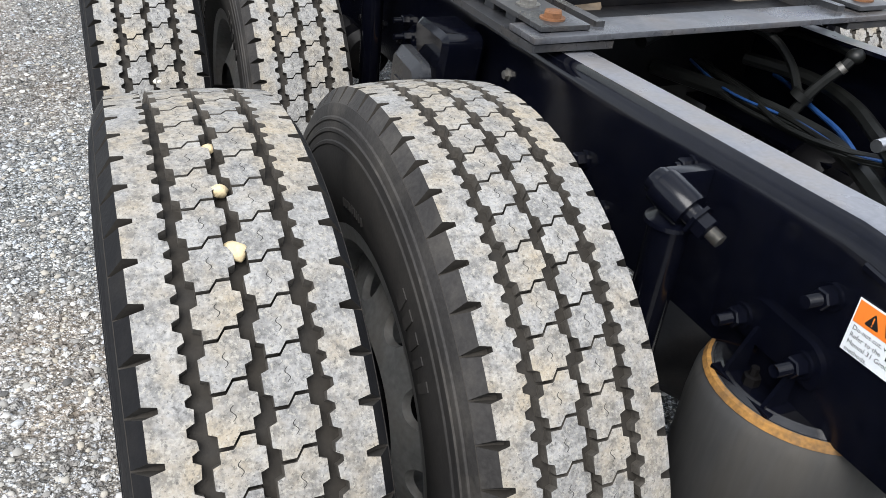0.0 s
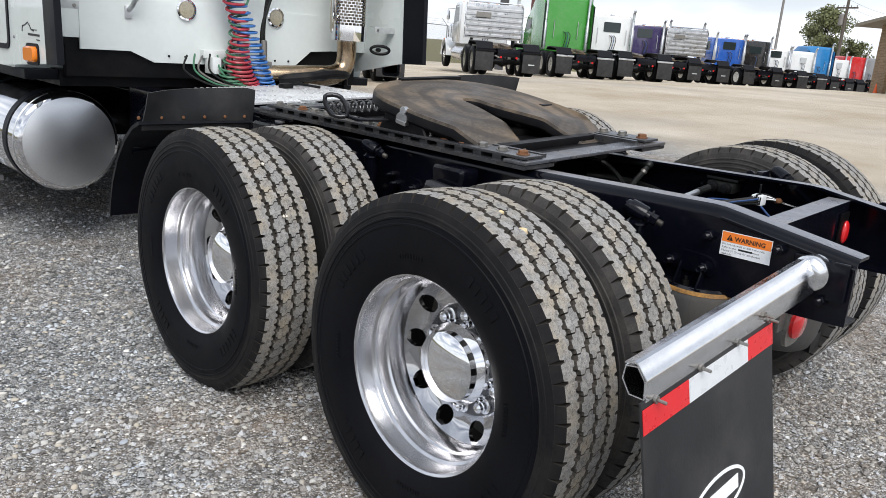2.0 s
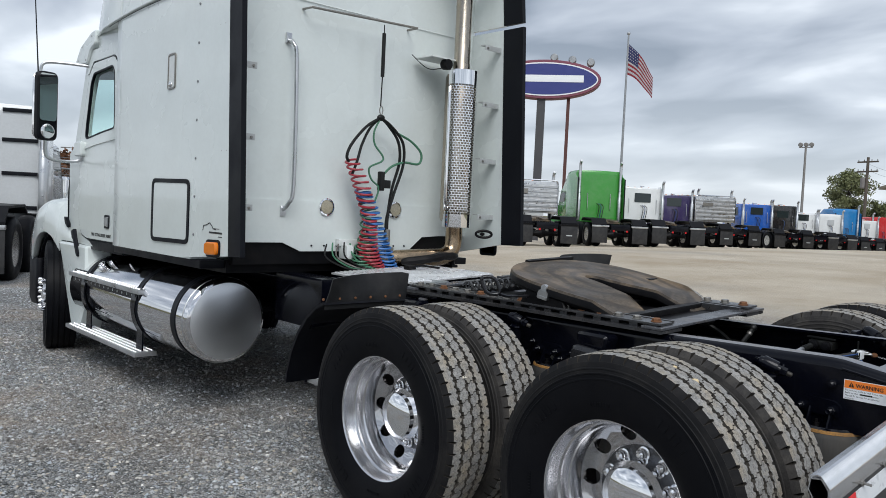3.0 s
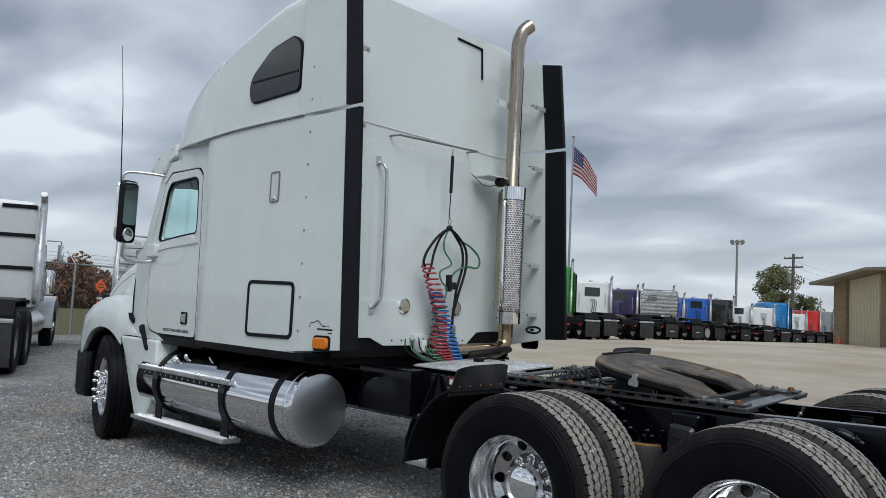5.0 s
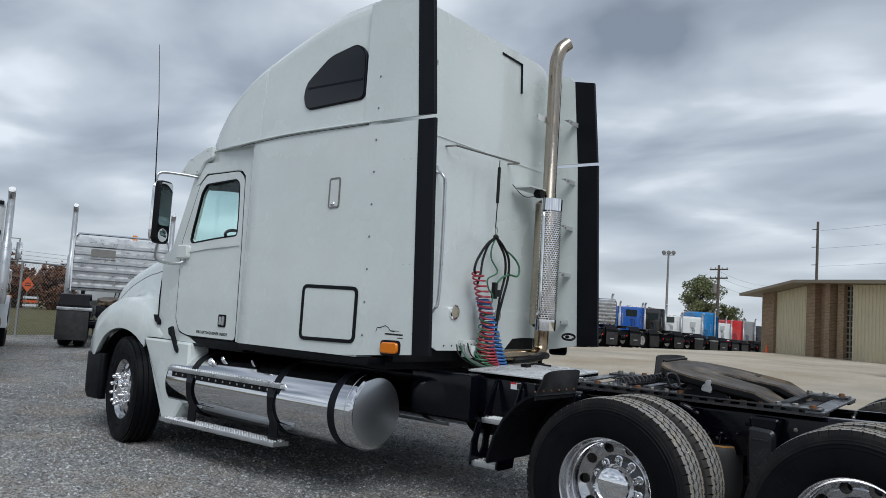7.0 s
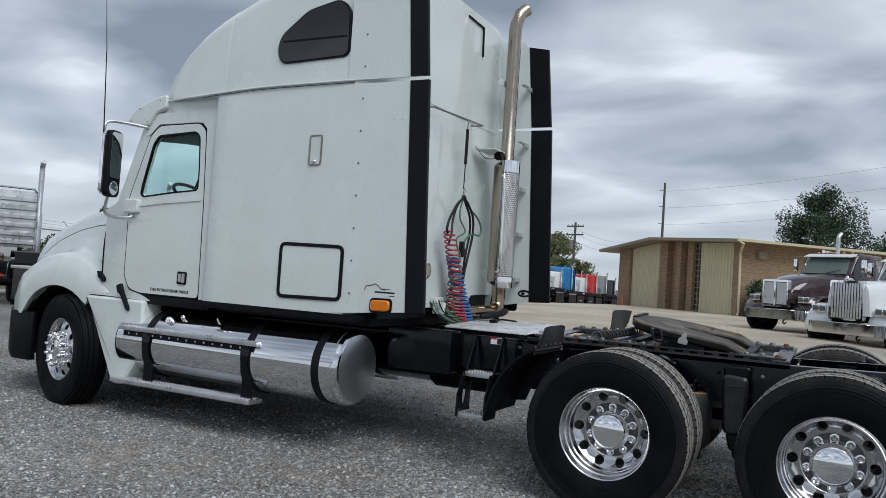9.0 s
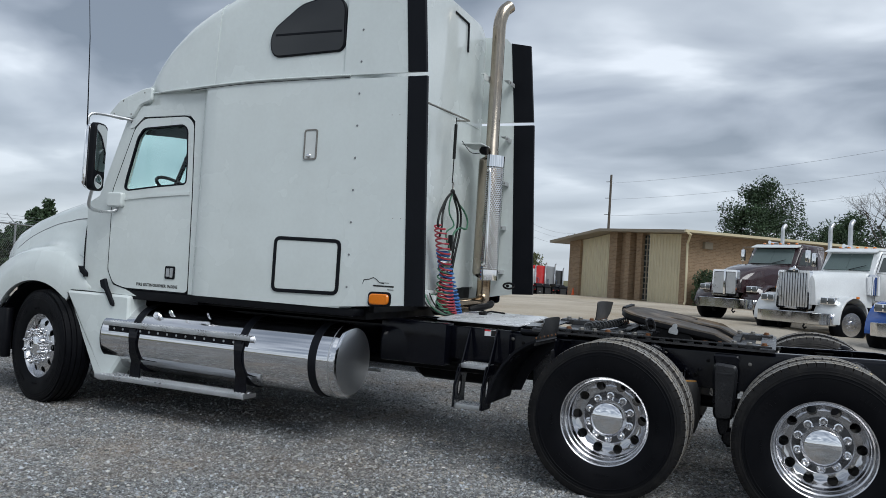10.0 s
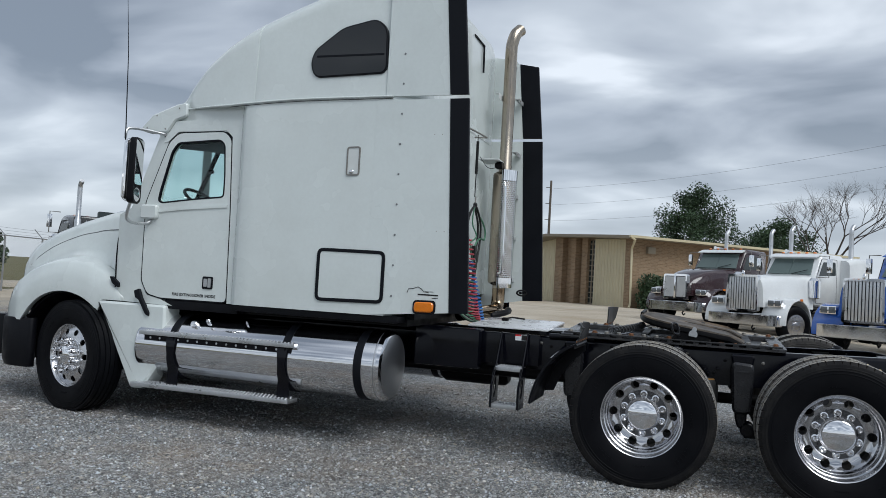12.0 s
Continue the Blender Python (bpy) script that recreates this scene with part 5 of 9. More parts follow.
# crease along each flank of the hood, its shade drawn as a thin grey tube
for s in (-1, 1):
    pts = []
    for k in range(15):
        y = 6.03 + k * 0.1
        zf, zh = lerp_table(FEND_Z, y), lerp_table(HOOD_Z, y)
        wh = min(lerp_table(HOOD_W, y), lerp_table(FEND_X, y) - 0.05)
        pts.append((CX + s * (wh - 0.011), y, zf + max(zh - zf, 0.02) * (0.66 - 0.10 * min(1.0, (y - 6.03) / 0.5))))
    part("hood_crease", Geo().tube(pts, 0.0045, 6), M_GREYINK, truck)

# dark joint between the lower sleeper wall and the roof cap
for s in (-1, 1):
    part("roof_joint", Geo().tube(spline([(CX + s * 1.2215, 3.36, 2.846), (CX + s * 1.2255, 4.2, 2.836), (CX + s * 1.2205, 4.72, 2.811), (CX + s * 1.2155, 4.90, 2.799)]), 0.0028, 6), M_INK, truck)

# trailing edge fairings with black rubber edges
for s in (-1, 1):
    # the passenger's fairing is set further in and reaches further back
    xo, back, wide = (CX - 1.215, 0.0, 0.0) if s < 0 else (CX + 1.110, -0.062, 0.055)
    lo, up = (0.0, 0.0) if s < 0 else (0.085, 0.085)
    g = Geo().prism([(3.50, 1.085), (2.77 + back, 1.145 + lo), (2.855 + back, 2.835 + up), (3.50, 2.835 + up)], "x", xo + s * 0.0012, xo - s * 0.022).prism([(3.42, 2.865 + up), (2.86 + back, 2.865 + up), (2.935 + back, 3.74), (3.0 + back, 3.81), (3.2, 3.84), (3.42, 3.80)], "x", xo + s * 0.002, xo - s * 0.022)
    fair = part("side_fairing", g, M_WHITE, truck, "white cab side extender")
    e = Geo().prism([(2.785 + back, 1.14 + lo), (2.63 + back - wide, 1.15 + lo), (2.715 + back - wide, 2.835 + up), (2.87 + back, 2.835 + up)], "x", xo + s * 0.008, xo - s * 0.026, 0, 0.003)
    part("rubber_edge", e, M_TRIM, fair, "black rubber edge strip")
    e = Geo().prism([(2.872 + back, 2.868 + up), (2.722 + back - wide, 2.868 + up), (2.795 + back - wide, 3.72), (2.945 + back, 3.76)], "x", xo + s * 0.008, xo - s * 0.026, 0, 0.003)
    part("rubber_edge", e, M_TRIM, fair)
    for z in (1.42, 1.86, 2.30, 2.74, 3.3):
        yb = 2.885 + back
        g = Geo().box(xo - s * 0.20, xo - s * 0.024, yb, yb + 0.005, z, z + 0.04, 0.001).box(xo - s * 0.20, xo - s * 0.024, yb + 0.005, yb + 0.055, z + 0.034, z + 0.04)
        br = part("fairing_bracket", g, M_BRACKET, fair, "light grey angle bracket")
        part("bolt", Geo().cyl((xo - s * 0.175, 0, z + 0.018), 0.009, yb - 0.007, yb, "y", 6), M_STEEL, br)
# rear wall skirt with its low middle
part("rear_sill", Geo().box(CX - 1.0, CX + 1.0, 3.148, 3.20, 1.06, 1.275), M_BLACK_DULL, truck)
g = Geo().prism([(CX - 0.93, 1.21), (CX - 0.65, 1.21), (CX - 0.51, 1.15), (CX + 0.46, 1.15), (CX + 0.60, 1.26), (CX + 0.93, 1.28), (CX + 0.93, 1.5), (CX - 0.93, 1.5)], "y", 3.122, 3.14)
rear = part("rear_panel", g, M_WHITE, truck)
for k in range(9):
    part("hole", Geo().cyl((CX - 0.42 + k * 0.105, 0, 1.19), 0.007, 3.117, 3.124, "y", 8), M_TRIM, rear)
for x in (-0.31, 0.31):
    lp = part("work_lamp", Geo().lathe([(0.062, 3.122), (0.062, 3.108), (0.052, 3.104), (0.05, 3.112), (0.001, 3.112)], "y", (CX + x, 0, 1.465), 24), M_CHROME, truck, "round clear lamp set in the rear wall")
    part("lens", Geo().lathe([(0.049, 3.111), (0.046, 3.104), (0.001, 3.101)], "y", (CX + x, 0, 1.465), 20), M_LENS_TAN, lp)
# grab handle and bar on the rear wall
xg = CX - 0.66
part("grab_handle", Geo().tube(spline([(xg, 3.13, 2.57), (xg + 0.005, 3.06, 2.54), (xg + 0.02, 3.04, 2.40), (xg + 0.03, 3.04, 1.62), (xg + 0.01, 3.06, 1.48), (xg, 3.13, 1.43)]), 0.014, 10).box(xg - 0.02, xg + 0.02, 3.11, 3.13, 1.39, 1.46, 0.004).box(xg - 0.02, xg + 0.02, 3.11, 3.13, 2.55, 2.62, 0.004), M_ALU_SATIN, truck, "long aluminium grab handle")
part("hose_bar", Geo().tube([(CX - 0.55, 3.13, 2.80), (CX - 0.54, 3.03, 2.80), (CX + 0.36, 3.0, 2.825), (CX + 0.37, 3.13, 2.83)], 0.0085, 8), M_STEEL, truck, "dull steel hose hanging bar")
part("roof_seam", Geo().tube([(CX + 0.18, 3.125, 3.80), (CX + 0.50, 3.122, 3.79), (CX + 0.52, 3.122, 3.52)], 0.011, 6), M_TRIM, truck)
part("panel_seam", Geo().tube([(CX - 0.95, 3.124, 2.86), (CX + 0.95, 3.124, 2.86)], 0.003, 5), M_WHITE_IN, truck)

# exhaust stack with its perforated shield
xs, ys_ = CX + 0.73, 2.895
g = Geo().lathe([(0.062, 1.28), (0.062, 1.34), (0.066, 1.345), (0.066, 2.6), (0.062, 2.61), (0.062, 3.68)], "z", (xs, ys_, 0), 28)
g.tube(spline([(xs, ys_, 3.66), (xs, ys_, 3.82), (xs + 0.005, ys_ - 0.01, 3.90), (xs + 0.03, ys_ - 0.03, 3.98), (xs + 0.085, ys_ - 0.065, 4.04)]), 0.0625, 24)
stack = part("exhaust_pipe", g, M_EXHAUST, truck, "heat-tinted steel exhaust stack with curved tip")
part("exhaust_elbow", Geo().tube(spline([(xs, ys_, 1.36), (xs, ys_, 1.25), (xs - 0.03, ys_, 1.165), (xs - 0.11, ys_ + 0.005, 1.125), (xs - 0.28, ys_ + 0.03, 1.115), (xs - 0.7, ys_ + 0.18, 1.09)]), 0.066, 20), M_BRONZE, stack, "burnt bronze-brown exhaust elbow")
gr_ = [(0.925 + 0.040 * math.cos(a) * 1.25, 2.681 - 0.036 * math.cos(a), 1.311 + 0.026 * math.sin(a)) for a in [2 * math.pi * k / 20 for k in range(20)]]
part("oval_hanger", Geo().tube(gr_, 0.010, 8, closed=True).ball((0.918, 2.69, 1.311), 0.02, 0.02, 0.014, 10), M_BLACK_DULL, stack, "black oval rubber hanger")
part("bracket", Geo().box(xs - 0.03, xs + 0.03, ys_ - 0.03, ys_ + 0.2, 1.04, 1.06).cyl((xs, ys_, 0), 0.02, 1.04, 1.12, "z", 10), M_BLACK_DULL, stack)
part("stay_bracket", Geo().box(xs - 0.15, xs + 0.30, ys_ + 0.066, ys_ + 0.072, 3.27, 3.33, 0.002).box(xs - 0.15, xs + 0.30, ys_ + 0.072, ys_ + 0.10, 3.322, 3.328), M_WHITE_IN, stack, "white stay across the stack")
part("stay_plate", Geo().box(xs - 0.30, xs + 0.02, ys_ + 0.0, ys_ + 0.2, 2.62, 2.632, 0.002), M_WHITE_IN, stack)
lampg = Geo().lathe([(0.038, -0.04), (0.042, -0.02), (0.038, 0.02), (0.02, 0.04), (0.001, 0.045)], "y", (xs - 0.14, ys_ + 0.03, 2.585), 16)
part("work_lamp", lampg, M_BLACK_DULL, stack, "small black work lamp")
part("lamp_cable", Geo().tube(spline([(xs - 0.15, ys_ + 0.05, 2.56), (xs - 0.24, ys_ + 0.12, 2.55), (xs - 0.36, ys_ + 0.17, 2.64)]), 0.0035, 6), M_BLACK_HOSE, stack)
# half-round shield: plain bands, then a lattice of slots
g = Geo()
R = 0.130
def shield_pt(a, z, r=R):
    return (xs + r * math.sin(a), ys_ - r * math.cos(a), z)
rows, cols = 52, 16
a0, a1 = radians(-88), radians(92)
for zlo, zhi in ((1.355, 1.45), (2.44, 2.55)):
    vs, fs = [], []
    for k in range(25):
        a = a0 + (a1 - a0) * k / 24
        vs += [shield_pt(a, zlo), shield_pt(a, zhi), shield_pt(a, zhi, R - 0.003), shield_pt(a, zlo, R - 0.003)]
    for k in range(24):
        for q in range(4):
            fs.append((4 * k + q, 4 * k + (q + 1) % 4, 4 * k + 4 + (q + 1) % 4, 4 * k + 4 + q))
    g.raw(vs, fs)
dz = (2.44 - 1.45) / rows
da = (a1 - a0) / cols
for i in range(rows):
    z = 1.45 + i * dz
    vs, fs = [], []
    for k in range(41):
        a = a0 + (a1 - a0) * k / 40
        vs += [shield_pt(a, z), shield_pt(a, z + dz * 0.24)]
    for k in range(40):
        fs.append((2 * k, 2 * k + 2, 2 * k + 3, 2 * k + 1))
    for k in range(cols):
        a = a0 + da * (k + (0.25 if i % 2 else 0.75)) - da * 0.09
        b = len(vs)
        vs += [shield_pt(a, z + dz * 0.24), shield_pt(a + da * 0.18, z + dz * 0.24), shield_pt(a + da * 0.18, z + dz), shield_pt(a, z + dz)]
        fs.append((b, b + 1, b + 2, b + 3))
    g.raw(vs, fs)
part("perforated_shield", g, M_CHROME, stack, "perforated chrome heat shield")
part("muffler", Geo().lathe([(0.06, 1.37), (0.110, 1.40), (0.118, 1.42), (0.118, 2.50), (0.110, 2.52), (0.06, 2.55)], "z", (xs, ys_, 0), 28), M_EXHAUST, stack, "heat-tinted steel muffler behind the shield")
part("shield_bar", Geo().tube(spline([(xs - 0.128, ys_ - 0.02, 2.40), (xs - 0.162, ys_ - 0.055, 2.33), (xs - 0.162, ys_ - 0.06, 1.58), (xs - 0.128, ys_ - 0.02, 1.50)]), 0.013, 10), M_CHROME, stack)

# side details: window, hatch, vent handle, lamp, rivets
for s in (-1, 1):
    xo = CX + s * 1.215
    W = rounded([(4.08, 3.045), (3.47, 3.065), (3.44, 3.10), (3.45, 3.42), (3.54, 3.50), (3.84, 3.44), (4.09, 3.26), (4.12, 3.16)], 0.06)
    # the side leans in above the moulding
    win = part("sleeper_window", Geo().prism(shrink(W, -0.012), "x", xo - s * 0.03, xo + s * 0.006, 0, 0.003), M_TRIM, truck, "dark tinted sleeper window")
    part("pane", Geo().prism(W, "x", xo, xo + s * 0.010), M_DARKGLASS, win)
    part("sliding_bar", Geo().box(xo + s * 0.008, xo + s * 0.014, 3.46, 4.07, 3.205, 3.22), M_TRIM, win)
    H = rounded([(3.345, 1.18), (3.955, 1.17), (3.955, 1.61), (3.345, 1.605)], 0.06)
    hat = part("luggage_hatch", Geo().prism(shrink(H, 0.012), "x", xo - s * 0.01, xo + s * 0.005, 0, 0.002), M_WHITE, truck, "white luggage door with black seal")
    part("hatch_seal", Geo().frame_of(H, shrink(H, 0.028), "x", xo - s * 0.01, xo + s * 0.009), M_TRIM, hat)
    V = rounded([(3.62, 2.215), (3.74, 2.21), (3.74, 2.45), (3.62, 2.455)], 0.025)
    v = part("vent_handle", Geo().frame_of(V, shrink(V, 0.012), "x", xo, xo + s * 0.008), M_STEEL, truck, "recessed oblong bright handle plate")
    part("plate", Geo().prism(shrink(V, 0.008), "x", xo, xo + s * 0.004), M_WHITE_IN, v)
    part("knob", Geo().ball((xo + s * 0.008, 3.69, 2.245), 0.010, 0.022, 0.018), M_CHROME, v)
    lm = part("marker_lamp", Geo().prism(rounded([(2.91, 1.14), (3.07, 1.135), (3.07, 1.215), (2.91, 1.22)], 0.03), "x", xo, xo + s * 0.03, 0, 0.008), M_ORANGE, truck, "amber marker lamp")
    part("lamp_rim", Geo().prism(rounded([(2.895, 1.125), (3.085, 1.12), (3.085, 1.23), (2.895, 1.235)], 0.035), "x", xo, xo + s * 0.008), M_TRIM, lm)
    # this column of rivets is coloured dark grey to show their shading
    for k in range(9):
        z = 1.25 + k * 0.245
        part("rivet", Geo().ball((xo + s * 0.002, 3.275, z), 0.007, 0.009, 0.009, 8), M_GREYINK, truck)
    for y0, z0 in ((2.92, 2.55), (2.985, 2.55), (2.86, 1.78), (2.925, 1.78)):
        part("rivet", Geo().ball((xo + s * 0.0, y0, z0), 0.003, 0.005, 0.005, 6), M_STEEL, truck)
    for k in range(6):
        part("rivet", Geo().ball((CX + s * (1.203 - 0.012 * k * 0.6), 3.30, 2.92 + k * 0.14), 0.014, 0.008, 0.008, 8), M_STEEL, truck)
    # builder's badge: plain outline shapes
    b = Geo().tube([(xo + s * 0.002, y, z) for y, z in ((3.14, 1.285), (3.13, 1.315), (3.09, 1.32), (3.05, 1.335), (3.02, 1.32), (3.00, 1.30), (2.96, 1.295))], 0.003, 5)
    b.box(xo, xo + s * 0.003, 2.88, 3.05, 1.270, 1.281).box(xo, xo + s * 0.003, 2.92, 2.99, 1.299, 1.303).box(xo, xo + s * 0.003, 2.88, 2.93, 1.250, 1.255)
    part("badge", b, M_INK, truck, "small grey builder's badge")
    # dark sill under the cab
    g = Geo().box(CX + s * 1.195, CX + s * 1.0, 3.22, 4.74, 1.03, 1.085, 0.01).box(CX + s * 1.13, CX + s * 0.5, 4.742, 5.5, 1.0, 1.08, 0.01)
    part("sill", g, M_PLASTIC, truck)
g = Geo().box(CX - 1.02, CX + 1.02, 3.2, 5.4, 1.0, 1.09)
part("cab_underside", g, M_BLACK_DULL, truck)
letters("FIRE EXTINGUISHER INSIDE", 0.034, Matrix.Translation((CX - 1.1432, 5.42, 1.125)) @ Matrix(((0, 0, -1, 0), (-1, 0, 0, 0), (0, 1, 0, 0), (0, 0, 0, 1))), M_INK, truck, "door_lettering", "small black lettering", 0.0003, 1.1, 0.0013)

# engine and gearbox under the hood and cab
part("engine_block", Geo().box(CX - 0.36, CX + 0.36, 5.6, 7.2, 0.62, 1.4, 0.05).box(CX - 0.25, CX + 0.25, 4.6, 5.6, 0.5, 0.95, 0.05), M_BLACK_DULL, truck)

# fuel tanks with steps
for s in (-1, 1):
    xt, zt, R = CX + s * 0.93, 0.66, 0.292
    g = Geo().lathe([(0.001, 3.335), (0.10, 3.325), (0.20, 3.325), (0.262, 3.335), (0.284, 3.350), (0.290, 3.372), (0.2925, 3.38), (0.2925, 5.70), (0.284, 5.725), (0.262, 5.74), (0.001, 5.745)], "y", (xt, 0, zt), 64)
    tank = part("fuel_tank", g, M_TANK, truck, "polished aluminium cylindrical fuel tank", 30)
    part("end_cap", Geo().lathe([(0.001, 3.296), (0.06, 3.299), (0.12, 3.305), (0.18, 3.314), (0.23, 3.324), (0.262, 3.334)], "y", (xt, 0, zt), 56), M_BRUSHED, tank, "satin brushed end cap")
    part("weld_bead", Geo().tube([(xt + 0.2935 * math.cos(2 * math.pi * i / 48), 3.395, zt + 0.2935 * math.sin(2 * math.pi * i / 48)) for i in range(48)], 0.004, 5, closed=True), M_ALU_SATIN, tank)
    for y in (3.50, 4.17, 5.30):
        part("tank_strap", Geo().lathe([(0.2945, y), (0.2995, y + 0.002), (0.2995, y + 0.068), (0.2945, y + 0.07)], "y", (xt, 0, zt), 56, closed=False), M_TRIM, tank, "black rubber-lined strap")
    for y, a, r in ((5.16, 48, 0.040), (5.05, 58, 0.024), (4.66, 60, 0.012)):
        cap = Geo().cyl((0, 0, 0), r, R - 0.01, R + 0.026, "z", 20, 0.005).cyl((0, 0, 0), r * 0.7, R + 0.026, R + 0.036, "z", 16, 0.003)
        part("filler_cap", cap.move(Matrix.Translation((xt, y, zt)) @ Matrix.Rotation(radians(s * (90 - a)), 4, "Y")), M_CHROME, tank)
    for z, y0, y1 in ((0.80, 4.10, 5.66), (0.335, 4.13, 5.72)):
        x0, x1 = CX + s * 1.245, CX + s * 1.08
        g = Geo().box(x0, x1, y0, y1, z - 0.035, z, 0.004)
        step = part("step", g, M_ALU_SATIN, tank, "serrated aluminium grip step")
        t = Geo()
        nx, ny = 4, 44
        for i in range(nx):
            for j in range(ny):
                px = min(x0, x1) + 0.02 + (abs(x1 - x0) - 0.04) * i / (nx - 1)
                py = y0 + 0.03 + (y1 - y0 - 0.06) * (j + (0.5 if i % 2 else 0)) / ny
                t.lathe([(0.0125, z), (0.009, z + 0.007), (0.006, z + 0.0075), (0.005, z - 0.002)], "z", (px, py, 0), 8)
        part("grip_teeth", t, M_ALU_SATIN, step)
        tagged(step.children[0], kind="stuff")
    g = Geo()
    for y in (4.22, 5.33):
        # hanger curved along the tank from the upper step down to the lower
        band = []
        for q in range(10):
            a = radians(27 - 7.0 * q)
            w = 0.034 + 0.022 * abs(q - 5) / 5
            band.append([(xt + s * r * math.cos(a), y + v, zt + r * math.sin(a)) for r, v in ((R + 0.003, -w), (R + 0.015, -w), (R + 0.015, w), (R + 0.003, w))])
        band.append([(CX + s * u, y + v, 0.334) for u, v in ((1.168, -0.055), (1.180, -0.055), (1.180, 0.055), (1.168, 0.055))])
        g.loft(band)
        g.box(CX + s * 1.08, CX + s * 1.228, y - 0.028, y - 0.018, 0.66, 0.765)
    g.box(CX + s * 1.22, CX + s * 1.19, 4.14, 5.62, 0.715, 0.765)
    br = part("step_bracket", g, M_BLACK, tank, "black step bracket with round holes")
    for k in range(14):
        part("hole_rim", Geo().cyl((0, 4.28 + k * 0.098, 0.74), 0.010, CX + s * 1.2205, CX + s * 1.2215, "x", 10), M_ALU_SATIN, br)

# lower air tanks and boxes along the rails
g = Geo().lathe([(0.001, 2.62), (0.10, 2.63), (0.13, 2.66), (0.135, 2.70), (0.135, 3.25), (0.1, 3.30), (0.001, 3.31)], "y", (CX + 0.30, 0, 0.56), 28)
part("air_tank", g, M_BLACK_DULL, truck)
g = Geo().box(CX - 0.60, CX - 0.43, 2.70, 3.28, 0.66, 1.0, 0.02).box(CX - 0.43, CX - 0.50, 2.2, 2.7, 0.72, 0.98, 0.01)
part("battery_box", g, M_BLACK, truck)

# deck plate behind the cab
deck = part("deck_plate", Geo().box(CX - 0.42, CX + 0.42, 2.15, 2.86, 1.012, 1.024, 0.002), M_DECK, truck, "ribbed aluminium deck plate")
for k in range(22):
    x = CX - 0.40 + k * 0.038
    part("rib", Geo().box(x, x + 0.014, 2.16, 2.85, 1.024, 1.031, 0.002), M_DECK, deck)
for y in (2.16, 2.78):
    part("deck_support", Geo().box(CX - 0.42, CX + 0.42, y, y + 0.06, 0.985, 1.011), M_BLACK, truck)

# bolt heads and clips along the rails
rng = random.Random(63)
for s in (-1, 1):
    for k in range(30):
        y = 0.42 + k * 0.088
        part("rail_bolt", Geo().lathe([(0.014, 0.0), (0.014, s * 0.003), (0.0095, s * 0.004), (0.0095, s * 0.012), (0.005, s * 0.013)], "x", (CX + s * 0.428, y + rng.uniform(-0.02, 0.02), rng.choice((0.77, 0.80, 0.90, 0.935)) + rng.uniform(-0.01, 0.01)), 6), M_BLACK_DULL if k % 5 else M_STEEL, truck)

# ---- ground ----


def ground_z(x, y):
    """The yard is level round the tractor and swells a little beside the building and falls away to the far row."""
    s = 0.82 * x + 0.55 * y
    rise = 0.055 * min(max(0.0, x), 2.0) + 0.37 * min(1.0, max(0.0, (x - 2.0) / 14.0))
    rise *= min(1.0, max(0.3, (y + 6.0) / 5.0))
    swell = rise * min(1.0, max(0.0, (24.0 - y) / 12.0)) * min(1.0, max(0.0, (70.0 - x) / 25.0))
    return swell - 0.0185 * min(max(0.0, s - 38.0), 60.0)


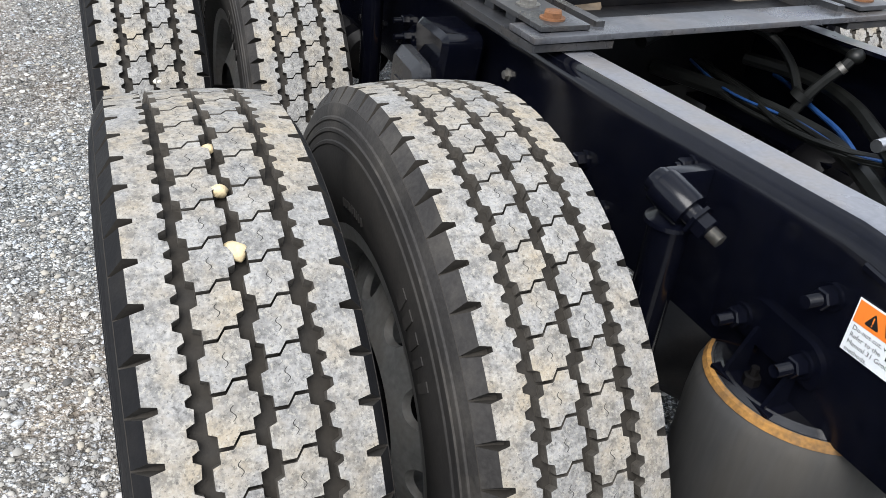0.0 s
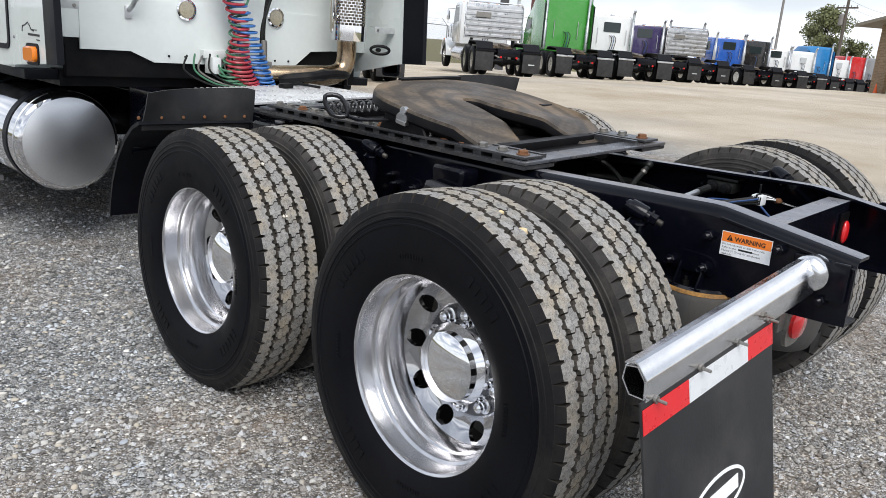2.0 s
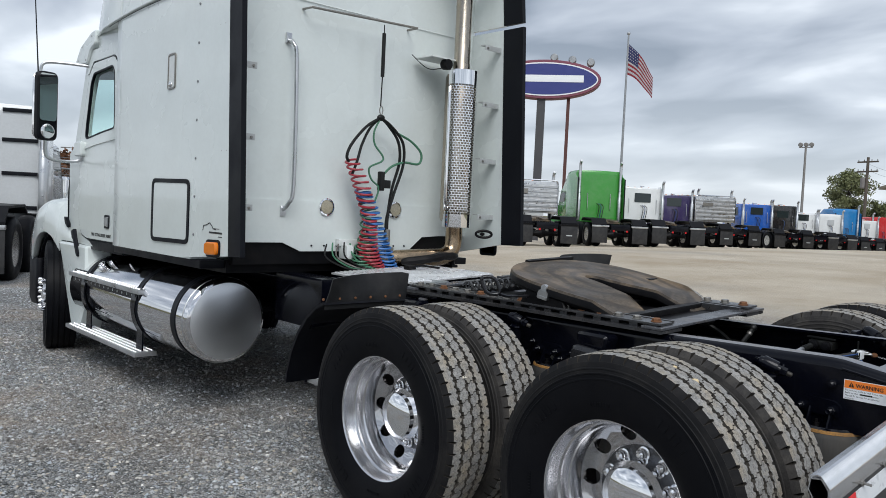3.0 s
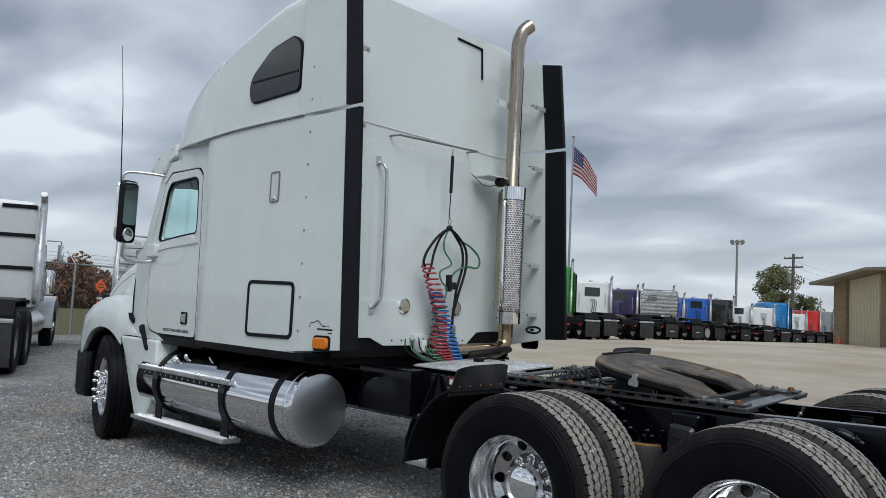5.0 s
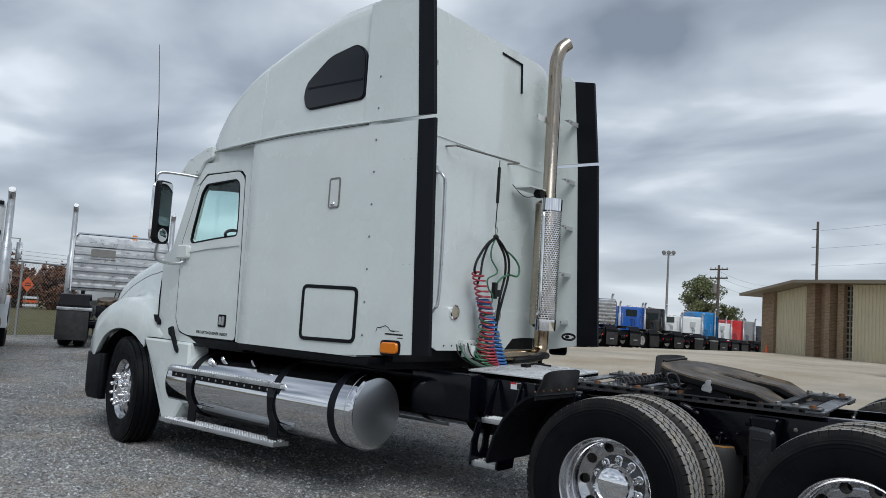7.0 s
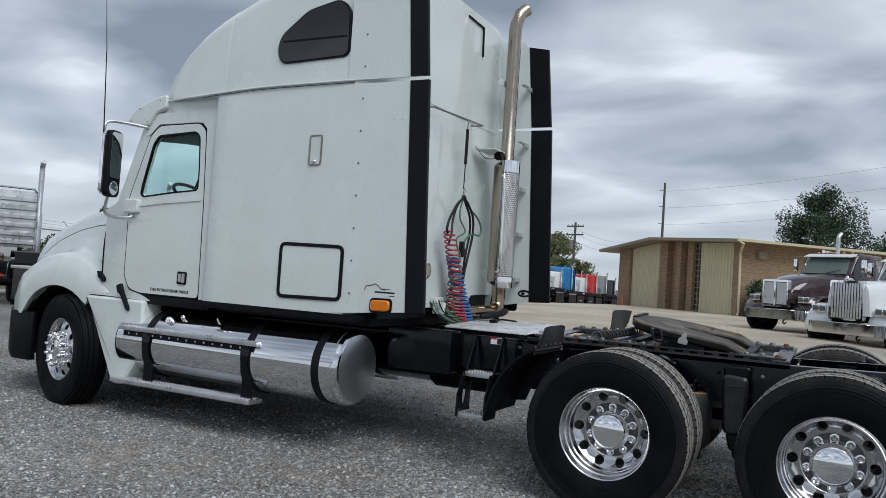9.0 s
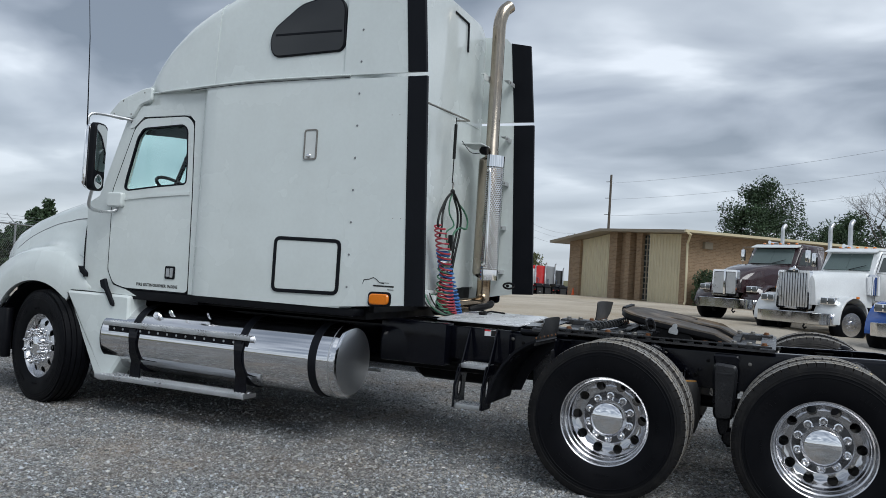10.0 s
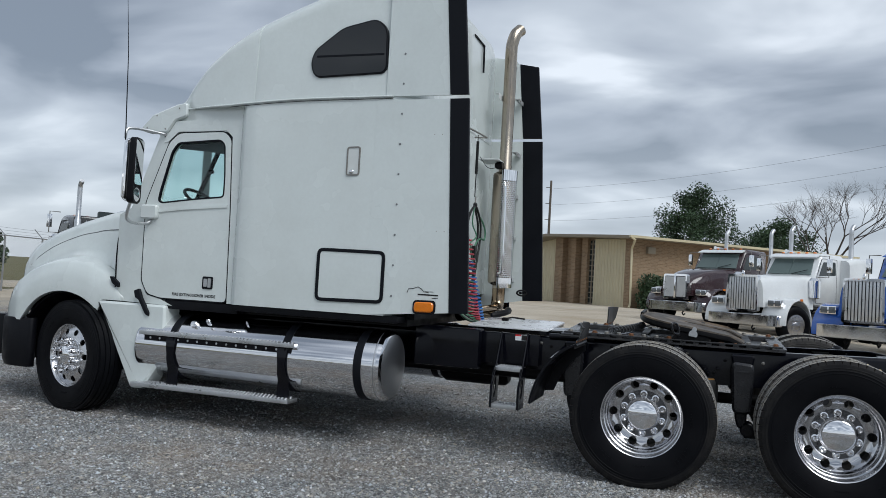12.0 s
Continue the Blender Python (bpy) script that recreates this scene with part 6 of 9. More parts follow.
def ground_material(loose=False):
    """The yard's surface; loose: the stones that lie on it, each of one tone."""
    m = bpy.data.materials.new("loose_gravel" if loose else "gravel_yard")
    m.use_nodes = True
    nt = m.node_tree
    p = nt.nodes["Principled BSDF"]
    N, L = nt.nodes.new, nt.links.new
    tc = N("ShaderNodeTexCoord")
    vec = tc.outputs["Object"]
    sep = N("ShaderNodeSeparateXYZ"); L(vec, sep.inputs[0])

    def mth(op, a, b=None, clamp=False):
        n = N("ShaderNodeMath"); n.operation = op; n.use_clamp = clamp
        for i, v in enumerate((a, b)):
            if v is None:
                continue
            if isinstance(v, (int, float)):
                n.inputs[i].default_value = v
            else:
                L(v, n.inputs[i])
        return n.outputs[0]

    def noise_tex(scale, detail=4, rough=0.55):
        n = N("ShaderNodeTexNoise")
        n.inputs["Scale"].default_value, n.inputs["Detail"].default_value, n.inputs["Roughness"].default_value = scale, detail, rough
        L(vec, n.inputs["Vector"])
        return n.outputs["Fac"]

    def ramp(src, stops):
        r = N("ShaderNodeValToRGB")
        e = r.color_ramp.elements
        e[0].position, e[0].color = stops[0][0], (*stops[0][1], 1)
        e[1].position, e[1].color = stops[-1][0], (*stops[-1][1], 1)
        for q, c in stops[1:-1]:
            k = e.new(q); k.color = (*c, 1)
        L(src, r.inputs[0])
        return r.outputs[0]

    def mix(f, a, b, mode="MIX"):
        n = N("ShaderNodeMixRGB"); n.blend_type = mode
        for i, v in enumerate((f, a, b)):
            if isinstance(v, (int, float)):
                n.inputs[i].default_value = v
            elif isinstance(v, tuple):
                n.inputs[i].default_value = (*v, 1)
            else:
                L(v, n.inputs[i])
        return n.outputs[0]

    def stones(scale, dark):
        w = N("ShaderNodeTexNoise"); w.inputs["Scale"].default_value = scale * 0.7; w.inputs["Detail"].default_value = 2
        L(vec, w.inputs["Vector"])
        warped = N("ShaderNodeMixRGB"); warped.blend_type = "LINEAR_LIGHT"; warped.inputs[0].default_value = 0.35 / scale
        L(vec, warped.inputs[1]); L(w.outputs["Color"], warped.inputs[2])
        v = N("ShaderNodeTexVoronoi"); v.inputs["Scale"].default_value = scale
        L(warped.outputs[0], v.inputs["Vector"])
        sp = N("ShaderNodeSeparateColor"); L(v.outputs["Color"], sp.inputs[0])
        col = ramp(sp.outputs[0], [(0.0, (0.12, 0.117, 0.112)), (0.22, (0.27, 0.262, 0.25)), (0.4, (0.40, 0.365, 0.31)), (0.55, (0.42, 0.42, 0.42)), (0.72, (0.56, 0.535, 0.48)), (0.86, (0.45, 0.48, 0.53)), (1.0, (0.86, 0.84, 0.80))])
        # cell rims go dark: shade in the gaps between stones, put into the colour
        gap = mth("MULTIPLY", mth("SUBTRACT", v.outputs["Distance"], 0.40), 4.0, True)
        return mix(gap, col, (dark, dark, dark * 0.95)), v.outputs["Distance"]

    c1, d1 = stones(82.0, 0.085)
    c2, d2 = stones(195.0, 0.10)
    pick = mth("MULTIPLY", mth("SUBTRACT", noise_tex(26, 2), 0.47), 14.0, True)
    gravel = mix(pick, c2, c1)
    if loose:
        island = N("ShaderNodeNewGeometry").outputs["Random Per Island"]
        gravel = ramp(island, [(0.0, (0.12, 0.119, 0.118)), (0.28, (0.225, 0.22, 0.215)), (0.48, (0.33, 0.318, 0.295)), (0.62, (0.40, 0.405, 0.41)), (0.80, (0.50, 0.49, 0.465)), (0.92, (0.56, 0.58, 0.61)), (1.0, (0.74, 0.73, 0.71))])
    # brown dirt worn through in patches, paler and darker drifts
    drift = noise_tex(0.55, 5, 0.6)
    gravel = mix(mth("MULTIPLY", mth("SUBTRACT", noise_tex(0.8, 6, 0.68), 0.46), 4.5, True), gravel, mix(0.5, gravel, (0.235, 0.165, 0.105)))
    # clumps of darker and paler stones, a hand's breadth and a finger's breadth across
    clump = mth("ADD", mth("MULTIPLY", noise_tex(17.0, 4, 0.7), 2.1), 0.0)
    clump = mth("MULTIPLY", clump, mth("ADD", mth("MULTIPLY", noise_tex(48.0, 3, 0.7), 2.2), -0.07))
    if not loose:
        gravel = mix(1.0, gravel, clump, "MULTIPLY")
    # mottles a foot or two across, and long pale and dark drifts
    mottle = mth("ADD", mth("MULTIPLY", noise_tex(3.2, 6, 0.72), 1.9), 0.05)
    gravel = mix(0.55, gravel, mottle, "MULTIPLY")
    gravel = mix(mth("MULTIPLY", mth("SUBTRACT", noise_tex(2.1, 5, 0.7), 0.56), 5.0, True), gravel, mix(0.4, gravel, (0.23, 0.15, 0.09)))
    bright = mth("ADD", mth("MULTIPLY", drift, 1.5), 0.42 if loose else 0.30)
    gravel = mix(1.0, mix(1.0, gravel, bright, "MULTIPLY"), (0.93, 0.965, 1.0), "MULTIPLY")
    # packed pale lot beyond
    sand = ramp(noise_tex(0.28, 9, 0.68), [(0.3, (0.44, 0.34, 0.225)), (0.42, (0.52, 0.435, 0.32)), (0.55, (0.62, 0.54, 0.42)), (0.7, (0.72, 0.65, 0.54))])
    sand = mix(mth("MULTIPLY", mth("SUBTRACT", noise_tex(60, 3), 0.3), 1.5, True), mix(0.3, sand, c2), sand)
    sand = mix(mth("MULTIPLY", mth("SUBTRACT", noise_tex(0.12, 4), 0.5), 3.0, True), sand, (0.42, 0.40, 0.365))
    edge = mth("ADD", mth("SUBTRACT", sep.outputs["X"], mth("MULTIPLY", sep.outputs["Y"], 0.12)), mth("MULTIPLY", noise_tex(0.22, 5), 9.0))
    lot = mth("MULTIPLY", mth("SUBTRACT", edge, 9.3), 0.35, True)
    near_left = mth("MULTIPLY", mth("SUBTRACT", mth("MULTIPLY", sep.outputs["X"], 1.0), 3.6), 0.35, True)
    col = mix(mth("MULTIPLY", lot, near_left), gravel, sand)
    # grass beyond the fence
    grass = ramp(noise_tex(1.6, 8, 0.7), [(0.3, (0.07, 0.075, 0.03)), (0.5, (0.13, 0.12, 0.055)), (0.7, (0.20, 0.17, 0.09))])
    beyond = mth("MULTIPLY", mth("SUBTRACT", mth("SUBTRACT", sep.outputs["Y"], mth("MULTIPLY", sep.outputs["X"], 0.376)), 20.9), 3.0, True)
    beyond = mth("MULTIPLY", beyond, mth("LESS_THAN", sep.outputs["X"], 19.0))
    far = mth("MAXIMUM", mth("MULTIPLY", mth("SUBTRACT", sep.outputs["Y"], 40.0), 0.5, True), mth("MULTIPLY", mth("SUBTRACT", sep.outputs["X"], 85.0), 0.2, True))
    col = mix(mth("MAXIMUM", beyond, far), col, grass)
    L(col, p.inputs["Base Color"])
    p.inputs["Roughness"].default_value = 0.92
    p.inputs["Specular IOR Level"].default_value = 0.25
    bn = N("ShaderNodeBump"); bn.inputs["Distance"].default_value, bn.inputs["Strength"].default_value = 0.014, 0.8
    bn.invert = True
    h = mth("ADD", mth("MULTIPLY", d1, 1.0), mth("MULTIPLY", d2, 0.45))
    L(h, bn.inputs["Height"]); L(bn.outputs[0], p.inputs["Normal"])
    return m


def axis_steps():
    near = [-30 + 2.0 * i for i in range(0, 66)]
    return [-900, -500, -250, -120, -60] + near + [130, 200, 350, 600, 900]


xs_, yy_ = axis_steps(), axis_steps()
vs = [(x, y, ground_z(x, y)) for y in yy_ for x in xs_]
nx = len(xs_)
fs = [(j * nx + i, j * nx + i + 1, (j + 1) * nx + i + 1, (j + 1) * nx + i) for j in range(len(yy_) - 1) for i in range(nx - 1)]
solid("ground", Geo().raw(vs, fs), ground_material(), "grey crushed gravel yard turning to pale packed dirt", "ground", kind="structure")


def loose_stones(count, x0, x1, y0, y1, seed, smin, smax):
    """Loose stones on the gravel, many small lumps in one mesh."""
    rng = np.random.default_rng(seed)
    t = (1 + 5 ** 0.5) / 2
    base = np.array([(-1, t, 0), (1, t, 0), (-1, -t, 0), (1, -t, 0), (0, -1, t), (0, 1, t), (0, -1, -t), (0, 1, -t), (t, 0, -1), (t, 0, 1), (-t, 0, -1), (-t, 0, 1)]) / 1.9
    tri = np.array([(0, 11, 5), (0, 5, 1), (0, 1, 7), (0, 7, 10), (0, 10, 11), (1, 5, 9), (5, 11, 4), (11, 10, 2), (10, 7, 6), (7, 1, 8), (3, 9, 4), (3, 4, 2), (3, 2, 6), (3, 6, 8), (3, 8, 9), (4, 9, 5), (2, 4, 11), (6, 2, 10), (8, 6, 7), (9, 8, 1)])
    size = smin + (smax - smin) * rng.random(count) ** 2.6
    pos = np.stack([x0 + (x1 - x0) * rng.random(count), y0 + (y1 - y0) * rng.random(count)], 1)
    v = base[None] * (1 + 0.25 * (rng.random((count, 12, 3)) - 0.5))
    v = v * (size[:, None, None] * np.stack([0.8 + 0.6 * rng.random(count), 0.7 + 0.3 * rng.random(count), 0.45 + 0.25 * rng.random(count)], 1)[:, None, :])
    a = rng.random(count) * 2 * np.pi
    ca, sa = np.cos(a)[:, None], np.sin(a)[:, None]
    x, y = v[..., 0] * ca - v[..., 1] * sa, v[..., 0] * sa + v[..., 1] * ca
    v = np.stack([x + pos[:, 0:1], y + pos[:, 1:2], v[..., 2] + size[:, None] * 0.18 + 0.055 * np.clip(pos[:, 0:1], 0, 2)], -1)
    f = (tri[None] + 12 * np.arange(count)[:, None, None]).reshape(-1, 3)
    me = bpy.data.meshes.new("loose_gravel")
    me.from_pydata(v.reshape(-1, 3).tolist(), [], f.tolist())
    me.materials.append(M_LOOSE)
    me.shade_smooth()
    me.set_sharp_from_angle(angle=radians(50))
    return tagged(new("loose_gravel", me), "loose grey and tan crushed stones on the yard", "gravel", kind="stuff")


def loose_material():
    m = mk("loose_stone", (0.3, 0.3, 0.3), 0.9, var=0.2, scale=40, fine=250, bump=0.0008)
    nt = m.node_tree
    N, L = nt.nodes.new, nt.links.new
    geo = N("ShaderNodeNewGeometry")
    r = N("ShaderNodeValToRGB")
    e = r.color_ramp.elements
    e[0].position, e[0].color = 0.0, (0.09, 0.088, 0.085, 1)
    e[1].position, e[1].color = 1.0, (0.78, 0.76, 0.72, 1)
    for q, c in ((0.25, (0.28, 0.27, 0.255)), (0.5, (0.38, 0.365, 0.33)), (0.68, (0.46, 0.41, 0.33)), (0.8, (0.38, 0.41, 0.45)), (0.92, (0.50, 0.48, 0.44))):
        k = e.new(q); k.color = (*c, 1)
    L(geo.outputs["Random Per Island"], r.inputs[0])
    L(r.outputs[0], nt.nodes["Principled BSDF"].inputs["Base Color"])
    return m


M_LOOSE = loose_material()
loose_stones(15000, -3.4, 1.6, -1.6, 3.2, 3, 0.004, 0.015)
loose_stones(14000, -6.2, -1.0, 0.5, 7.6, 4, 0.005, 0.015)

# loose stones round the tractor, thinning out with distance
nrg = np.random.default_rng(19)
COUNT = 130000
sx = nrg.uniform(-8.0, 3.0, COUNT)
sy = -1.8 + 14.0 * nrg.random(COUNT) ** 1.35
keep = nrg.random(COUNT) < np.clip((3.0 - sx) / 3.0, 0, 1) * np.clip((12.2 - sy) / 4.0, 0, 1) * np.clip((sx + 8.0) / 0.8, 0, 1)
sx, sy = sx[keep], sy[keep]
n = len(sx)
size = 0.005 + 0.012 * nrg.random(n) ** 2.2
turn = nrg.uniform(0, 2 * math.pi, n)
shape = np.array([(1, 0, 0), (0, 1, 0), (-1, 0, 0), (0, -1, 0), (0.1, 0.1, 0.75), (0, 0, -0.5)])
verts = shape[None, :, :] * nrg.uniform(0.65, 1.25, (n, 6, 3)) + nrg.uniform(-0.22, 0.22, (n, 6, 3))
verts *= size[:, None, None]
ca, sa = np.cos(turn)[:, None], np.sin(turn)[:, None]
px = verts[:, :, 0] * ca - verts[:, :, 1] * sa + sx[:, None]
py = verts[:, :, 0] * sa + verts[:, :, 1] * ca + sy[:, None]
pz = verts[:, :, 2] + (size * 0.22 + 0.055 * np.clip(sx, 0, 2))[:, None]
tri_faces = np.array([(0, 1, 4), (1, 2, 4), (2, 3, 4), (3, 0, 4), (1, 0, 5), (2, 1, 5), (3, 2, 5), (0, 3, 5)])
faces_all = (tri_faces[None, :, :] + (np.arange(n) * 6)[:, None, None]).reshape(-1, 3)
me = bpy.data.meshes.new("loose_gravel")
me.from_pydata(np.stack((px, py, pz), -1).reshape(-1, 3).tolist(), [], faces_all.tolist())
me.materials.append(ground_material(True))
tagged(new("loose_gravel", me), "loose grey crushed stones lying on the yard", "gravel", kind="stuff")

# ---- small things on the white tractor ----
SIDE = Matrix(((0, 0, -1, 0), (-1, 0, 0, 0), (0, 1, 0, 0), (0, 0, 0, 1)))     # writing on faces that look to the driver's side


def warning_label():
    """Orange and white label on the rail, tipped a little."""
    m = Matrix.Translation((CX - 0.4295, -0.482, 0.8795)) @ SIDE @ Matrix.Rotation(radians(0.6), 4, "Z")
    w, h = 0.152, 0.0715
    lab = part("warning_label", Geo().box(0, w, 0, h, 0, 0.0010), M_STICKER_W, truck, "orange and white warning label")
    lab.matrix_basis = m
    part("orange_band", Geo().box(0.002, w - 0.002, h - 0.031, h - 0.002, 0.0010, 0.0014), M_STICKER_O, lab)
    tri = Geo().prism(rounded([(0.016, h - 0.026), (0.036, h - 0.026), (0.026, h - 0.007)], 0.003, 2), "z", 0.0014, 0.0017)
    part("hazard_triangle", tri, M_INK, lab)
    part("mark", Geo().box(0.0252, 0.0268, h - 0.0205, h - 0.0125, 0.0017, 0.0019).box(0.0252, 0.0268, h - 0.0240, h - 0.0222, 0.0017, 0.0019), M_STICKER_O, lab)
    letters("WARNING", 0.0190, pose(0.041, h - 0.0248, 0.0014), M_INK, lab, "lettering", "", 0.0004, 1.0, 0.0004)
    for k, t in enumerate(("Do not cut, weld or drill frame rails.", "Refer to the                  Service", "Manual 31 Group for attachment", "methods.")):
        letters(t, 0.0088, pose(0.005, h - 0.0405 - k * 0.0098, 0.0010), M_INK, lab, "lettering", "", 0.0002, 1.0)
    part("bar", Geo().box(0.0555, 0.098, h - 0.0502, h - 0.0450, 0.0010, 0.0013), M_INK, lab)


warning_label()
lab = part("step_label", Geo().box(CX - 0.5005, CX - 0.4995, 2.30, 2.41, 0.925, 0.975), M_STICKER_W, truck, "small red, white and black label")
part("red_band", Geo().box(CX - 0.5012, CX - 0.5004, 2.36, 2.41, 0.962, 0.975), M_REDTAPE, lab)
part("black_band", Geo().box(CX - 0.5012, CX - 0.5004, 2.302, 2.355, 0.927, 0.972), M_INK, lab)

# mud flap on its sloping bright bar
BAR = Matrix.Translation((CX - 0.475, -0.752, 0.945)) @ Matrix.Rotation(radians(-6.7), 4, "Y")
HANG = Matrix(((1, 0, -0.05, CX - 0.479), (0, 1, 0.18, -0.738), (0.1167, 0, 1, 0.945), (0, 0, 0, 1)))
M_BAR = mk("bright_bar", (0.84, 0.84, 0.85), 0.17, 1.0, var=0.04, scale=9, fine=140, rvar=0.05, dirt=((0.5, 0.49, 0.47), 0.2, 14))
sec = [(0.022, -0.008), (0.0, 0.0), (-0.008, -0.002), (-0.030, -0.030), (-0.032, -0.036), (-0.032, -0.092), (-0.029, -0.092), (-0.029, -0.037), (-0.027, -0.031), (-0.007, -0.006), (0.0, -0.004), (0.022, -0.011)]
g = Geo().prism(sec, "x", -0.845, -0.02)
bar = part("flap_bar", g.move(BAR), M_BAR, truck, "bright stainless mud flap bar", 25)
cap = Geo().lathe([(0.001, -0.020), (0.022, -0.020), (0.034, -0.015), (0.041, -0.004), (0.049, 0.0), (0.049, 0.012), (0.043, 0.02), (0.043, 0.045)], "x", (-0.012, -0.012, -0.042), 40)
part("bar_mount", cap.move(BAR), M_BAR, bar, "round bright mounting cap")
hexa = [(-0.029, -0.037), (-0.009, -0.008), (0.020, -0.014), (0.026, -0.046), (0.008, -0.078), (-0.029, -0.078)]
part("bar_back", Geo().frame_of(hexa, shrink(hexa, 0.003), "x", -0.845, -0.05).move(BAR), M_BAR, bar)
part("mount_plate", Geo().box(CX - 0.43, CX - 0.445, -0.85, -0.70, 0.83, 0.94, 0.006), M_BLACK, bar)
M_FLAP = mk("mud_flap_rubber", (0.012, 0.0125, 0.014), 0.5, var=0.15, scale=4, fine=120, bump=0.0005, dirt=((0.09, 0.085, 0.08), 0.25, 5))
flap = part("mud_flap", Geo().box(-0.845, -0.262, -0.031, -0.025, -0.70, -0.08, 0.002).move(HANG), M_FLAP, bar, "dark rubber mud flap")
# reflecting tape: red, white, red
for x0, x1, m in ((-0.843, -0.665, M_REDTAPE), (-0.664, -0.395, M_WHITETAPE), (-0.394, -0.264, M_REDTAPE)):
    part("reflector_tape", Geo().box(x0, x1, -0.0330, -0.0316, -0.146, -0.0935).move(HANG), m, flap)
for x, z in ((-0.81, -0.086), (-0.63, -0.083), (-0.46, -0.080), (-0.30, -0.076), (-0.335, -0.052)):
    b = Geo().lathe([(0.009, -0.0325), (0.009, -0.039), (0.004, -0.0395), (0.004, -0.059), (0.003, -0.060)], "y", (x, 0, z), 8)
    part("bolt", b.move(BAR), M_STEEL, bar)
oval = [(-0.545 + 0.125 * math.cos(2 * math.pi * i / 40), -0.415 + 0.055 * math.sin(2 * math.pi * i / 40)) for i in range(40)]
part("emblem", Geo().frame_of(oval, shrink(oval, 0.008), "y", -0.033, -0.0312).box(-0.635, -0.455, -0.033, -0.0312, -0.432, -0.398).move(HANG), M_STICKER_W, flap, "white oval emblem")

# tail lamps under and between the rails
br = part("lamp_bracket", Geo().box(CX - 0.34, CX - 0.10, -0.66, -0.645, 0.66, 0.77, 0.004).prism(rounded([(CX - 0.305, 0.60), (CX - 0.175, 0.60), (CX - 0.165, 0.72), (CX - 0.285, 0.745)], 0.05), "y", -0.672, -0.660), M_STEEL, truck, "bare metal tail lamp bracket")
part("red_lamp", Geo().lathe([(0.050, -0.672), (0.050, -0.682), (0.041, -0.69), (0.001, -0.694)], "y", (CX - 0.236, 0, 0.672), 24), M_RED, br, "round red tail lamp")
rl = part("red_reflector", Geo().ball((CX + 0.306, -0.588, 0.850), 0.026, 0.012, 0.042, 16), M_RED, truck, "oval red reflector")
part("reflector_back", Geo().box(CX + 0.26, CX + 0.335, -0.584, -0.577, 0.80, 0.92, 0.003), M_BLACK_DULL, rl)

# valves, wiring and hoses between the rails
rv = part("relay_valve", Geo().box(CX + 0.33, CX + 0.405, -0.145, -0.035, 0.895, 0.935, 0.008).box(CX + 0.35, CX + 0.418, -0.15, -0.02, 0.940, 0.950, 0.002), M_BLACK_HOSE, truck, "dark valve block bolted inside the rail")
for y in (-0.12, -0.065):
    part("port", Geo().lathe([(0.021, 0.0), (0.021, -0.020), (0.015, -0.022), (0.015, -0.034), (0.009, -0.035)], "x", (CX + 0.335, y, 0.915), 12), M_BLACK_DULL, rv)
part("pipe_sleeve", Geo().tube([(CX + 0.08, -0.068, 0.898), (CX + 0.24, -0.050, 0.902)], 0.0125, 10), M_ALU_SATIN, truck, "bright metal pipe sleeve")
part("cable_tie", Geo().tube([(CX + 0.236, -0.050, 0.902), (CX + 0.244, -0.050, 0.902)], 0.0165, 10), M_BLACK_HOSE, truck)
part("air_hose", Geo().tube(spline([(CX + 0.23, -0.051, 0.902), (CX + 0.28, -0.052, 0.906), (CX + 0.315, -0.062, 0.914)]), 0.0145, 8), M_BLACK_HOSE, truck)
wc = part("wire_connector", Geo().box(CX + 0.268, CX + 0.308, -0.292, -0.250, 0.888, 0.925, 0.003), M_STICKER_W, truck, "white plastic wire connector")
for k in range(5):
    part("pin_slot", Geo().box(CX + 0.2665, CX + 0.2685, -0.288 + k * 0.008, -0.284 + k * 0.008, 0.893, 0.920), M_BLACK_HOSE, wc)
part("cable_tie", Geo().box(CX + 0.262, CX + 0.312, -0.274, -0.268, 0.884, 0.929, 0.002).box(CX + 0.285, CX + 0.291, -0.274, -0.268, 0.925, 0.965, 0.001), M_BLACK_HOSE, wc)
rng = random.Random(11)
for k in range(9):
    dz, dy = 0.006 * (k % 3), 0.010 * (k // 3)
    pts = [(CX + 0.268, -0.286 + k * 0.004, 0.895 + dz * 1.5), (CX + 0.23, -0.245 + dy, 0.893 + dz), (CX + 0.15, -0.15 + dy + rng.uniform(-0.01, 0.01), 0.872 + dz), (CX + 0.10, -0.02 + dy, 0.845 + dz),
           (CX + 0.14 + rng.uniform(-0.03, 0.03), 0.18, 0.825 + dz), (CX + 0.20 + rng.uniform(-0.05, 0.05), 0.42, 0.815 + dz), (CX + 0.28 + rng.uniform(-0.06, 0.06), 0.75, 0.82 + dz)]
    part("wire", Geo().tube(spline(pts), 0.0035 if k < 4 else 0.006, 6), M_BLUE_WIRE if k == 2 else M_BLACK_HOSE, truck)
for k in range(6):
    pts = [(CX + 0.306, -0.286 + 0.006 * k, 0.905), (CX + 0.335, -0.30 + 0.005 * k, 0.902 + 0.004 * k), (CX + 0.365, -0.33, 0.895), (CX + 0.385, -0.40, 0.88), (CX + 0.39, -0.50, 0.85)]
    part("wire", Geo().tube(spline(pts), 0.003, 5), M_STICKER_W if k in (1, 3) else M_BLACK_HOSE, truck)
part("wire_boot", Geo().ball((CX + 0.362, -0.315, 0.900), 0.014, 0.016, 0.012, 10), M_RUST, truck)
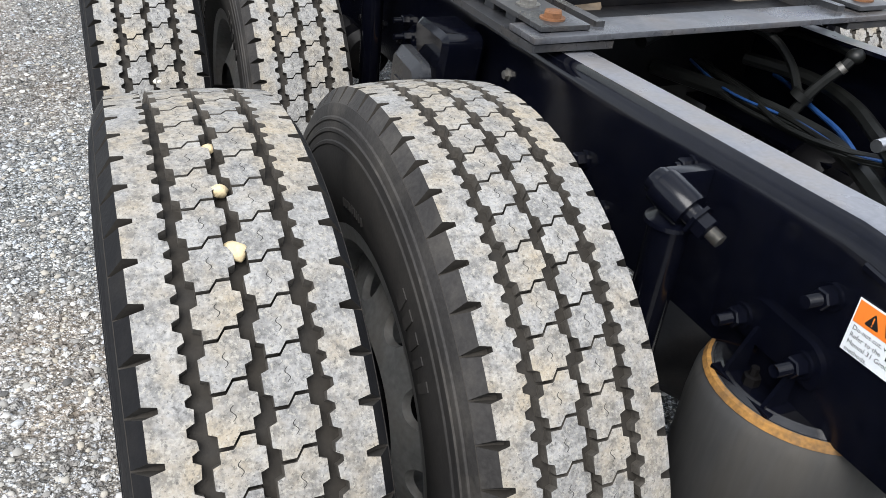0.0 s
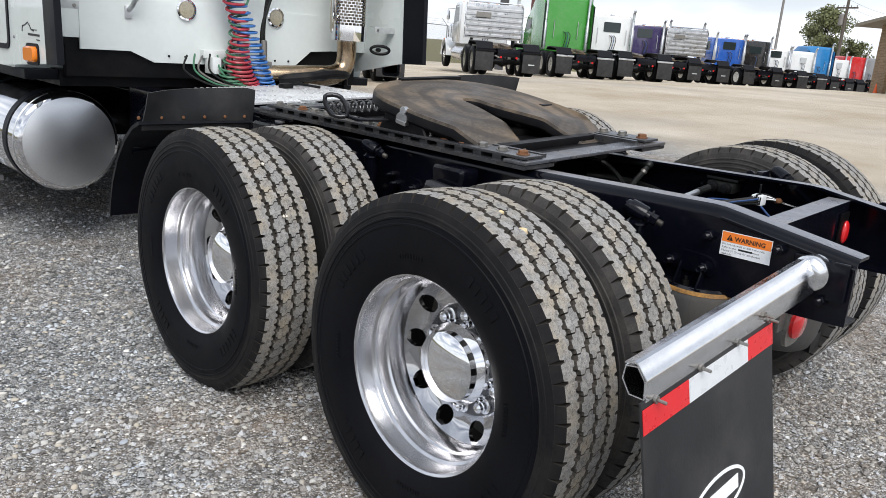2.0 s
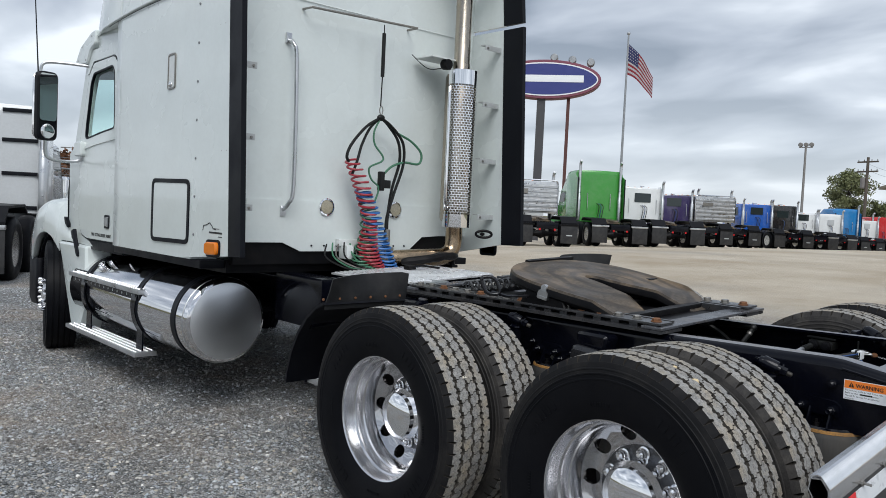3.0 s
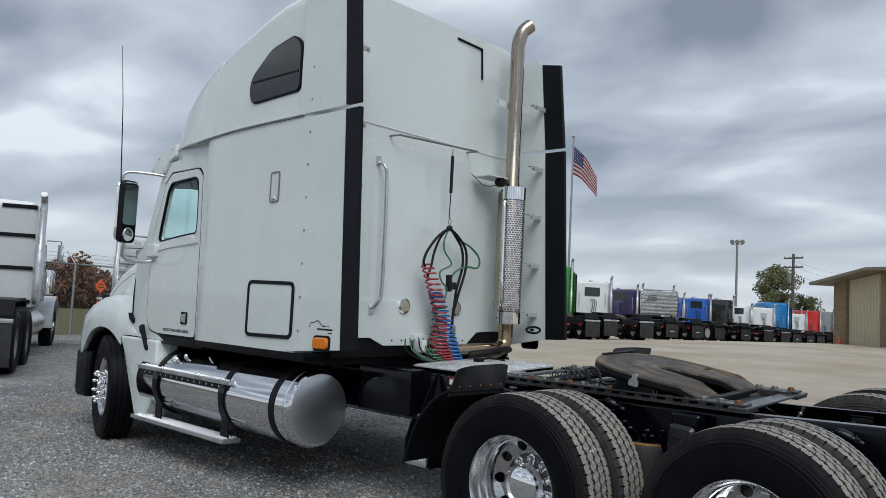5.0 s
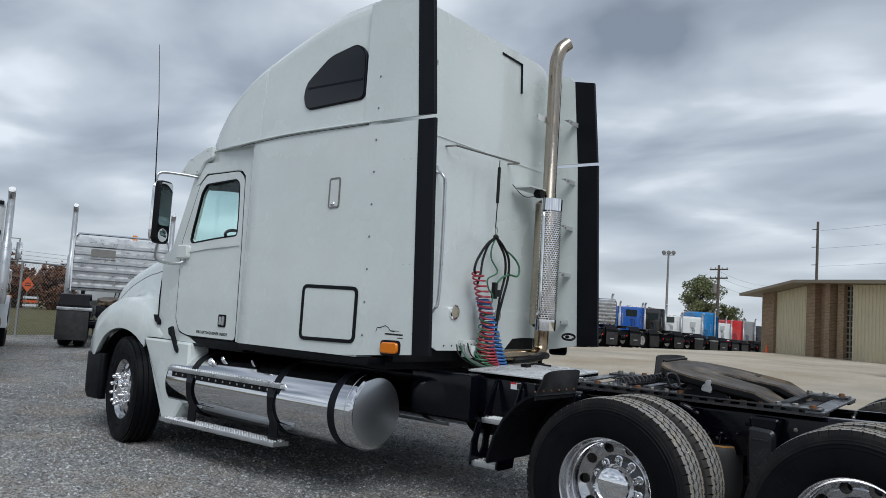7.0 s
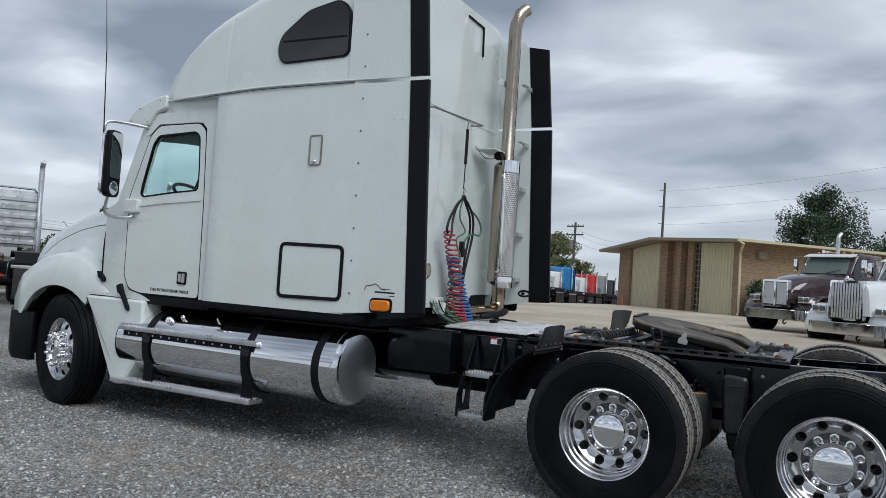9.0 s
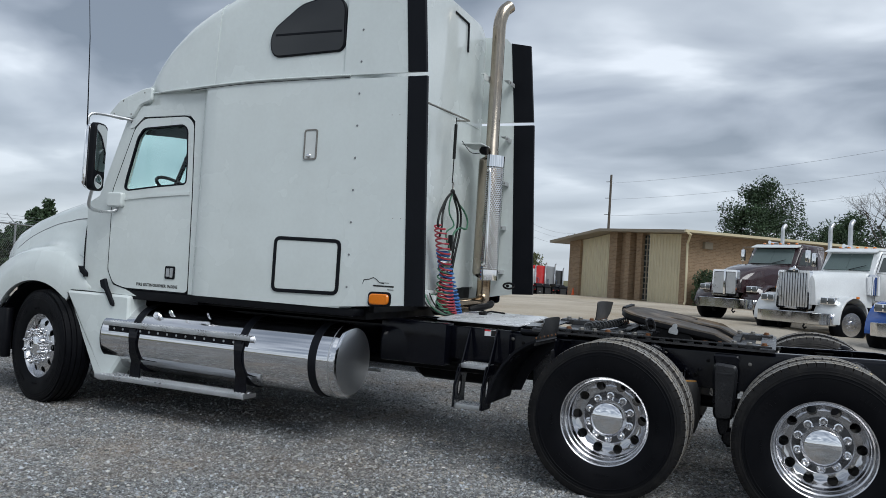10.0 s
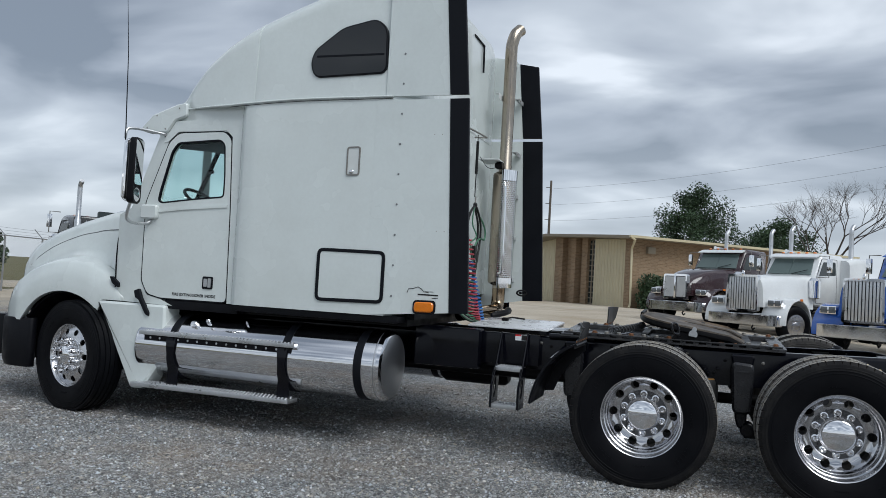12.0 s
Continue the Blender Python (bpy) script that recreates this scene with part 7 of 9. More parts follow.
part("wire", Geo().tube(spline([(CX + 0.275, -0.285, 0.89), (CX + 0.268, -0.32, 0.865), (CX + 0.26, -0.37, 0.835), (CX + 0.25, -0.42, 0.80)]), 0.004, 6), M_BLUE_WIRE, truck)
part("wire", Geo().tube(spline([(CX + 0.15, -0.06, 0.86), (CX + 0.22, -0.10, 0.885), (CX + 0.25, -0.20, 0.895), (CX + 0.272, -0.27, 0.905)]), 0.0032, 6), M_BLUE_WIRE, truck)
part("air_hose", Geo().tube(spline([(CX + 0.46, 0.66, 0.80), (CX + 0.40, 0.46, 0.805), (CX + 0.30, 0.28, 0.82), (CX + 0.22, 0.12, 0.83), (CX + 0.12, -0.02, 0.84)]), 0.006, 8), M_BLUE_WIRE, truck)
for pts, r in (([(CX + 0.02, 0.53, 0.93), (CX + 0.12, 0.522, 0.955), (CX + 0.23, 0.50, 0.955), (CX + 0.285, 0.44, 0.935), (CX + 0.285, 0.36, 0.895), (CX + 0.258, 0.29, 0.85)], 0.0105),
               ([(CX + 0.32, 0.235, 0.945), (CX + 0.305, 0.24, 0.925), (CX + 0.28, 0.255, 0.890), (CX + 0.258, 0.268, 0.85), (CX + 0.24, 0.28, 0.80)], 0.0125),
               ([(CX + 0.34, 0.235, 0.95), (CX + 0.37, 0.33, 0.945), (CX + 0.40, 0.48, 0.93), (CX + 0.41, 0.62, 0.90)], 0.013),
               ([(CX - 0.05, 0.50, 0.93), (CX + 0.06, 0.535, 0.95), (CX + 0.20, 0.55, 0.955), (CX + 0.28, 0.56, 0.96)], 0.017),
               ([(CX + 0.30, 0.52, 0.86), (CX + 0.36, 0.36, 0.855), (CX + 0.33, 0.20, 0.85), (CX + 0.22, 0.02, 0.85), (CX + 0.14, -0.12, 0.85), (CX + 0.02, -0.30, 0.83)], 0.017),
               ([(CX + 0.10, 0.62, 0.82), (CX + 0.18, 0.40, 0.815), (CX + 0.20, 0.20, 0.815), (CX + 0.15, 0.02, 0.82), (CX + 0.05, -0.2, 0.80)], 0.02),
               ([(CX + 0.12, -0.06, 0.88), (CX + 0.10, -0.12, 0.86), (CX + 0.06, -0.20, 0.82)], 0.013),
               ([(CX + 0.05, -0.34, 0.84), (CX + 0.13, -0.30, 0.86), (CX + 0.20, -0.37, 0.85), (CX + 0.20, -0.48, 0.82)], 0.012)):
    part("air_hose", Geo().tube(spline(pts), r, 8), M_BLACK_HOSE, truck)
part("hose_fitting", Geo().ball((CX + 0.328, 0.236, 0.950), 0.022, 0.020, 0.018, 12), M_BLACK_HOSE, truck)
part("hose_clamp", Geo().tube([(CX + 0.308, 0.239, 0.929), (CX + 0.302, 0.243, 0.920)], 0.0150, 12), M_STEEL, truck)
part("hose_clamp", Geo().tube([(CX + 0.262, 0.278, 0.858), (CX + 0.255, 0.283, 0.842)], 0.026, 10), M_BLACK_HOSE, truck)
for x, y, z in ((0.415, 0.42, 0.955), (0.415, -0.18, 0.96), (0.415, -0.30, 0.955), (0.415, 0.02, 0.90), (0.415, -0.46, 0.90)):
    part("bolt", bolt_geo((CX + x + 0.003, y, z), -1, 0.010, 0.024), M_BLACK, truck)
g = Geo().lathe([(0.065, 0.0), (0.085, 0.02), (0.085, 0.12), (0.06, 0.16), (0.02, 0.17)], "z", (CX - 0.22, 0.33, 0.60), 20)
part("brake_chamber", g, M_BLACK_DULL, truck)
for ay in AXLES:
    for s in (-1, 1):
        part("brake_chamber", Geo().lathe([(0.06, 0.0), (0.085, 0.02), (0.085, 0.09), (0.07, 0.11), (0.085, 0.13), (0.085, 0.2), (0.05, 0.24)], "y", (CX + s * 0.40, ay + 0.14, HUB_Z + 0.12), 20), M_BLACK_DULL, truck)

# pebbles caught in the tread
rng = random.Random(5)


def pebble(x, y, z, r, m):
    g = Geo().ball((0, 0, 0), r, r * 1.35, r * 0.8, 10)
    g.v = [tuple(Vector(p) * rng.uniform(0.82, 1.12)) for p in g.v]
    ob = solid("pebble", g, m, "small tan pebble stuck in tyre tread", "stone", "pebbles stuck in the treads", angle=80)
    ob.matrix_basis = pose(x, y, z, rng.uniform(-30, 30), rng.uniform(-30, 30), rng.uniform(0, 180))


M_PALE = mk("chalk_pebble", (0.72, 0.68, 0.58), 0.85, var=0.15, scale=80, fine=300, bump=0.001)
for ang, w, r, m in ((116.5, 0.000, 0.0125, M_STONE), (107.0, -0.002, 0.0105, M_STONE), (98.5, -0.003, 0.007, M_STONE)):
    pebble(CX - DUAL_OUT + w, TYRE_R * 0.985 * math.cos(radians(ang)), HUB_Z + TYRE_R * 0.985 * math.sin(radians(ang)), r, m)
for ang, w, r in ((124.0, 0.01, 0.008), (132.0, -0.028, 0.007), (149.0, 0.008, 0.009)):
    pebble(CX - DUAL_OUT + w, AXLES[1] + TYRE_R * 0.985 * math.cos(radians(ang)), HUB_Z + TYRE_R * 0.985 * math.sin(radians(ang)), r, M_PALE)

# quarter fenders ahead of the drive tyres, each with an upright rubber flap
for s in (-1, 1):
    line = [(1.79, 0.985), (1.86, 0.955), (1.94, 0.895), (2.02, 0.80), (2.08, 0.69), (2.115, 0.58), (2.125, 0.52)]
    back = [(y - 0.012, z - 0.012) for y, z in line[::-1]]
    g = Geo().prism(line + back, "x", CX + s * 1.20, CX + s * 0.66)
    g.prism([(1.79, 0.97), (1.94, 0.88), (2.07, 0.69), (2.115, 0.55), (2.03, 0.56), (1.98, 0.68), (1.88, 0.82), (1.79, 0.90)], "x", CX + s * 0.668, CX + s * 0.66)
    fend = part("quarter_fender", g, M_PLASTIC, truck, "black plastic quarter fender")
    # the flap stands across, a little rolled over at its outer end
    outer_, inner_, nq = CX + s * 1.18, CX + s * 0.655, 14
    rows_ = []
    for q in range(nq + 1):
        u = q / nq
        x = outer_ + (inner_ - outer_) * u
        droop = 0.012 * (1 - u) ** 5 + 0.012 * (1 - u) + (0.008 if 0.96 < u else 0.0)
        lean = 0.035 * math.sin(u * 3.0) - 0.03 * (1 - u) ** 3
        prof_ = [(1.80, 0.945), (1.79, 0.985), (1.775 + lean * 0.5, 1.05 - droop * 0.4), (1.765 + lean, (1.132 if s < 0 else 1.172) - droop)]
        rows_.append([(x, y - 0.004, z) for y, z in prof_] + [(x, y + 0.004, z) for y, z in prof_[::-1]])
    top = Geo().loft(rows_)
    part("fender_flap", top, M_FLAP, fend, "upright black rubber flap")
    for k in range(6):
        x = CX + s * (0.70 + k * 0.10)
        part("bolt", Geo().ball((x, 1.783, 1.0), 0.008, 0.006, 0.008, 8), M_RUST, fend)
    part("fender_arm", Geo().tube([(CX + s * 0.43, 1.98, 0.90), (CX + s * 1.15, 1.98, 0.84)], 0.024, 10), M_BLACK, fend)

# ladder up to the deck
g = Geo()
for y in (2.295, 2.52):
    # slim hanger above, broad plate with an oval hole below
    g.prism([(CX - 0.66, 0.72), (CX - 0.575, 0.72), (CX - 0.50, 0.99), (CX - 0.525, 0.99)], "y", y - 0.004, y + 0.004)
    g.tube([(CX - 0.525, y, 0.985), (CX - 0.665, y, 0.725), (CX - 0.80, y, 0.56), (CX - 0.81, y, 0.39)], 0.009, 6)
    n = 24
    cx_, cz_ = CX - 0.695, 0.545
    ring_o, ring_i = [], []
    for q in range(n):
        a = 2 * math.pi * q / n
        ca, sa = math.cos(a), math.sin(a)
        k = min(0.108 / max(abs(ca), 1e-6), 0.165 / max(abs(sa), 1e-6))
        shear = 0.10 * sa * k / 0.165 * 0.55
        ring_o.append((cx_ + ca * k + max(0.0, shear), cz_ + sa * k))
        ring_i.append((cx_ + 0.040 * ca + 0.012 * sa, cz_ + 0.085 * sa))
    g.frame_of(ring_o, ring_i, "y", y - 0.004, y + 0.004)
lad = part("deck_ladder", g, M_BLACK, truck, "black two-step deck ladder")
for z, x0, x1 in ((0.42, CX - 0.80, CX - 0.63), (0.715, CX - 0.70, CX - 0.55)):
    st = part("tread_plate", Geo().box(x0, x1, 2.297, 2.518, z - 0.035, z, 0.003), M_ALU_SATIN, lad, "serrated aluminium tread")
    t = Geo()
    for i in range(3):
        for j in range(9):
            t.lathe([(0.010, z), (0.007, z + 0.006), (0.004, z + 0.0065)], "z", (x0 + 0.03 + i * 0.05, 2.315 + j * 0.023, 0), 7)
    tagged(part("grip_teeth", t, M_ALU_SATIN, st), kind="stuff")
for y in (2.295, 2.52):
    el = [(CX - 0.695 + 0.012 * math.sin(2 * math.pi * i / 20) + 0.040 * math.cos(2 * math.pi * i / 20), 0.545 + 0.085 * math.sin(2 * math.pi * i / 20)) for i in range(20)]
    part("oval_rim", Geo().frame_of(el, shrink(el, 0.006), "y", y - 0.006, y + 0.006), M_BLACK_DULL, lad)

# hanging hoses and coiled lines behind the cab
HY = 2.99


def coil(axis_pts, r, turns, wire, mat, label, squash=1.0):
    line = spline(axis_pts, 12)
    n = turns * 14
    pts = []
    for i in range(n + 1):
        t = i / n * (len(line) - 1)
        k = min(int(t), len(line) - 2)
        c = line[k].lerp(line[k + 1], t - k)
        a = 2 * math.pi * i / 14
        rr = r * (0.75 + 0.25 * math.sin(i / n * math.pi))
        pts.append(c + Vector((rr * math.cos(a), rr * math.sin(a), 0.012 * math.sin(a + 1))))
    return part("coiled_hose", Geo().tube(pts, wire, 6), mat, truck, label)


part("hanger_spring", Geo().tube([(CX + 0.05, 3.0, 2.79), (CX + 0.05, 3.0, 2.73)], 0.004, 6).cyl((CX + 0.05, 3.0, 0), 0.014, 2.42, 2.73, "z", 12).tube([(CX + 0.05, 3.0, 2.42), (CX + 0.045, 3.0, 2.20)], 0.005, 6), M_BLACK_HOSE, truck, "black hose tender spring")
part("carabiner", Geo().tube(rounded3([(CX + 0.045, HY, 2.21), (CX + 0.06, HY, 2.18), (CX + 0.045, HY, 2.14), (CX + 0.03, HY, 2.18)]), 0.004, 6, closed=True), M_STEEL, truck)
part("hose_clamp", Geo().ball((CX + 0.045, HY, 2.125), 0.035, 0.02, 0.025, 10), M_BLACK_HOSE, truck)
L0 = (CX + 0.045, HY, 2.125)
for pts, r, m in (([L0, (CX - 0.08, HY, 2.05), (CX - 0.20, HY, 1.92), (CX - 0.24, HY, 1.83), (CX - 0.22, HY, 1.79)], 0.011, M_BLACK_HOSE),
                  ([L0, (CX - 0.03, HY + 0.02, 2.05), (CX - 0.10, HY + 0.02, 1.92), (CX - 0.15, HY, 1.80), (CX - 0.19, HY, 1.70)], 0.010, M_BLACK_HOSE),
                  ([L0, (CX - 0.01, HY, 2.02), (CX + 0.0, HY, 1.93), (CX + 0.06, HY - 0.02, 1.85), (CX + 0.05, HY - 0.02, 1.81), (CX - 0.04, HY, 1.76), (CX - 0.02, HY, 1.68), (CX + 0.05, HY, 1.62), (CX + 0.02, HY, 1.52)], 0.007, M_GREEN_HOSE),
                  ([L0, (CX + 0.15, HY, 2.07), (CX + 0.26, HY, 1.96), (CX + 0.27, HY, 1.80), (CX + 0.20, HY, 1.60), (CX + 0.14, HY, 1.42), (CX + 0.13, HY, 1.30)], 0.011, M_BLACK_HOSE),
                  ([L0, (CX + 0.13, HY + 0.02, 2.08), (CX + 0.23, HY + 0.02, 1.97), (CX + 0.25, HY + 0.02, 1.82), (CX + 0.19, HY + 0.02, 1.62), (CX + 0.16, HY + 0.02, 1.42), (CX + 0.16, HY + 0.02, 1.28)], 0.011, M_BLACK_HOSE),
                  ([(CX + 0.20, HY, 2.03), (CX + 0.34, HY, 1.98), (CX + 0.44, HY, 1.90), (CX + 0.42, HY, 1.82), (CX + 0.28, HY, 1.82), (CX + 0.16, HY, 1.78), (CX + 0.07, HY, 1.70)], 0.009, M_GREEN_HOSE)):
    part("cab_hose", Geo().tube(spline(pts, 8), r, 8), m, truck)
part("line_plug", Geo().box(CX + 0.05, CX + 0.09, HY - 0.02, HY + 0.02, 1.60, 1.74, 0.008).box(CX + 0.07, CX + 0.15, HY - 0.015, HY + 0.015, 1.62, 1.68, 0.006), M_BLACK_HOSE, truck)
part("hose_fitting", Geo().cyl((CX + 0.145, HY, 0), 0.024, 1.18, 1.32, "z", 12, 0.005).box(CX + 0.12, CX + 0.20, HY - 0.02, HY + 0.03, 1.13, 1.19, 0.006), M_STEEL, truck)
coil([(CX - 0.20, HY, 1.80), (CX - 0.12, HY, 1.66), (CX - 0.06, HY - 0.01, 1.50), (CX - 0.02, HY - 0.02, 1.34)], 0.058, 11, 0.0078, M_RED_HOSE, "red coiled air line")
coil([(CX - 0.02, HY - 0.02, 1.34), (CX - 0.05, HY - 0.03, 1.22), (CX - 0.04, HY - 0.05, 1.12), (CX + 0.02, HY - 0.06, 1.05)], 0.070, 11, 0.0078, M_RED_HOSE, "red coiled air line")
coil([(CX - 0.09, HY + 0.01, 1.60), (CX - 0.02, HY, 1.46), (CX + 0.03, HY - 0.02, 1.30), (CX + 0.08, HY - 0.05, 1.16), (CX + 0.13, HY - 0.07, 1.05)], 0.066, 17, 0.0078, M_BLUE_HOSE, "blue coiled air line")
coil([(CX - 0.05, HY, 1.56), (CX - 0.03, HY, 1.30), (CX - 0.10, HY - 0.02, 1.10), (CX - 0.02, HY - 0.05, 1.045)], 0.062, 13, 0.007, M_GREEN_HOSE, "dark green coiled cable")
part("gladhand_bracket", Geo().box(CX - 0.22, CX - 0.05, 3.07, 3.12, 1.19, 1.24, 0.006).box(CX - 0.20, CX - 0.14, 3.0, 3.10, 1.10, 1.20, 0.01), M_WHITE_IN, truck)
rng = random.Random(21)
for k in range(6):
    x = CX - 0.34 + 0.05 * k
    part("loose_wire", Geo().tube(spline([(x, 3.05, 1.20 + 0.02 * rng.random()), (x - 0.08 * rng.random(), 2.97, 1.12), (x + 0.06, 2.9, 1.05), (x + 0.18, 2.86, 1.035)]), 0.006, 6), (M_BLACK_HOSE, M_GREEN_HOSE, M_STEEL)[k % 3], truck)
part("loose_gladhand", Geo().tube(spline([(CX + 0.14, 2.80, 1.07), (CX + 0.3, 2.7, 1.09), (CX + 0.48, 2.72, 1.10), (CX + 0.66, 2.78, 1.085)]), [0.018, 0.026, 0.03, 0.03, 0.03, 0.03, 0.03, 0.03, 0.03, 0.035, 0.035, 0.03, 0.03, 0.03, 0.03, 0.03, 0.03, 0.025, 0.02], 8), M_BLACK_DULL, truck)
part("loose_gladhand", Geo().box(CX + 0.06, CX + 0.13, 2.62, 2.68, 1.031, 1.06, 0.01).tube([(CX + 0.1, 2.65, 1.05), (CX + 0.16, 2.60, 1.06), (CX + 0.24, 2.50, 1.045)], 0.008, 6), M_BLACK_DULL, truck)
# bright pipes that run back along the rails
for x, z in ((CX - 0.22, 1.0), (CX - 0.14, 1.005)):
    part("air_pipe", Geo().tube([(x, 2.15, z + 0.02), (x, 1.98, z + 0.025)], 0.014, 8), M_ALU_SATIN, truck)
part("fender_pipe", Geo().tube([(CX - 0.44, 2.1, 0.995), (CX - 0.44, 1.72, 0.995)], 0.022, 10), M_BLACK, truck)

# the tail of the chassis sits a little forward of and below its drawn place
for ob in truck.children:
    kind = ob.name.split(".")[0]
    if ob.type != "MESH" or kind in ("wheel", "axle_housing", "brake_drum", "brake_chamber", "quarter_fender", "trailing_arm", "drive_shaft"):
        continue
    ys_all = [(ob.matrix_basis @ Vector(c)).y for c in ob.bound_box]
    if (min(ys_all) + max(ys_all)) / 2 < 2.1 or kind in ("frame_rail", "rail_bolt"):
        ob.matrix_basis = Matrix.Translation((0.006, 0.030, -0.013)) @ ob.matrix_basis

# the yard rises to the far side, so the chassis stands higher there
def lift(ob, turned=False):
    """Parts drawn in the tractor's own frame are sheared; turned or shared ones are moved as they are."""
    turned = turned or ob.matrix_basis.to_euler().to_matrix().to_4x4() != Matrix.Identity(4)
    if ob.data.users > 1 or turned:
        centre = sum((ob.matrix_basis @ Vector(c) for c in ob.bound_box), Vector()) / 8
        ob.matrix_basis = Matrix.Translation((0, 0, 0.046 * max(0.0, centre.x + 0.33))) @ ob.matrix_basis
        return
    for v in ob.data.vertices:
        v.co.z += 0.046 * max(0.0, v.co.x + 0.33)
    for child in ob.children:
        lift(child)


for ob in truck.children:
    if ob.type == "MESH" and max((ob.matrix_basis @ Vector(c)).y for c in ob.bound_box) < 2.95:
        lift(ob)

# ---- other tractors in the yard ----
_g = Geo().lathe([(0.28, -0.10), (0.33, -0.135), (0.40, -0.14), (0.47, -0.125), (0.505, -0.10), (0.52, -0.06), (0.52, 0.06), (0.505, 0.10), (0.47, 0.125), (0.40, 0.14), (0.33, 0.135), (0.28, 0.10)], "x", n=36)
ME_TYRE_FAR = mesh_of("far_tyre", _g, M_RUBBER, 40)
_g = Geo().lathe([(0.30, -0.11), (0.285, -0.105), (0.265, -0.02), (0.24, 0.03), (0.17, 0.05), (0.11, 0.045), (0.105, -0.04), (0.001, -0.05)], "x", n=32)
for _i in range(10):
    _a = 2 * math.pi * _i / 10
    _g.cyl((0, 0.143 * math.cos(_a), 0.143 * math.sin(_a)), 0.016, 0.0, 0.05, "x", 8)
ME_RIM_FAR = mesh_of("far_rim", _g, M_ALU, 35)
_g = Geo().lathe([(0.30, -0.11), (0.28, -0.10), (0.265, -0.07), (0.20, -0.085), (0.17, -0.10), (0.10, -0.10), (0.09, -0.15), (0.001, -0.16)], "x", n=32)
for _i in range(10):
    _a = 2 * math.pi * _i / 10
    _g.cyl((0, 0.143 * math.cos(_a), 0.143 * math.sin(_a)), 0.014, -0.14, -0.09, "x", 8)
    _g.cyl((0, 0.22 * math.cos(_a + 0.3), 0.22 * math.sin(_a + 0.3)), 0.026, -0.0815, -0.081, "x", 10, mat=1)
ME_RIM_FRONT = mesh_of("far_front_rim", _g, [M_ALU, M_INK], 35)
ROW = "tractors parked in the yard"


def car_paint(name, c, rough=0.22):
    return mk(name, c, rough, var=0.06, scale=1.5, fine=30, coat=0.6, rvar=0.05, dirt=((0.35, 0.33, 0.30), 0.10, 2.0))


P_GREEN = car_paint("green_paint", (0.045, 0.27, 0.035))
P_BLUE = car_paint("blue_paint", (0.018, 0.10, 0.42))
P_SKY = car_paint("light_blue_paint", (0.02, 0.19, 0.46))
P_RED = car_paint("red_paint", (0.50, 0.018, 0.02))
P_MAROON = car_paint("maroon_paint", (0.030, 0.012, 0.016), 0.15)
P_PURPLE = car_paint("purple_paint", (0.04, 0.03, 0.10))
P_BLACK = car_paint("black_paint", (0.012, 0.012, 0.014))
P_WHITE = car_paint("far_white_paint", (0.74, 0.76, 0.76))
# white paint darkened: shade of a cab back turned from the light
P_WHITE_SHADED = car_paint("shaded_white_paint", (0.52, 0.54, 0.55))
P_GREY = car_paint("grey_paint", (0.22, 0.23, 0.24))
M_BUMPER = mk("dulled_chrome", (0.74, 0.75, 0.77), 0.08, 1.0, var=0.05, rvar=0.03)
M_LAMPGLASS = mk("clear_lamp_glass", (0.16, 0.17, 0.175), 0.08, 0.3, var=0.2, scale=30, fine=200, rvar=0.05)
M_SCREEN = mk("grey_green_screen", (0.12, 0.16, 0.152), 0.06, var=0.15, scale=1.2, rvar=0.03)
M_FARGLASS = mk("dark_window_glass", (0.02, 0.03, 0.032), 0.05, var=0.1, rvar=0.03)


def wheel_far(truck_, x, y, side, front=False, steer=0.0):
    rim = part("wheel", ME_RIM_FRONT if front else ME_RIM_FAR, None, truck_)
    rim.matrix_basis = pose(x, y, 0.51, 0, 0, steer + (0 if side < 0 else 180))
    part("tyre", ME_TYRE_FAR, None, rim)


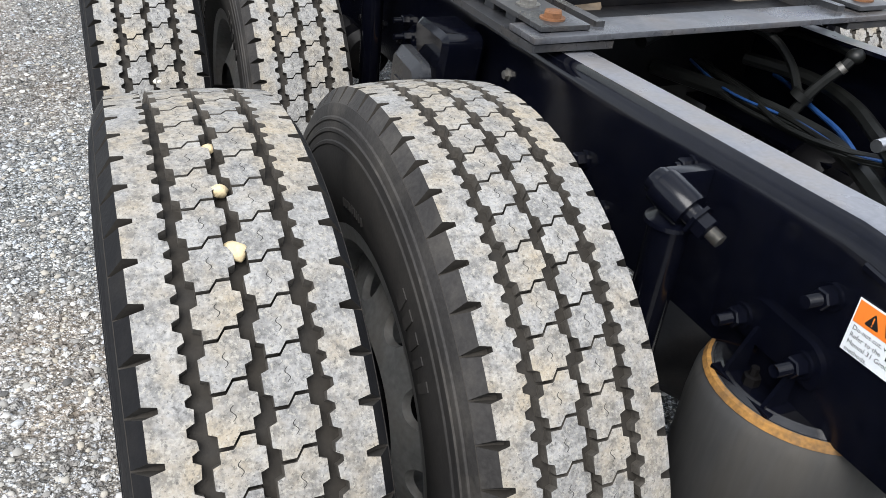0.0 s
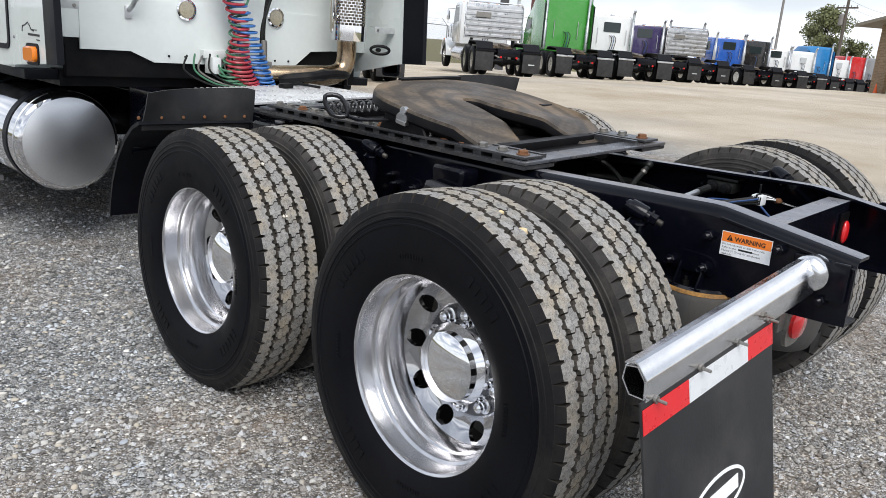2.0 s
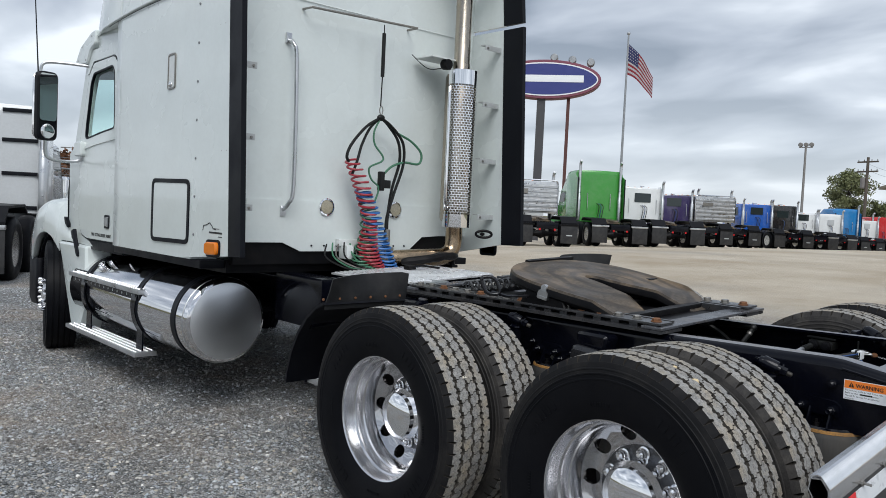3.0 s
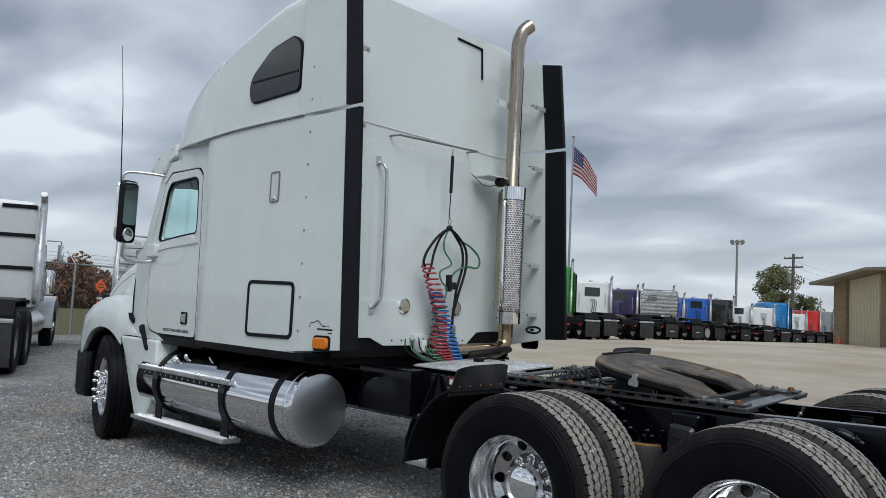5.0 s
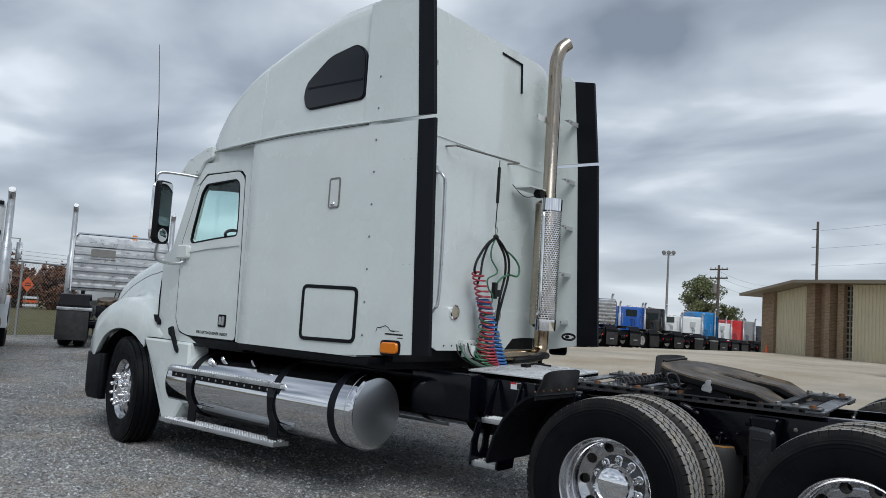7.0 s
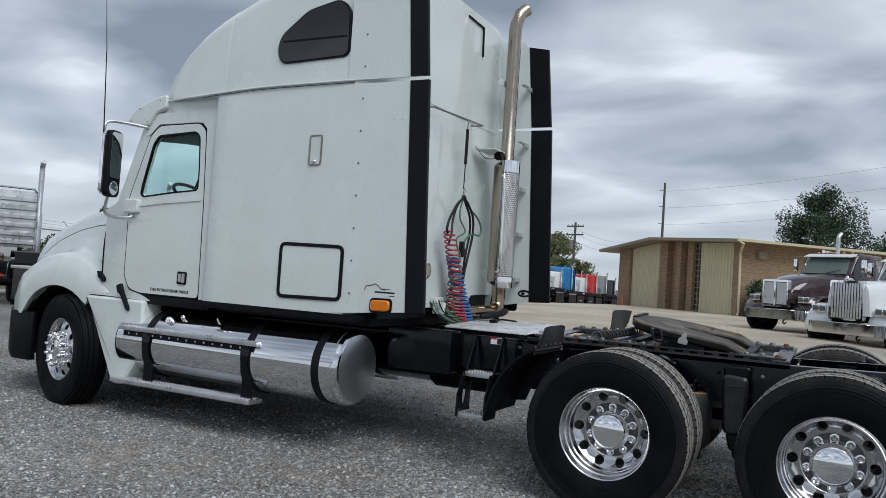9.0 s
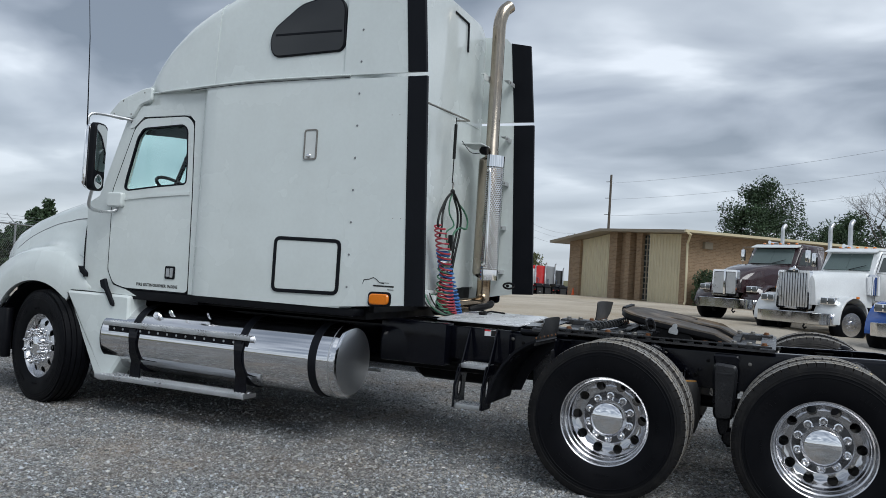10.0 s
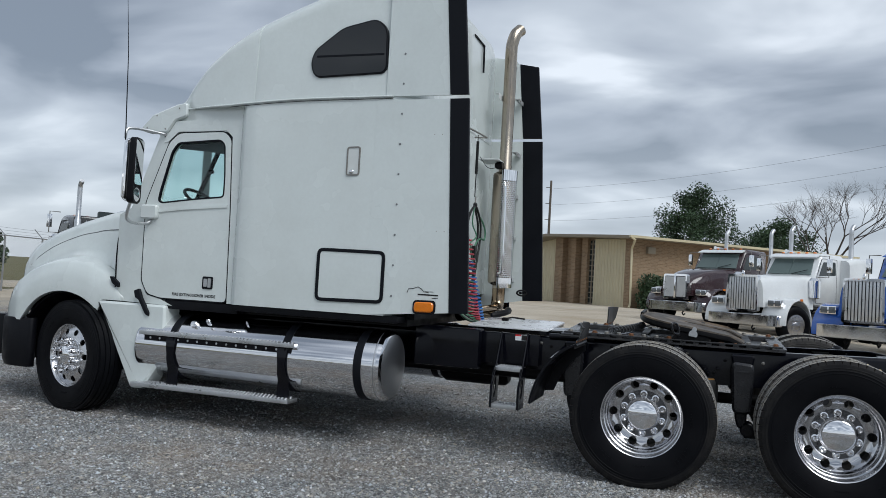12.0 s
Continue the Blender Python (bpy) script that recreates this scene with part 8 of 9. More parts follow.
def tractor(label, x, y, heading, paint, roof=2.9, sleeper=None, sleeper_paint=None, rack=False, back="plain", front=False, slope=False, flaps="rubber", stacks=(-1, 1), stack_top=3.5, amber=False, nose=0.0, cabw=1.03, stack_x=0.98, bands=False):
    """A parked tractor, tail at its origin's rear axle, nose along +y. sleeper: roof height of the bunk box."""
    t = thing("parked_truck", label, "truck", ROW, at=pose(x, y, ground_z(x, y), 0, 0, heading - 90))
    sleeper_paint = sleeper_paint or paint
    for s in (-1, 1):
        part("frame_rail", Geo().box(s * 0.43, s * 0.35, -0.95, 6.3, 0.76, 1.0), M_BLACK, t)
        for ay in (0.0, 1.32):
            wheel_far(t, s * 1.08, ay, s)
            wheel_far(t, s * 0.75, ay, -s)
        wheel_far(t, s * 1.04, 5.95, s, True, -16.0 if front else 0.0)
        # tail: bright bar, rubber flap with tape
        fl = part("mud_flap", Geo().box(s * 0.56, s * 1.24, -0.92, -0.905, 0.18, 0.88, 0.003), M_FLAP, t, "black rubber mud flap")
        part("flap_bar", Geo().box(s * 0.50, s * 1.25, -0.94, -0.88, 0.86, 0.93, 0.008), M_ALU_SATIN if flaps == "bright" else M_BLACK_DULL, fl)
        if flaps == "rubber" and s > 0:
            part("emblem", Geo().box(s * 0.78, s * 1.02, -0.923, -0.921, 0.47, 0.51), M_GREY_LINE, fl)
        if not front:
            part("tandem_fender", Geo().prism([(-0.84, 0.60), (-0.86, 0.98), (-0.64, 1.22), (0.50, 1.24), (0.70, 1.10), (0.66, 1.08), (0.48, 1.20), (-0.61, 1.18), (-0.81, 0.96), (-0.80, 0.60)], "x", s * 0.58, s * 1.22), M_PLASTIC, t, "black plastic tandem fender")
        part("tail_lamp", Geo().cyl((s * 0.30, 0, 0.70), 0.042, -0.97, -0.94, "y", 14), M_RED, t)
        part("fuel_tank", Geo().lathe([(0.2, 2.5), (0.29, 2.52), (0.29, 4.3), (0.2, 4.32)], "y", (s * 0.86, 0, 0.66), 28), M_ALU, t)
    part("tail_cross_member", Geo().box(-0.42, 0.42, -0.96, -0.90, 0.72, 0.98, 0.01), M_BLACK, t)
    part("axle_housing", Geo().lathe([(0.08, -0.9), (0.09, -0.25), (0.2, 0.0), (0.09, 0.25), (0.08, 0.9)], "x", (0, 0, 0.51), 14).lathe([(0.08, -0.9), (0.09, -0.25), (0.2, 0.0), (0.09, 0.25), (0.08, 0.9)], "x", (0, 1.32, 0.51), 14), M_BLACK_DULL, t)
    fw = rounded([(-0.46, 0.5), (-0.42, 0.2), (-0.3, 0.0), (-0.15, 0.0), (-0.05, 0.45), (0.05, 0.45), (0.15, 0.0), (0.3, 0.0), (0.42, 0.2), (0.46, 0.5), (0.3, 0.85), (0, 0.92), (-0.3, 0.85)], 0.04, 2)
    k = Geo().prism(fw, "z", 1.06, 1.14)
    k.v = [(a, b + 0.2, c + 0.12 * (b - 0.4)) for a, b, c in k.v]
    part("fifth_wheel_plate", k.box(-0.42, 0.42, 0.2, 1.2, 1.0, 1.05), M_GREASE, t)
    # cab
    y0, yf = 3.35 - nose, 4.95 - nose
    prof = rounded([(y0, 1.05), (yf, 1.05), (yf, 1.85), (yf - 0.32, roof - 0.12), (yf - 0.45, roof), (y0, roof - 0.02)], [0.05, 0.1, 0.12, 0.15, 0.15, 0.08])
    cab = part("cab", Geo().prism(prof, "x", -cabw, cabw, 0, 0.07), paint, t, "", 50)
    n = Vector((0, 1.0, 0.32)).normalized() * 0.012
    a, b = (yf - 0.02, 1.93), (yf - 0.31, roof - 0.17)
    g = Geo()
    for sx in (-1, 1):
        quad = [(sx * 0.004, a[0] + 0.006, a[1]), (sx * (cabw - 0.13), a[0] + 0.006, a[1]), (sx * (cabw - 0.19), b[0] + 0.006, b[1]), (sx * 0.004, b[0] + 0.006, b[1])]
        g.raw([tuple(Vector(q) + n) for q in quad] + [tuple(Vector(q) - n * 3) for q in quad], [(0, 1, 2, 3), (7, 6, 5, 4), (0, 4, 5, 1), (1, 5, 6, 2), (2, 6, 7, 3), (3, 7, 4, 0)])
    part("windscreen", g, M_SCREEN, cab, "grey-green windscreen")
    part("wiper", Geo().tube([(-0.1, a[0] + 0.03, a[1] + 0.01), (-0.55, a[0] - 0.01, a[1] + 0.13)], 0.01, 5), M_TRIM, cab)
    for s in (-1, 1):
        w = rounded([(y0 + 0.45, 1.95), (yf - 0.22, 1.9), (yf - 0.42, roof - 0.25), (y0 + 0.5, roof - 0.22)], 0.05)
        part("side_window", Geo().prism(w, "x", s * (cabw - 0.03), s * (cabw + 0.006)), M_FARGLASS, cab)
        part("door_gap", Geo().frame_of(rounded([(y0 + 0.38, 1.12), (yf - 0.08, 1.12), (yf - 0.08, 1.85), (yf - 0.36, roof - 0.15), (y0 + 0.4, roof - 0.14)], 0.05), shrink(rounded([(y0 + 0.38, 1.12), (yf - 0.08, 1.12), (yf - 0.08, 1.85), (yf - 0.36, roof - 0.15), (y0 + 0.4, roof - 0.14)], 0.05), 0.012), "x", s * (cabw - 0.01), s * (cabw + 0.003)), M_TRIM, cab)
        mi = part("side_mirror", Geo().box(s * (cabw + 0.22), s * (cabw + 0.35), yf - 0.28, yf - 0.20, 2.0, 2.38, 0.02), M_CHROME, cab)
        part("mirror_arm", Geo().tube([(s * (cabw - 0.01), yf - 0.2, 2.46), (s * (cabw + 0.28), yf - 0.22, 2.46), (s * (cabw + 0.28), yf - 0.22, 1.86), (s * (cabw - 0.01), yf - 0.15, 1.86)], 0.014, 6), M_STEEL, mi)
    if sleeper:
        g = Geo()
        rings = []
        for yy, hw, dz in ((2.02, 1.05, -0.06), (2.06, 1.13, 0.0), (2.6 - nose * 0.5, 1.14, 0.0), (3.3 - nose, 1.13, -0.02), (3.55 - nose, 1.05, -0.10) if sleeper < 3.2 else (3.6, 1.1, -0.2)) + (() if sleeper < 3.2 else ((4.3, 1.04, -0.62),)):
            zt = sleeper + dz
            zb = 1.05 if yy < 3.5 else min(roof - 0.2, 2.6)
            pts = [(-hw, zb), (-hw, zt - 0.16), (-hw + 0.03, zt - 0.06), (-hw + 0.12, zt), (0, zt + 0.02), (hw - 0.12, zt), (hw - 0.03, zt - 0.06), (hw, zt - 0.16), (hw, zb)]
            rings.append([(px, yy, pz) for px, pz in pts])
        g.loft(rings)
        sl = part("sleeper", g, sleeper_paint, t, "", 50)
        if sleeper > 3.2:
            for s in (-1, 1):
                part("side_fairing", Geo().prism([(2.1, 1.1), (1.7, 1.15), (1.75, sleeper - 0.35), (2.1, sleeper - 0.2)], "x", s * 1.14, s * 1.11), sleeper_paint, sl)
                part("rubber_edge", Geo().prism([(1.7, 1.15), (1.62, 1.15), (1.67, sleeper - 0.36), (1.75, sleeper - 0.35)], "x", s * 1.142, s * 1.11), M_TRIM, sl)
                part("grab_handle", Geo().tube([(s * 0.55, 2.0, 1.6), (s * 0.55, 1.95, 1.65), (s * 0.55, 1.95, 2.3), (s * 0.55, 2.0, 2.35)], 0.015, 6), M_ALU_SATIN, sl)
        wy = 2.0
    else:
        wy = y0 - 0.012
    if back == "window":
        part("rear_window", Geo().prism(rounded([(-0.42, 2.05), (0.42, 2.05), (0.42, 2.5), (-0.42, 2.5)], 0.05), "y", wy - 0.012, wy + 0.06), M_FARGLASS, cab)
        for s in (-1, 1):
            part("grab_handle", Geo().tube([(s * 0.72, wy, 1.5), (s * 0.72, wy - 0.05, 1.55), (s * 0.72, wy - 0.05, 2.15), (s * 0.72, wy, 2.2)], 0.016, 6), M_ALU_SATIN, cab)
    if bands:
        for z in (1.15, 1.78, 2.40, sleeper - 0.10):
            part("rubber_band", Geo().box(0.50, 1.10, wy - 0.012, wy + 0.06, z - 0.035, z + 0.035, 0.006), M_TRIM, t)
    if back == "vent":
        part("rear_panel", Geo().prism(rounded([(-0.15, 1.95), (0.35, 1.95), (0.35, 2.35), (-0.15, 2.35)], 0.03), "y", wy - 0.03, wy + 0.02), M_GREY_LINE, cab)
    # hoses on the back
    for k, m in enumerate((M_BLACK_HOSE, M_BLUE_WIRE, M_BLACK_HOSE)):
        xx = -0.1 + 0.1 * k
        part("cab_hose", Geo().tube(spline([(xx, wy - 0.03, 1.9), (xx + 0.1, wy - 0.12, 1.75), (xx + 0.05, wy - 0.15, 1.4), (xx, wy - 0.1, 1.1)], 5), 0.016, 6), m, t)
    if rack:
        g = Geo().box(-1.18, 1.18, 1.78, 1.83, 1.32, roof - 0.10, 0.02)
        rk = part("headache_rack", g, M_ALU_SATIN, t, "ribbed aluminium headache rack")
        nb = 6
        for i in range(nb):
            z = 1.38 + i * (roof - 1.55) / nb
            part("rib", Geo().prism([(1.78, z), (1.735, z + 0.03), (1.735, z + 0.10), (1.78, z + 0.15)], "x", -1.14, 1.14), M_ALU_SATIN, rk)
        part("rack_rail", Geo().tube(spline([(-1.16, 1.76, 1.3), (-1.17, 1.76, roof - 0.3), (-1.08, 1.76, roof - 0.06), (-0.9, 1.76, roof - 0.04), (0.9, 1.76, roof - 0.04), (1.08, 1.76, roof - 0.06), (1.17, 1.76, roof - 0.3), (1.16, 1.76, 1.3)], 6), 0.03, 8), M_CHROME, rk)
        part("rack_window", Geo().box(-0.75, -0.15, 1.725, 1.74, roof - 0.62, roof - 0.42), M_STEEL, rk)
        for s in (-1, 1):
            part("rack_post", Geo().box(s * 0.9, s * 0.8, 1.80, 1.9, 1.0, 1.35), M_BLACK_DULL, rk)
    # stacks
    for s in stacks:
        sy = (2.75 if front else 1.92 if sleeper or rack else 3.22)
        st = part("exhaust_pipe", Geo().lathe([(0.075, 1.1), (0.09, 1.2), (0.09, 2.2), (0.065, 2.25), (0.065, stack_top - 0.25)], "z", (s * stack_x, sy, 0), 16).tube(spline([(s * stack_x, sy, stack_top - 0.28), (s * stack_x, sy, stack_top - 0.12), (s * stack_x, sy - 0.05, stack_top - 0.03), (s * stack_x, sy - 0.14, stack_top + 0.04)]), 0.064, 12), M_ALU_SATIN, t, "dulled chrome exhaust stack")
    # hood
    g = Geo()
    rings = []
    table = ((yf - 0.02, min(0.84, cabw - 0.08), 1.90), (5.4, min(0.72, cabw - 0.09), 1.84), (6.0, 0.62, 1.72 if slope else 1.80), (6.45, 0.56, 1.52 if slope else 1.76), (6.62, 0.52, 1.36 if slope else 1.72))
    for yy, hw, zt in table:
        pts = [(-hw - 0.06, 0.95), (-hw - 0.03, 1.35), (-hw, zt - 0.16), (-hw + 0.06, zt - 0.04), (-hw + 0.16, zt), (0, zt + 0.025), (hw - 0.16, zt), (hw - 0.06, zt - 0.04), (hw, zt - 0.16), (hw + 0.03, 1.35), (hw + 0.06, 0.95)]
        rings.append([(px, yy, pz) for px, pz in pts])
    hood_ = part("hood", g.loft(rings), paint, t, "", 45)
    for s in (-1, 1):
        arcp = [(5.95 + 0.66 * math.cos(radians(q)), 0.56 + 0.66 * math.sin(radians(q))) for q in range(-5, 186, 10)]
        arci = [(5.95 + 0.60 * math.cos(radians(q)), 0.56 + 0.60 * math.sin(radians(q))) for q in range(185, -6, -10)]
        part("fender", Geo().prism(arcp + arci, "x", s * 1.20, s * 0.50, 0, 0.008), paint, hood_, "", 45)
        hl = part("headlight", Geo().box(s * 0.66, s * 1.04, 6.36, 6.56, 0.98, 1.16, 0.02), M_CHROME, hood_)
        for q in (0.75, 0.94):
            part("lens", Geo().box(s * (q - 0.075), s * (q + 0.075), 6.555, 6.57, 1.0, 1.14, 0.005), M_LAMPGLASS, hl)
        part("air_cleaner", Geo().lathe([(0.10, 1.25), (0.17, 1.28), (0.17, 1.75), (0.10, 1.82)], "z", (s * (cabw + 0.02), yf + 0.05, 0), 20), M_CHROME, t)
        part("turn_lamp", Geo().box(s * 1.18, s * 1.22, 5.8, 5.92, 1.16, 1.22, 0.01), M_ORANGE, hood_)
    # grille with upright bars
    zt = 1.62 if slope else 1.80
    gr = part("grille", Geo().frame_of(rounded([(-0.46, 0.82), (0.46, 0.82), (0.44, zt), (-0.44, zt)], 0.06), rounded([(-0.415, 0.87), (0.415, 0.87), (0.395, zt - 0.06), (-0.395, zt - 0.06)], 0.04), "y", 6.58, 6.72), M_CHROME, t, "chrome grille with upright bars")
    part("grille_back", Geo().box(-0.43, 0.43, 6.60, 6.62, 0.84, zt - 0.05), M_INK, gr)
    if slope:
        for s in (-1, 1):
            part("grille_screen", Geo().prism(rounded([(s * 0.05, 0.90), (s * 0.43, 0.90), (s * 0.41, zt - 0.08), (s * 0.05, zt - 0.08)], 0.02), "y", 6.64, 6.70), M_ALU_SATIN, gr, "grey mesh grille screen")
        part("grille_post", Geo().box(-0.035, 0.035, 6.64, 6.725, 0.87, zt + 0.02, 0.008), M_CHROME, gr)
    else:
        for k in range(11):
            xx = -0.375 + k * 0.075
            part("grille_bar", Geo().box(xx - 0.027, xx + 0.027, 6.64, 6.70, 0.87, zt - 0.06, 0.004), M_ALU_SATIN, gr)
        part("grille_badge", Geo().ball((0, 6.70, zt + 0.03), 0.045, 0.03, 0.09, 10), M_CHROME, gr)
    bw = 1.05 if front else 1.14
    bp = rounded([(-bw - 0.03, 6.52), (-bw + 0.02, 6.70), (-bw + 0.22, 6.80), (bw - 0.22, 6.80), (bw - 0.02, 6.70), (bw + 0.03, 6.52), (bw - 0.03, 6.52), (bw - 0.08, 6.67), (bw - 0.26, 6.75), (-bw + 0.26, 6.75), (-bw + 0.08, 6.67), (-bw + 0.03, 6.52)], 0.04)
    lo_ = [(x_ * 0.99, y_ - 0.02) for x_, y_ in bp]
    part("bumper", Geo().loft([[(x_, y_, z_) for x_, y_ in ring_] for ring_, z_ in ((lo_, 0.46), (bp, 0.475), (bp, 0.745), (lo_, 0.76))]), M_BUMPER, t, "polished chrome bumper", 50)
    for s in (-1, 1):
        part("tow_hook", Geo().tube([(s * 0.35, 6.70, 0.46), (s * 0.35, 6.76, 0.40), (s * 0.35, 6.70, 0.34), (s * 0.35, 6.62, 0.38)], 0.022, 6), M_BLACK_DULL, t)
    # roof: visor, lamps, horns
    part("sun_visor", Geo().prism([(yf - 0.42, roof - 0.02), (yf - 0.16, roof - 0.11), (yf - 0.15, roof - 0.135), (yf - 0.36, roof - 0.10)], "x", -cabw + 0.06, cabw - 0.06), paint if slope is False else M_WHITE_IN, cab)
    for k in range(5):
        part("roof_lamp", Geo().ball(((cabw - 0.3) * (-1 + 0.5 * k), yf - 0.52, roof + 0.01), 0.055, 0.04, 0.035, 8), M_ORANGE, cab)
    part("air_horn", Geo().tube([(0.35, yf - 0.9, roof + 0.06), (0.35, yf - 0.5, roof + 0.06), (0.35, yf - 0.45, roof + 0.06)], [0.02, 0.03, 0.06], 10), M_CHROME, cab)
    if amber:
        part("beacon", Geo().cyl((0.3, y0 + 0.3, 0), 0.07, roof, roof + 0.16, "z", 12, 0.01), M_ORANGE, cab, "amber beacon")
    return t


M_GREY_LINE = mk("light_grey_panel", (0.45, 0.47, 0.48), 0.4, var=0.05)
HD = 56.0
DX, DY = math.cos(radians(HD)), math.sin(radians(HD))


def row_truck(cx, cy, *a, off=3.3, **k):
    """Placed by the back of its cab or bunk."""
    return tractor(a[0], cx - DX * off, cy - DY * off, HD, *a[1:], **k)


row_truck(21.53, 20.33, "white tractor with chrome rack and black mud flaps", P_WHITE, roof=2.75, rack=True, flaps="rubber", off=1.8, stack_top=3.03, stacks=(1,))
row_truck(26.46, 20.49, "green high-roof sleeper tractor with bright flap bars", P_GREEN, roof=2.62, sleeper=3.4, flaps="bright", off=2.0, stack_top=3.78)
row_truck(30.04, 20.46, "white day cab tractor with rear window", P_WHITE, roof=2.8, back="window", flaps="bright", stack_top=3.08, stacks=(1,))
row_truck(34.85, 21.62, "dark purple day cab tractor", P_PURPLE, roof=2.68, back="window", flaps="rubber", stack_top=2.96)
row_truck(36.89, 20.32, "black tractor with slatted aluminium rack", P_BLACK, roof=2.8, rack=True, flaps="rubber", off=1.8, stack_top=3.08)
row_truck(45.07, 21.86, "bright blue day cab tractor", P_BLUE, roof=2.72, back="window", flaps="rubber", stack_top=3.00)
row_truck(49.15, 22.02, "black and white day cab tractor", P_BLACK, roof=2.88, back="window", flaps="bright", stack_top=3.16)
row_truck(53.48, 22.46, "white day cab tractor with small rear window", P_WHITE, roof=2.58, back="window", flaps="bright", stack_top=2.86)
row_truck(57.18, 22.10, "white tractor with flat-top sleeper", P_WHITE, roof=2.6, sleeper=2.75, back="vent", flaps="rubber", off=2.0, stack_top=3.03)
row_truck(60.98, 22.37, "sky blue high-roof sleeper tractor", P_SKY, roof=2.7, sleeper=3.35, flaps="rubber", off=2.0, stack_top=3.63, stacks=(1,))
row_truck(64.57, 22.11, "white day cab tractor with dark tandem fenders", P_WHITE, roof=2.6, back="vent", flaps="fender", stack_top=2.88)
row_truck(69.48, 22.54, "red sleeper tractor in the far row", P_RED, roof=2.6, sleeper=3.1, flaps="rubber", off=2.0, stack_top=3.38)
row_truck(73.54, 22.66, "grey high-roof sleeper tractor", P_GREY, roof=2.65, sleeper=3.2, flaps="rubber", off=2.0, stack_top=3.48)
row_truck(78.68, 23.10, "black sleeper tractor at the row's end", P_BLACK, roof=2.6, sleeper=2.95, flaps="rubber", off=2.0, stack_top=3.23)

# the row ahead, on the driver's side
tractor("white high-roof sleeper tractor with stack and blue-marked flaps", -0.95, 13.16, 64, P_WHITE_SHADED, roof=2.5, sleeper=3.05, flaps="bright", stacks=(1,), stack_top=3.15, stack_x=1.22, bands=True)
tractor("white tractor with ribbed aluminium rack and amber beacon", 4.92, 17.29, 60, P_WHITE, roof=2.85, rack=True, flaps="bright", stacks=(-1, 1), stack_top=3.5, stack_x=1.22, amber=True)
tractor("black day cab tractor with tall chrome stack", 9.48, 14.09, 60, P_BLACK, roof=2.36, back="window", stacks=(-1,), stack_top=3.25)

# trucks that face across the lot, beside the brick building
HF = 145.0
FX, FY = math.cos(radians(HF)), math.sin(radians(HF))


def facing(gx, gy, *a, **k):
    """Placed by its grille."""
    return tractor(a[0], gx - FX * 6.7, gy - FY * 6.7, HF, *a[1:], front=True, **k)


facing(19.05, 1.8, "maroon tractor with wide chrome grille", P_MAROON, roof=2.58, slope=True, stack_top=3.3, nose=0.35, cabw=0.88, stack_x=0.86)
facing(15.65, -0.06, "white long-nosed tractor with chrome grille and stacks", P_WHITE, roof=2.55, sleeper=2.5, stack_top=3.4, nose=0.5, cabw=0.78, stack_x=0.92)
facing(12.15, -2.38, "blue long-nosed tractor with chrome bumper", P_BLUE, roof=2.55, sleeper=2.5, sleeper_paint=P_WHITE, stack_top=3.4, amber=True, nose=0.5, cabw=0.78, stack_x=0.92)

# ---- brick building ----


def brick_material():
    m = mk("tan_brick", (0.32, 0.22, 0.135), 0.85, var=0.15, scale=1.2, fine=30, dirt=((0.20, 0.15, 0.10), 0.4, 1.3))
    nt = m.node_tree
    N, L = nt.nodes.new, nt.links.new
    p = nt.nodes["Principled BSDF"]
    src = p.inputs["Base Color"].links[0].from_socket
    tc = N("ShaderNodeTexCoord")
    sp = N("ShaderNodeSeparateXYZ"); L(tc.outputs["Object"], sp.inputs[0])
    ad = N("ShaderNodeMath"); ad.operation = "ADD"; L(sp.outputs["X"], ad.inputs[0]); L(sp.outputs["Y"], ad.inputs[1])
    cb = N("ShaderNodeCombineXYZ"); L(ad.outputs[0], cb.inputs[0]); L(sp.outputs["Z"], cb.inputs[1])
    b = N("ShaderNodeTexBrick")
    b.inputs["Scale"].default_value = 1.0
    b.inputs["Brick Width"].default_value, b.inputs["Row Height"].default_value, b.inputs["Mortar Size"].default_value = 0.21, 0.075, 0.008
    b.inputs["Color1"].default_value, b.inputs["Color2"].default_value, b.inputs["Mortar"].default_value = (1.0, 1.0, 1.0, 1), (0.68, 0.66, 0.62, 1), (1.05, 1.15, 1.25, 1)
    L(cb.outputs[0], b.inputs["Vector"])
    mu = N("ShaderNodeMixRGB"); mu.blend_type = "MULTIPLY"; mu.inputs[0].default_value = 1
    L(src, mu.inputs[1]); L(b.outputs["Color"], mu.inputs[2]); L(mu.outputs[0], p.inputs["Base Color"])
    return m


M_BRICK = brick_material()
M_CREAM = mk("cream_metal_panel", (0.60, 0.54, 0.37), 0.5, var=0.06, scale=0.8, fine=20, dirt=((0.45, 0.38, 0.25), 0.3, 1.2))
M_FASCIA = mk("tan_fascia", (0.25, 0.215, 0.16), 0.6, var=0.08, scale=0.6, fine=12)
# local frame: x along the front from its near corner, y into the building
BASE = pose(34.3, 4.6, 0.40, 0, 0, 45.5)
W, D, HT = 11.0, 16.0, 3.74
RIDGE = 6.5
UNDER = [(-0.9, HT - 0.14), (0.0, HT - 0.10), (RIDGE, HT + 0.12), (W + 1.0, HT - 0.50)]     # underside of the roof along the front
hall = thing("brick_building", "low tan brick building with cream ribbed metal panels", "building", at=BASE)


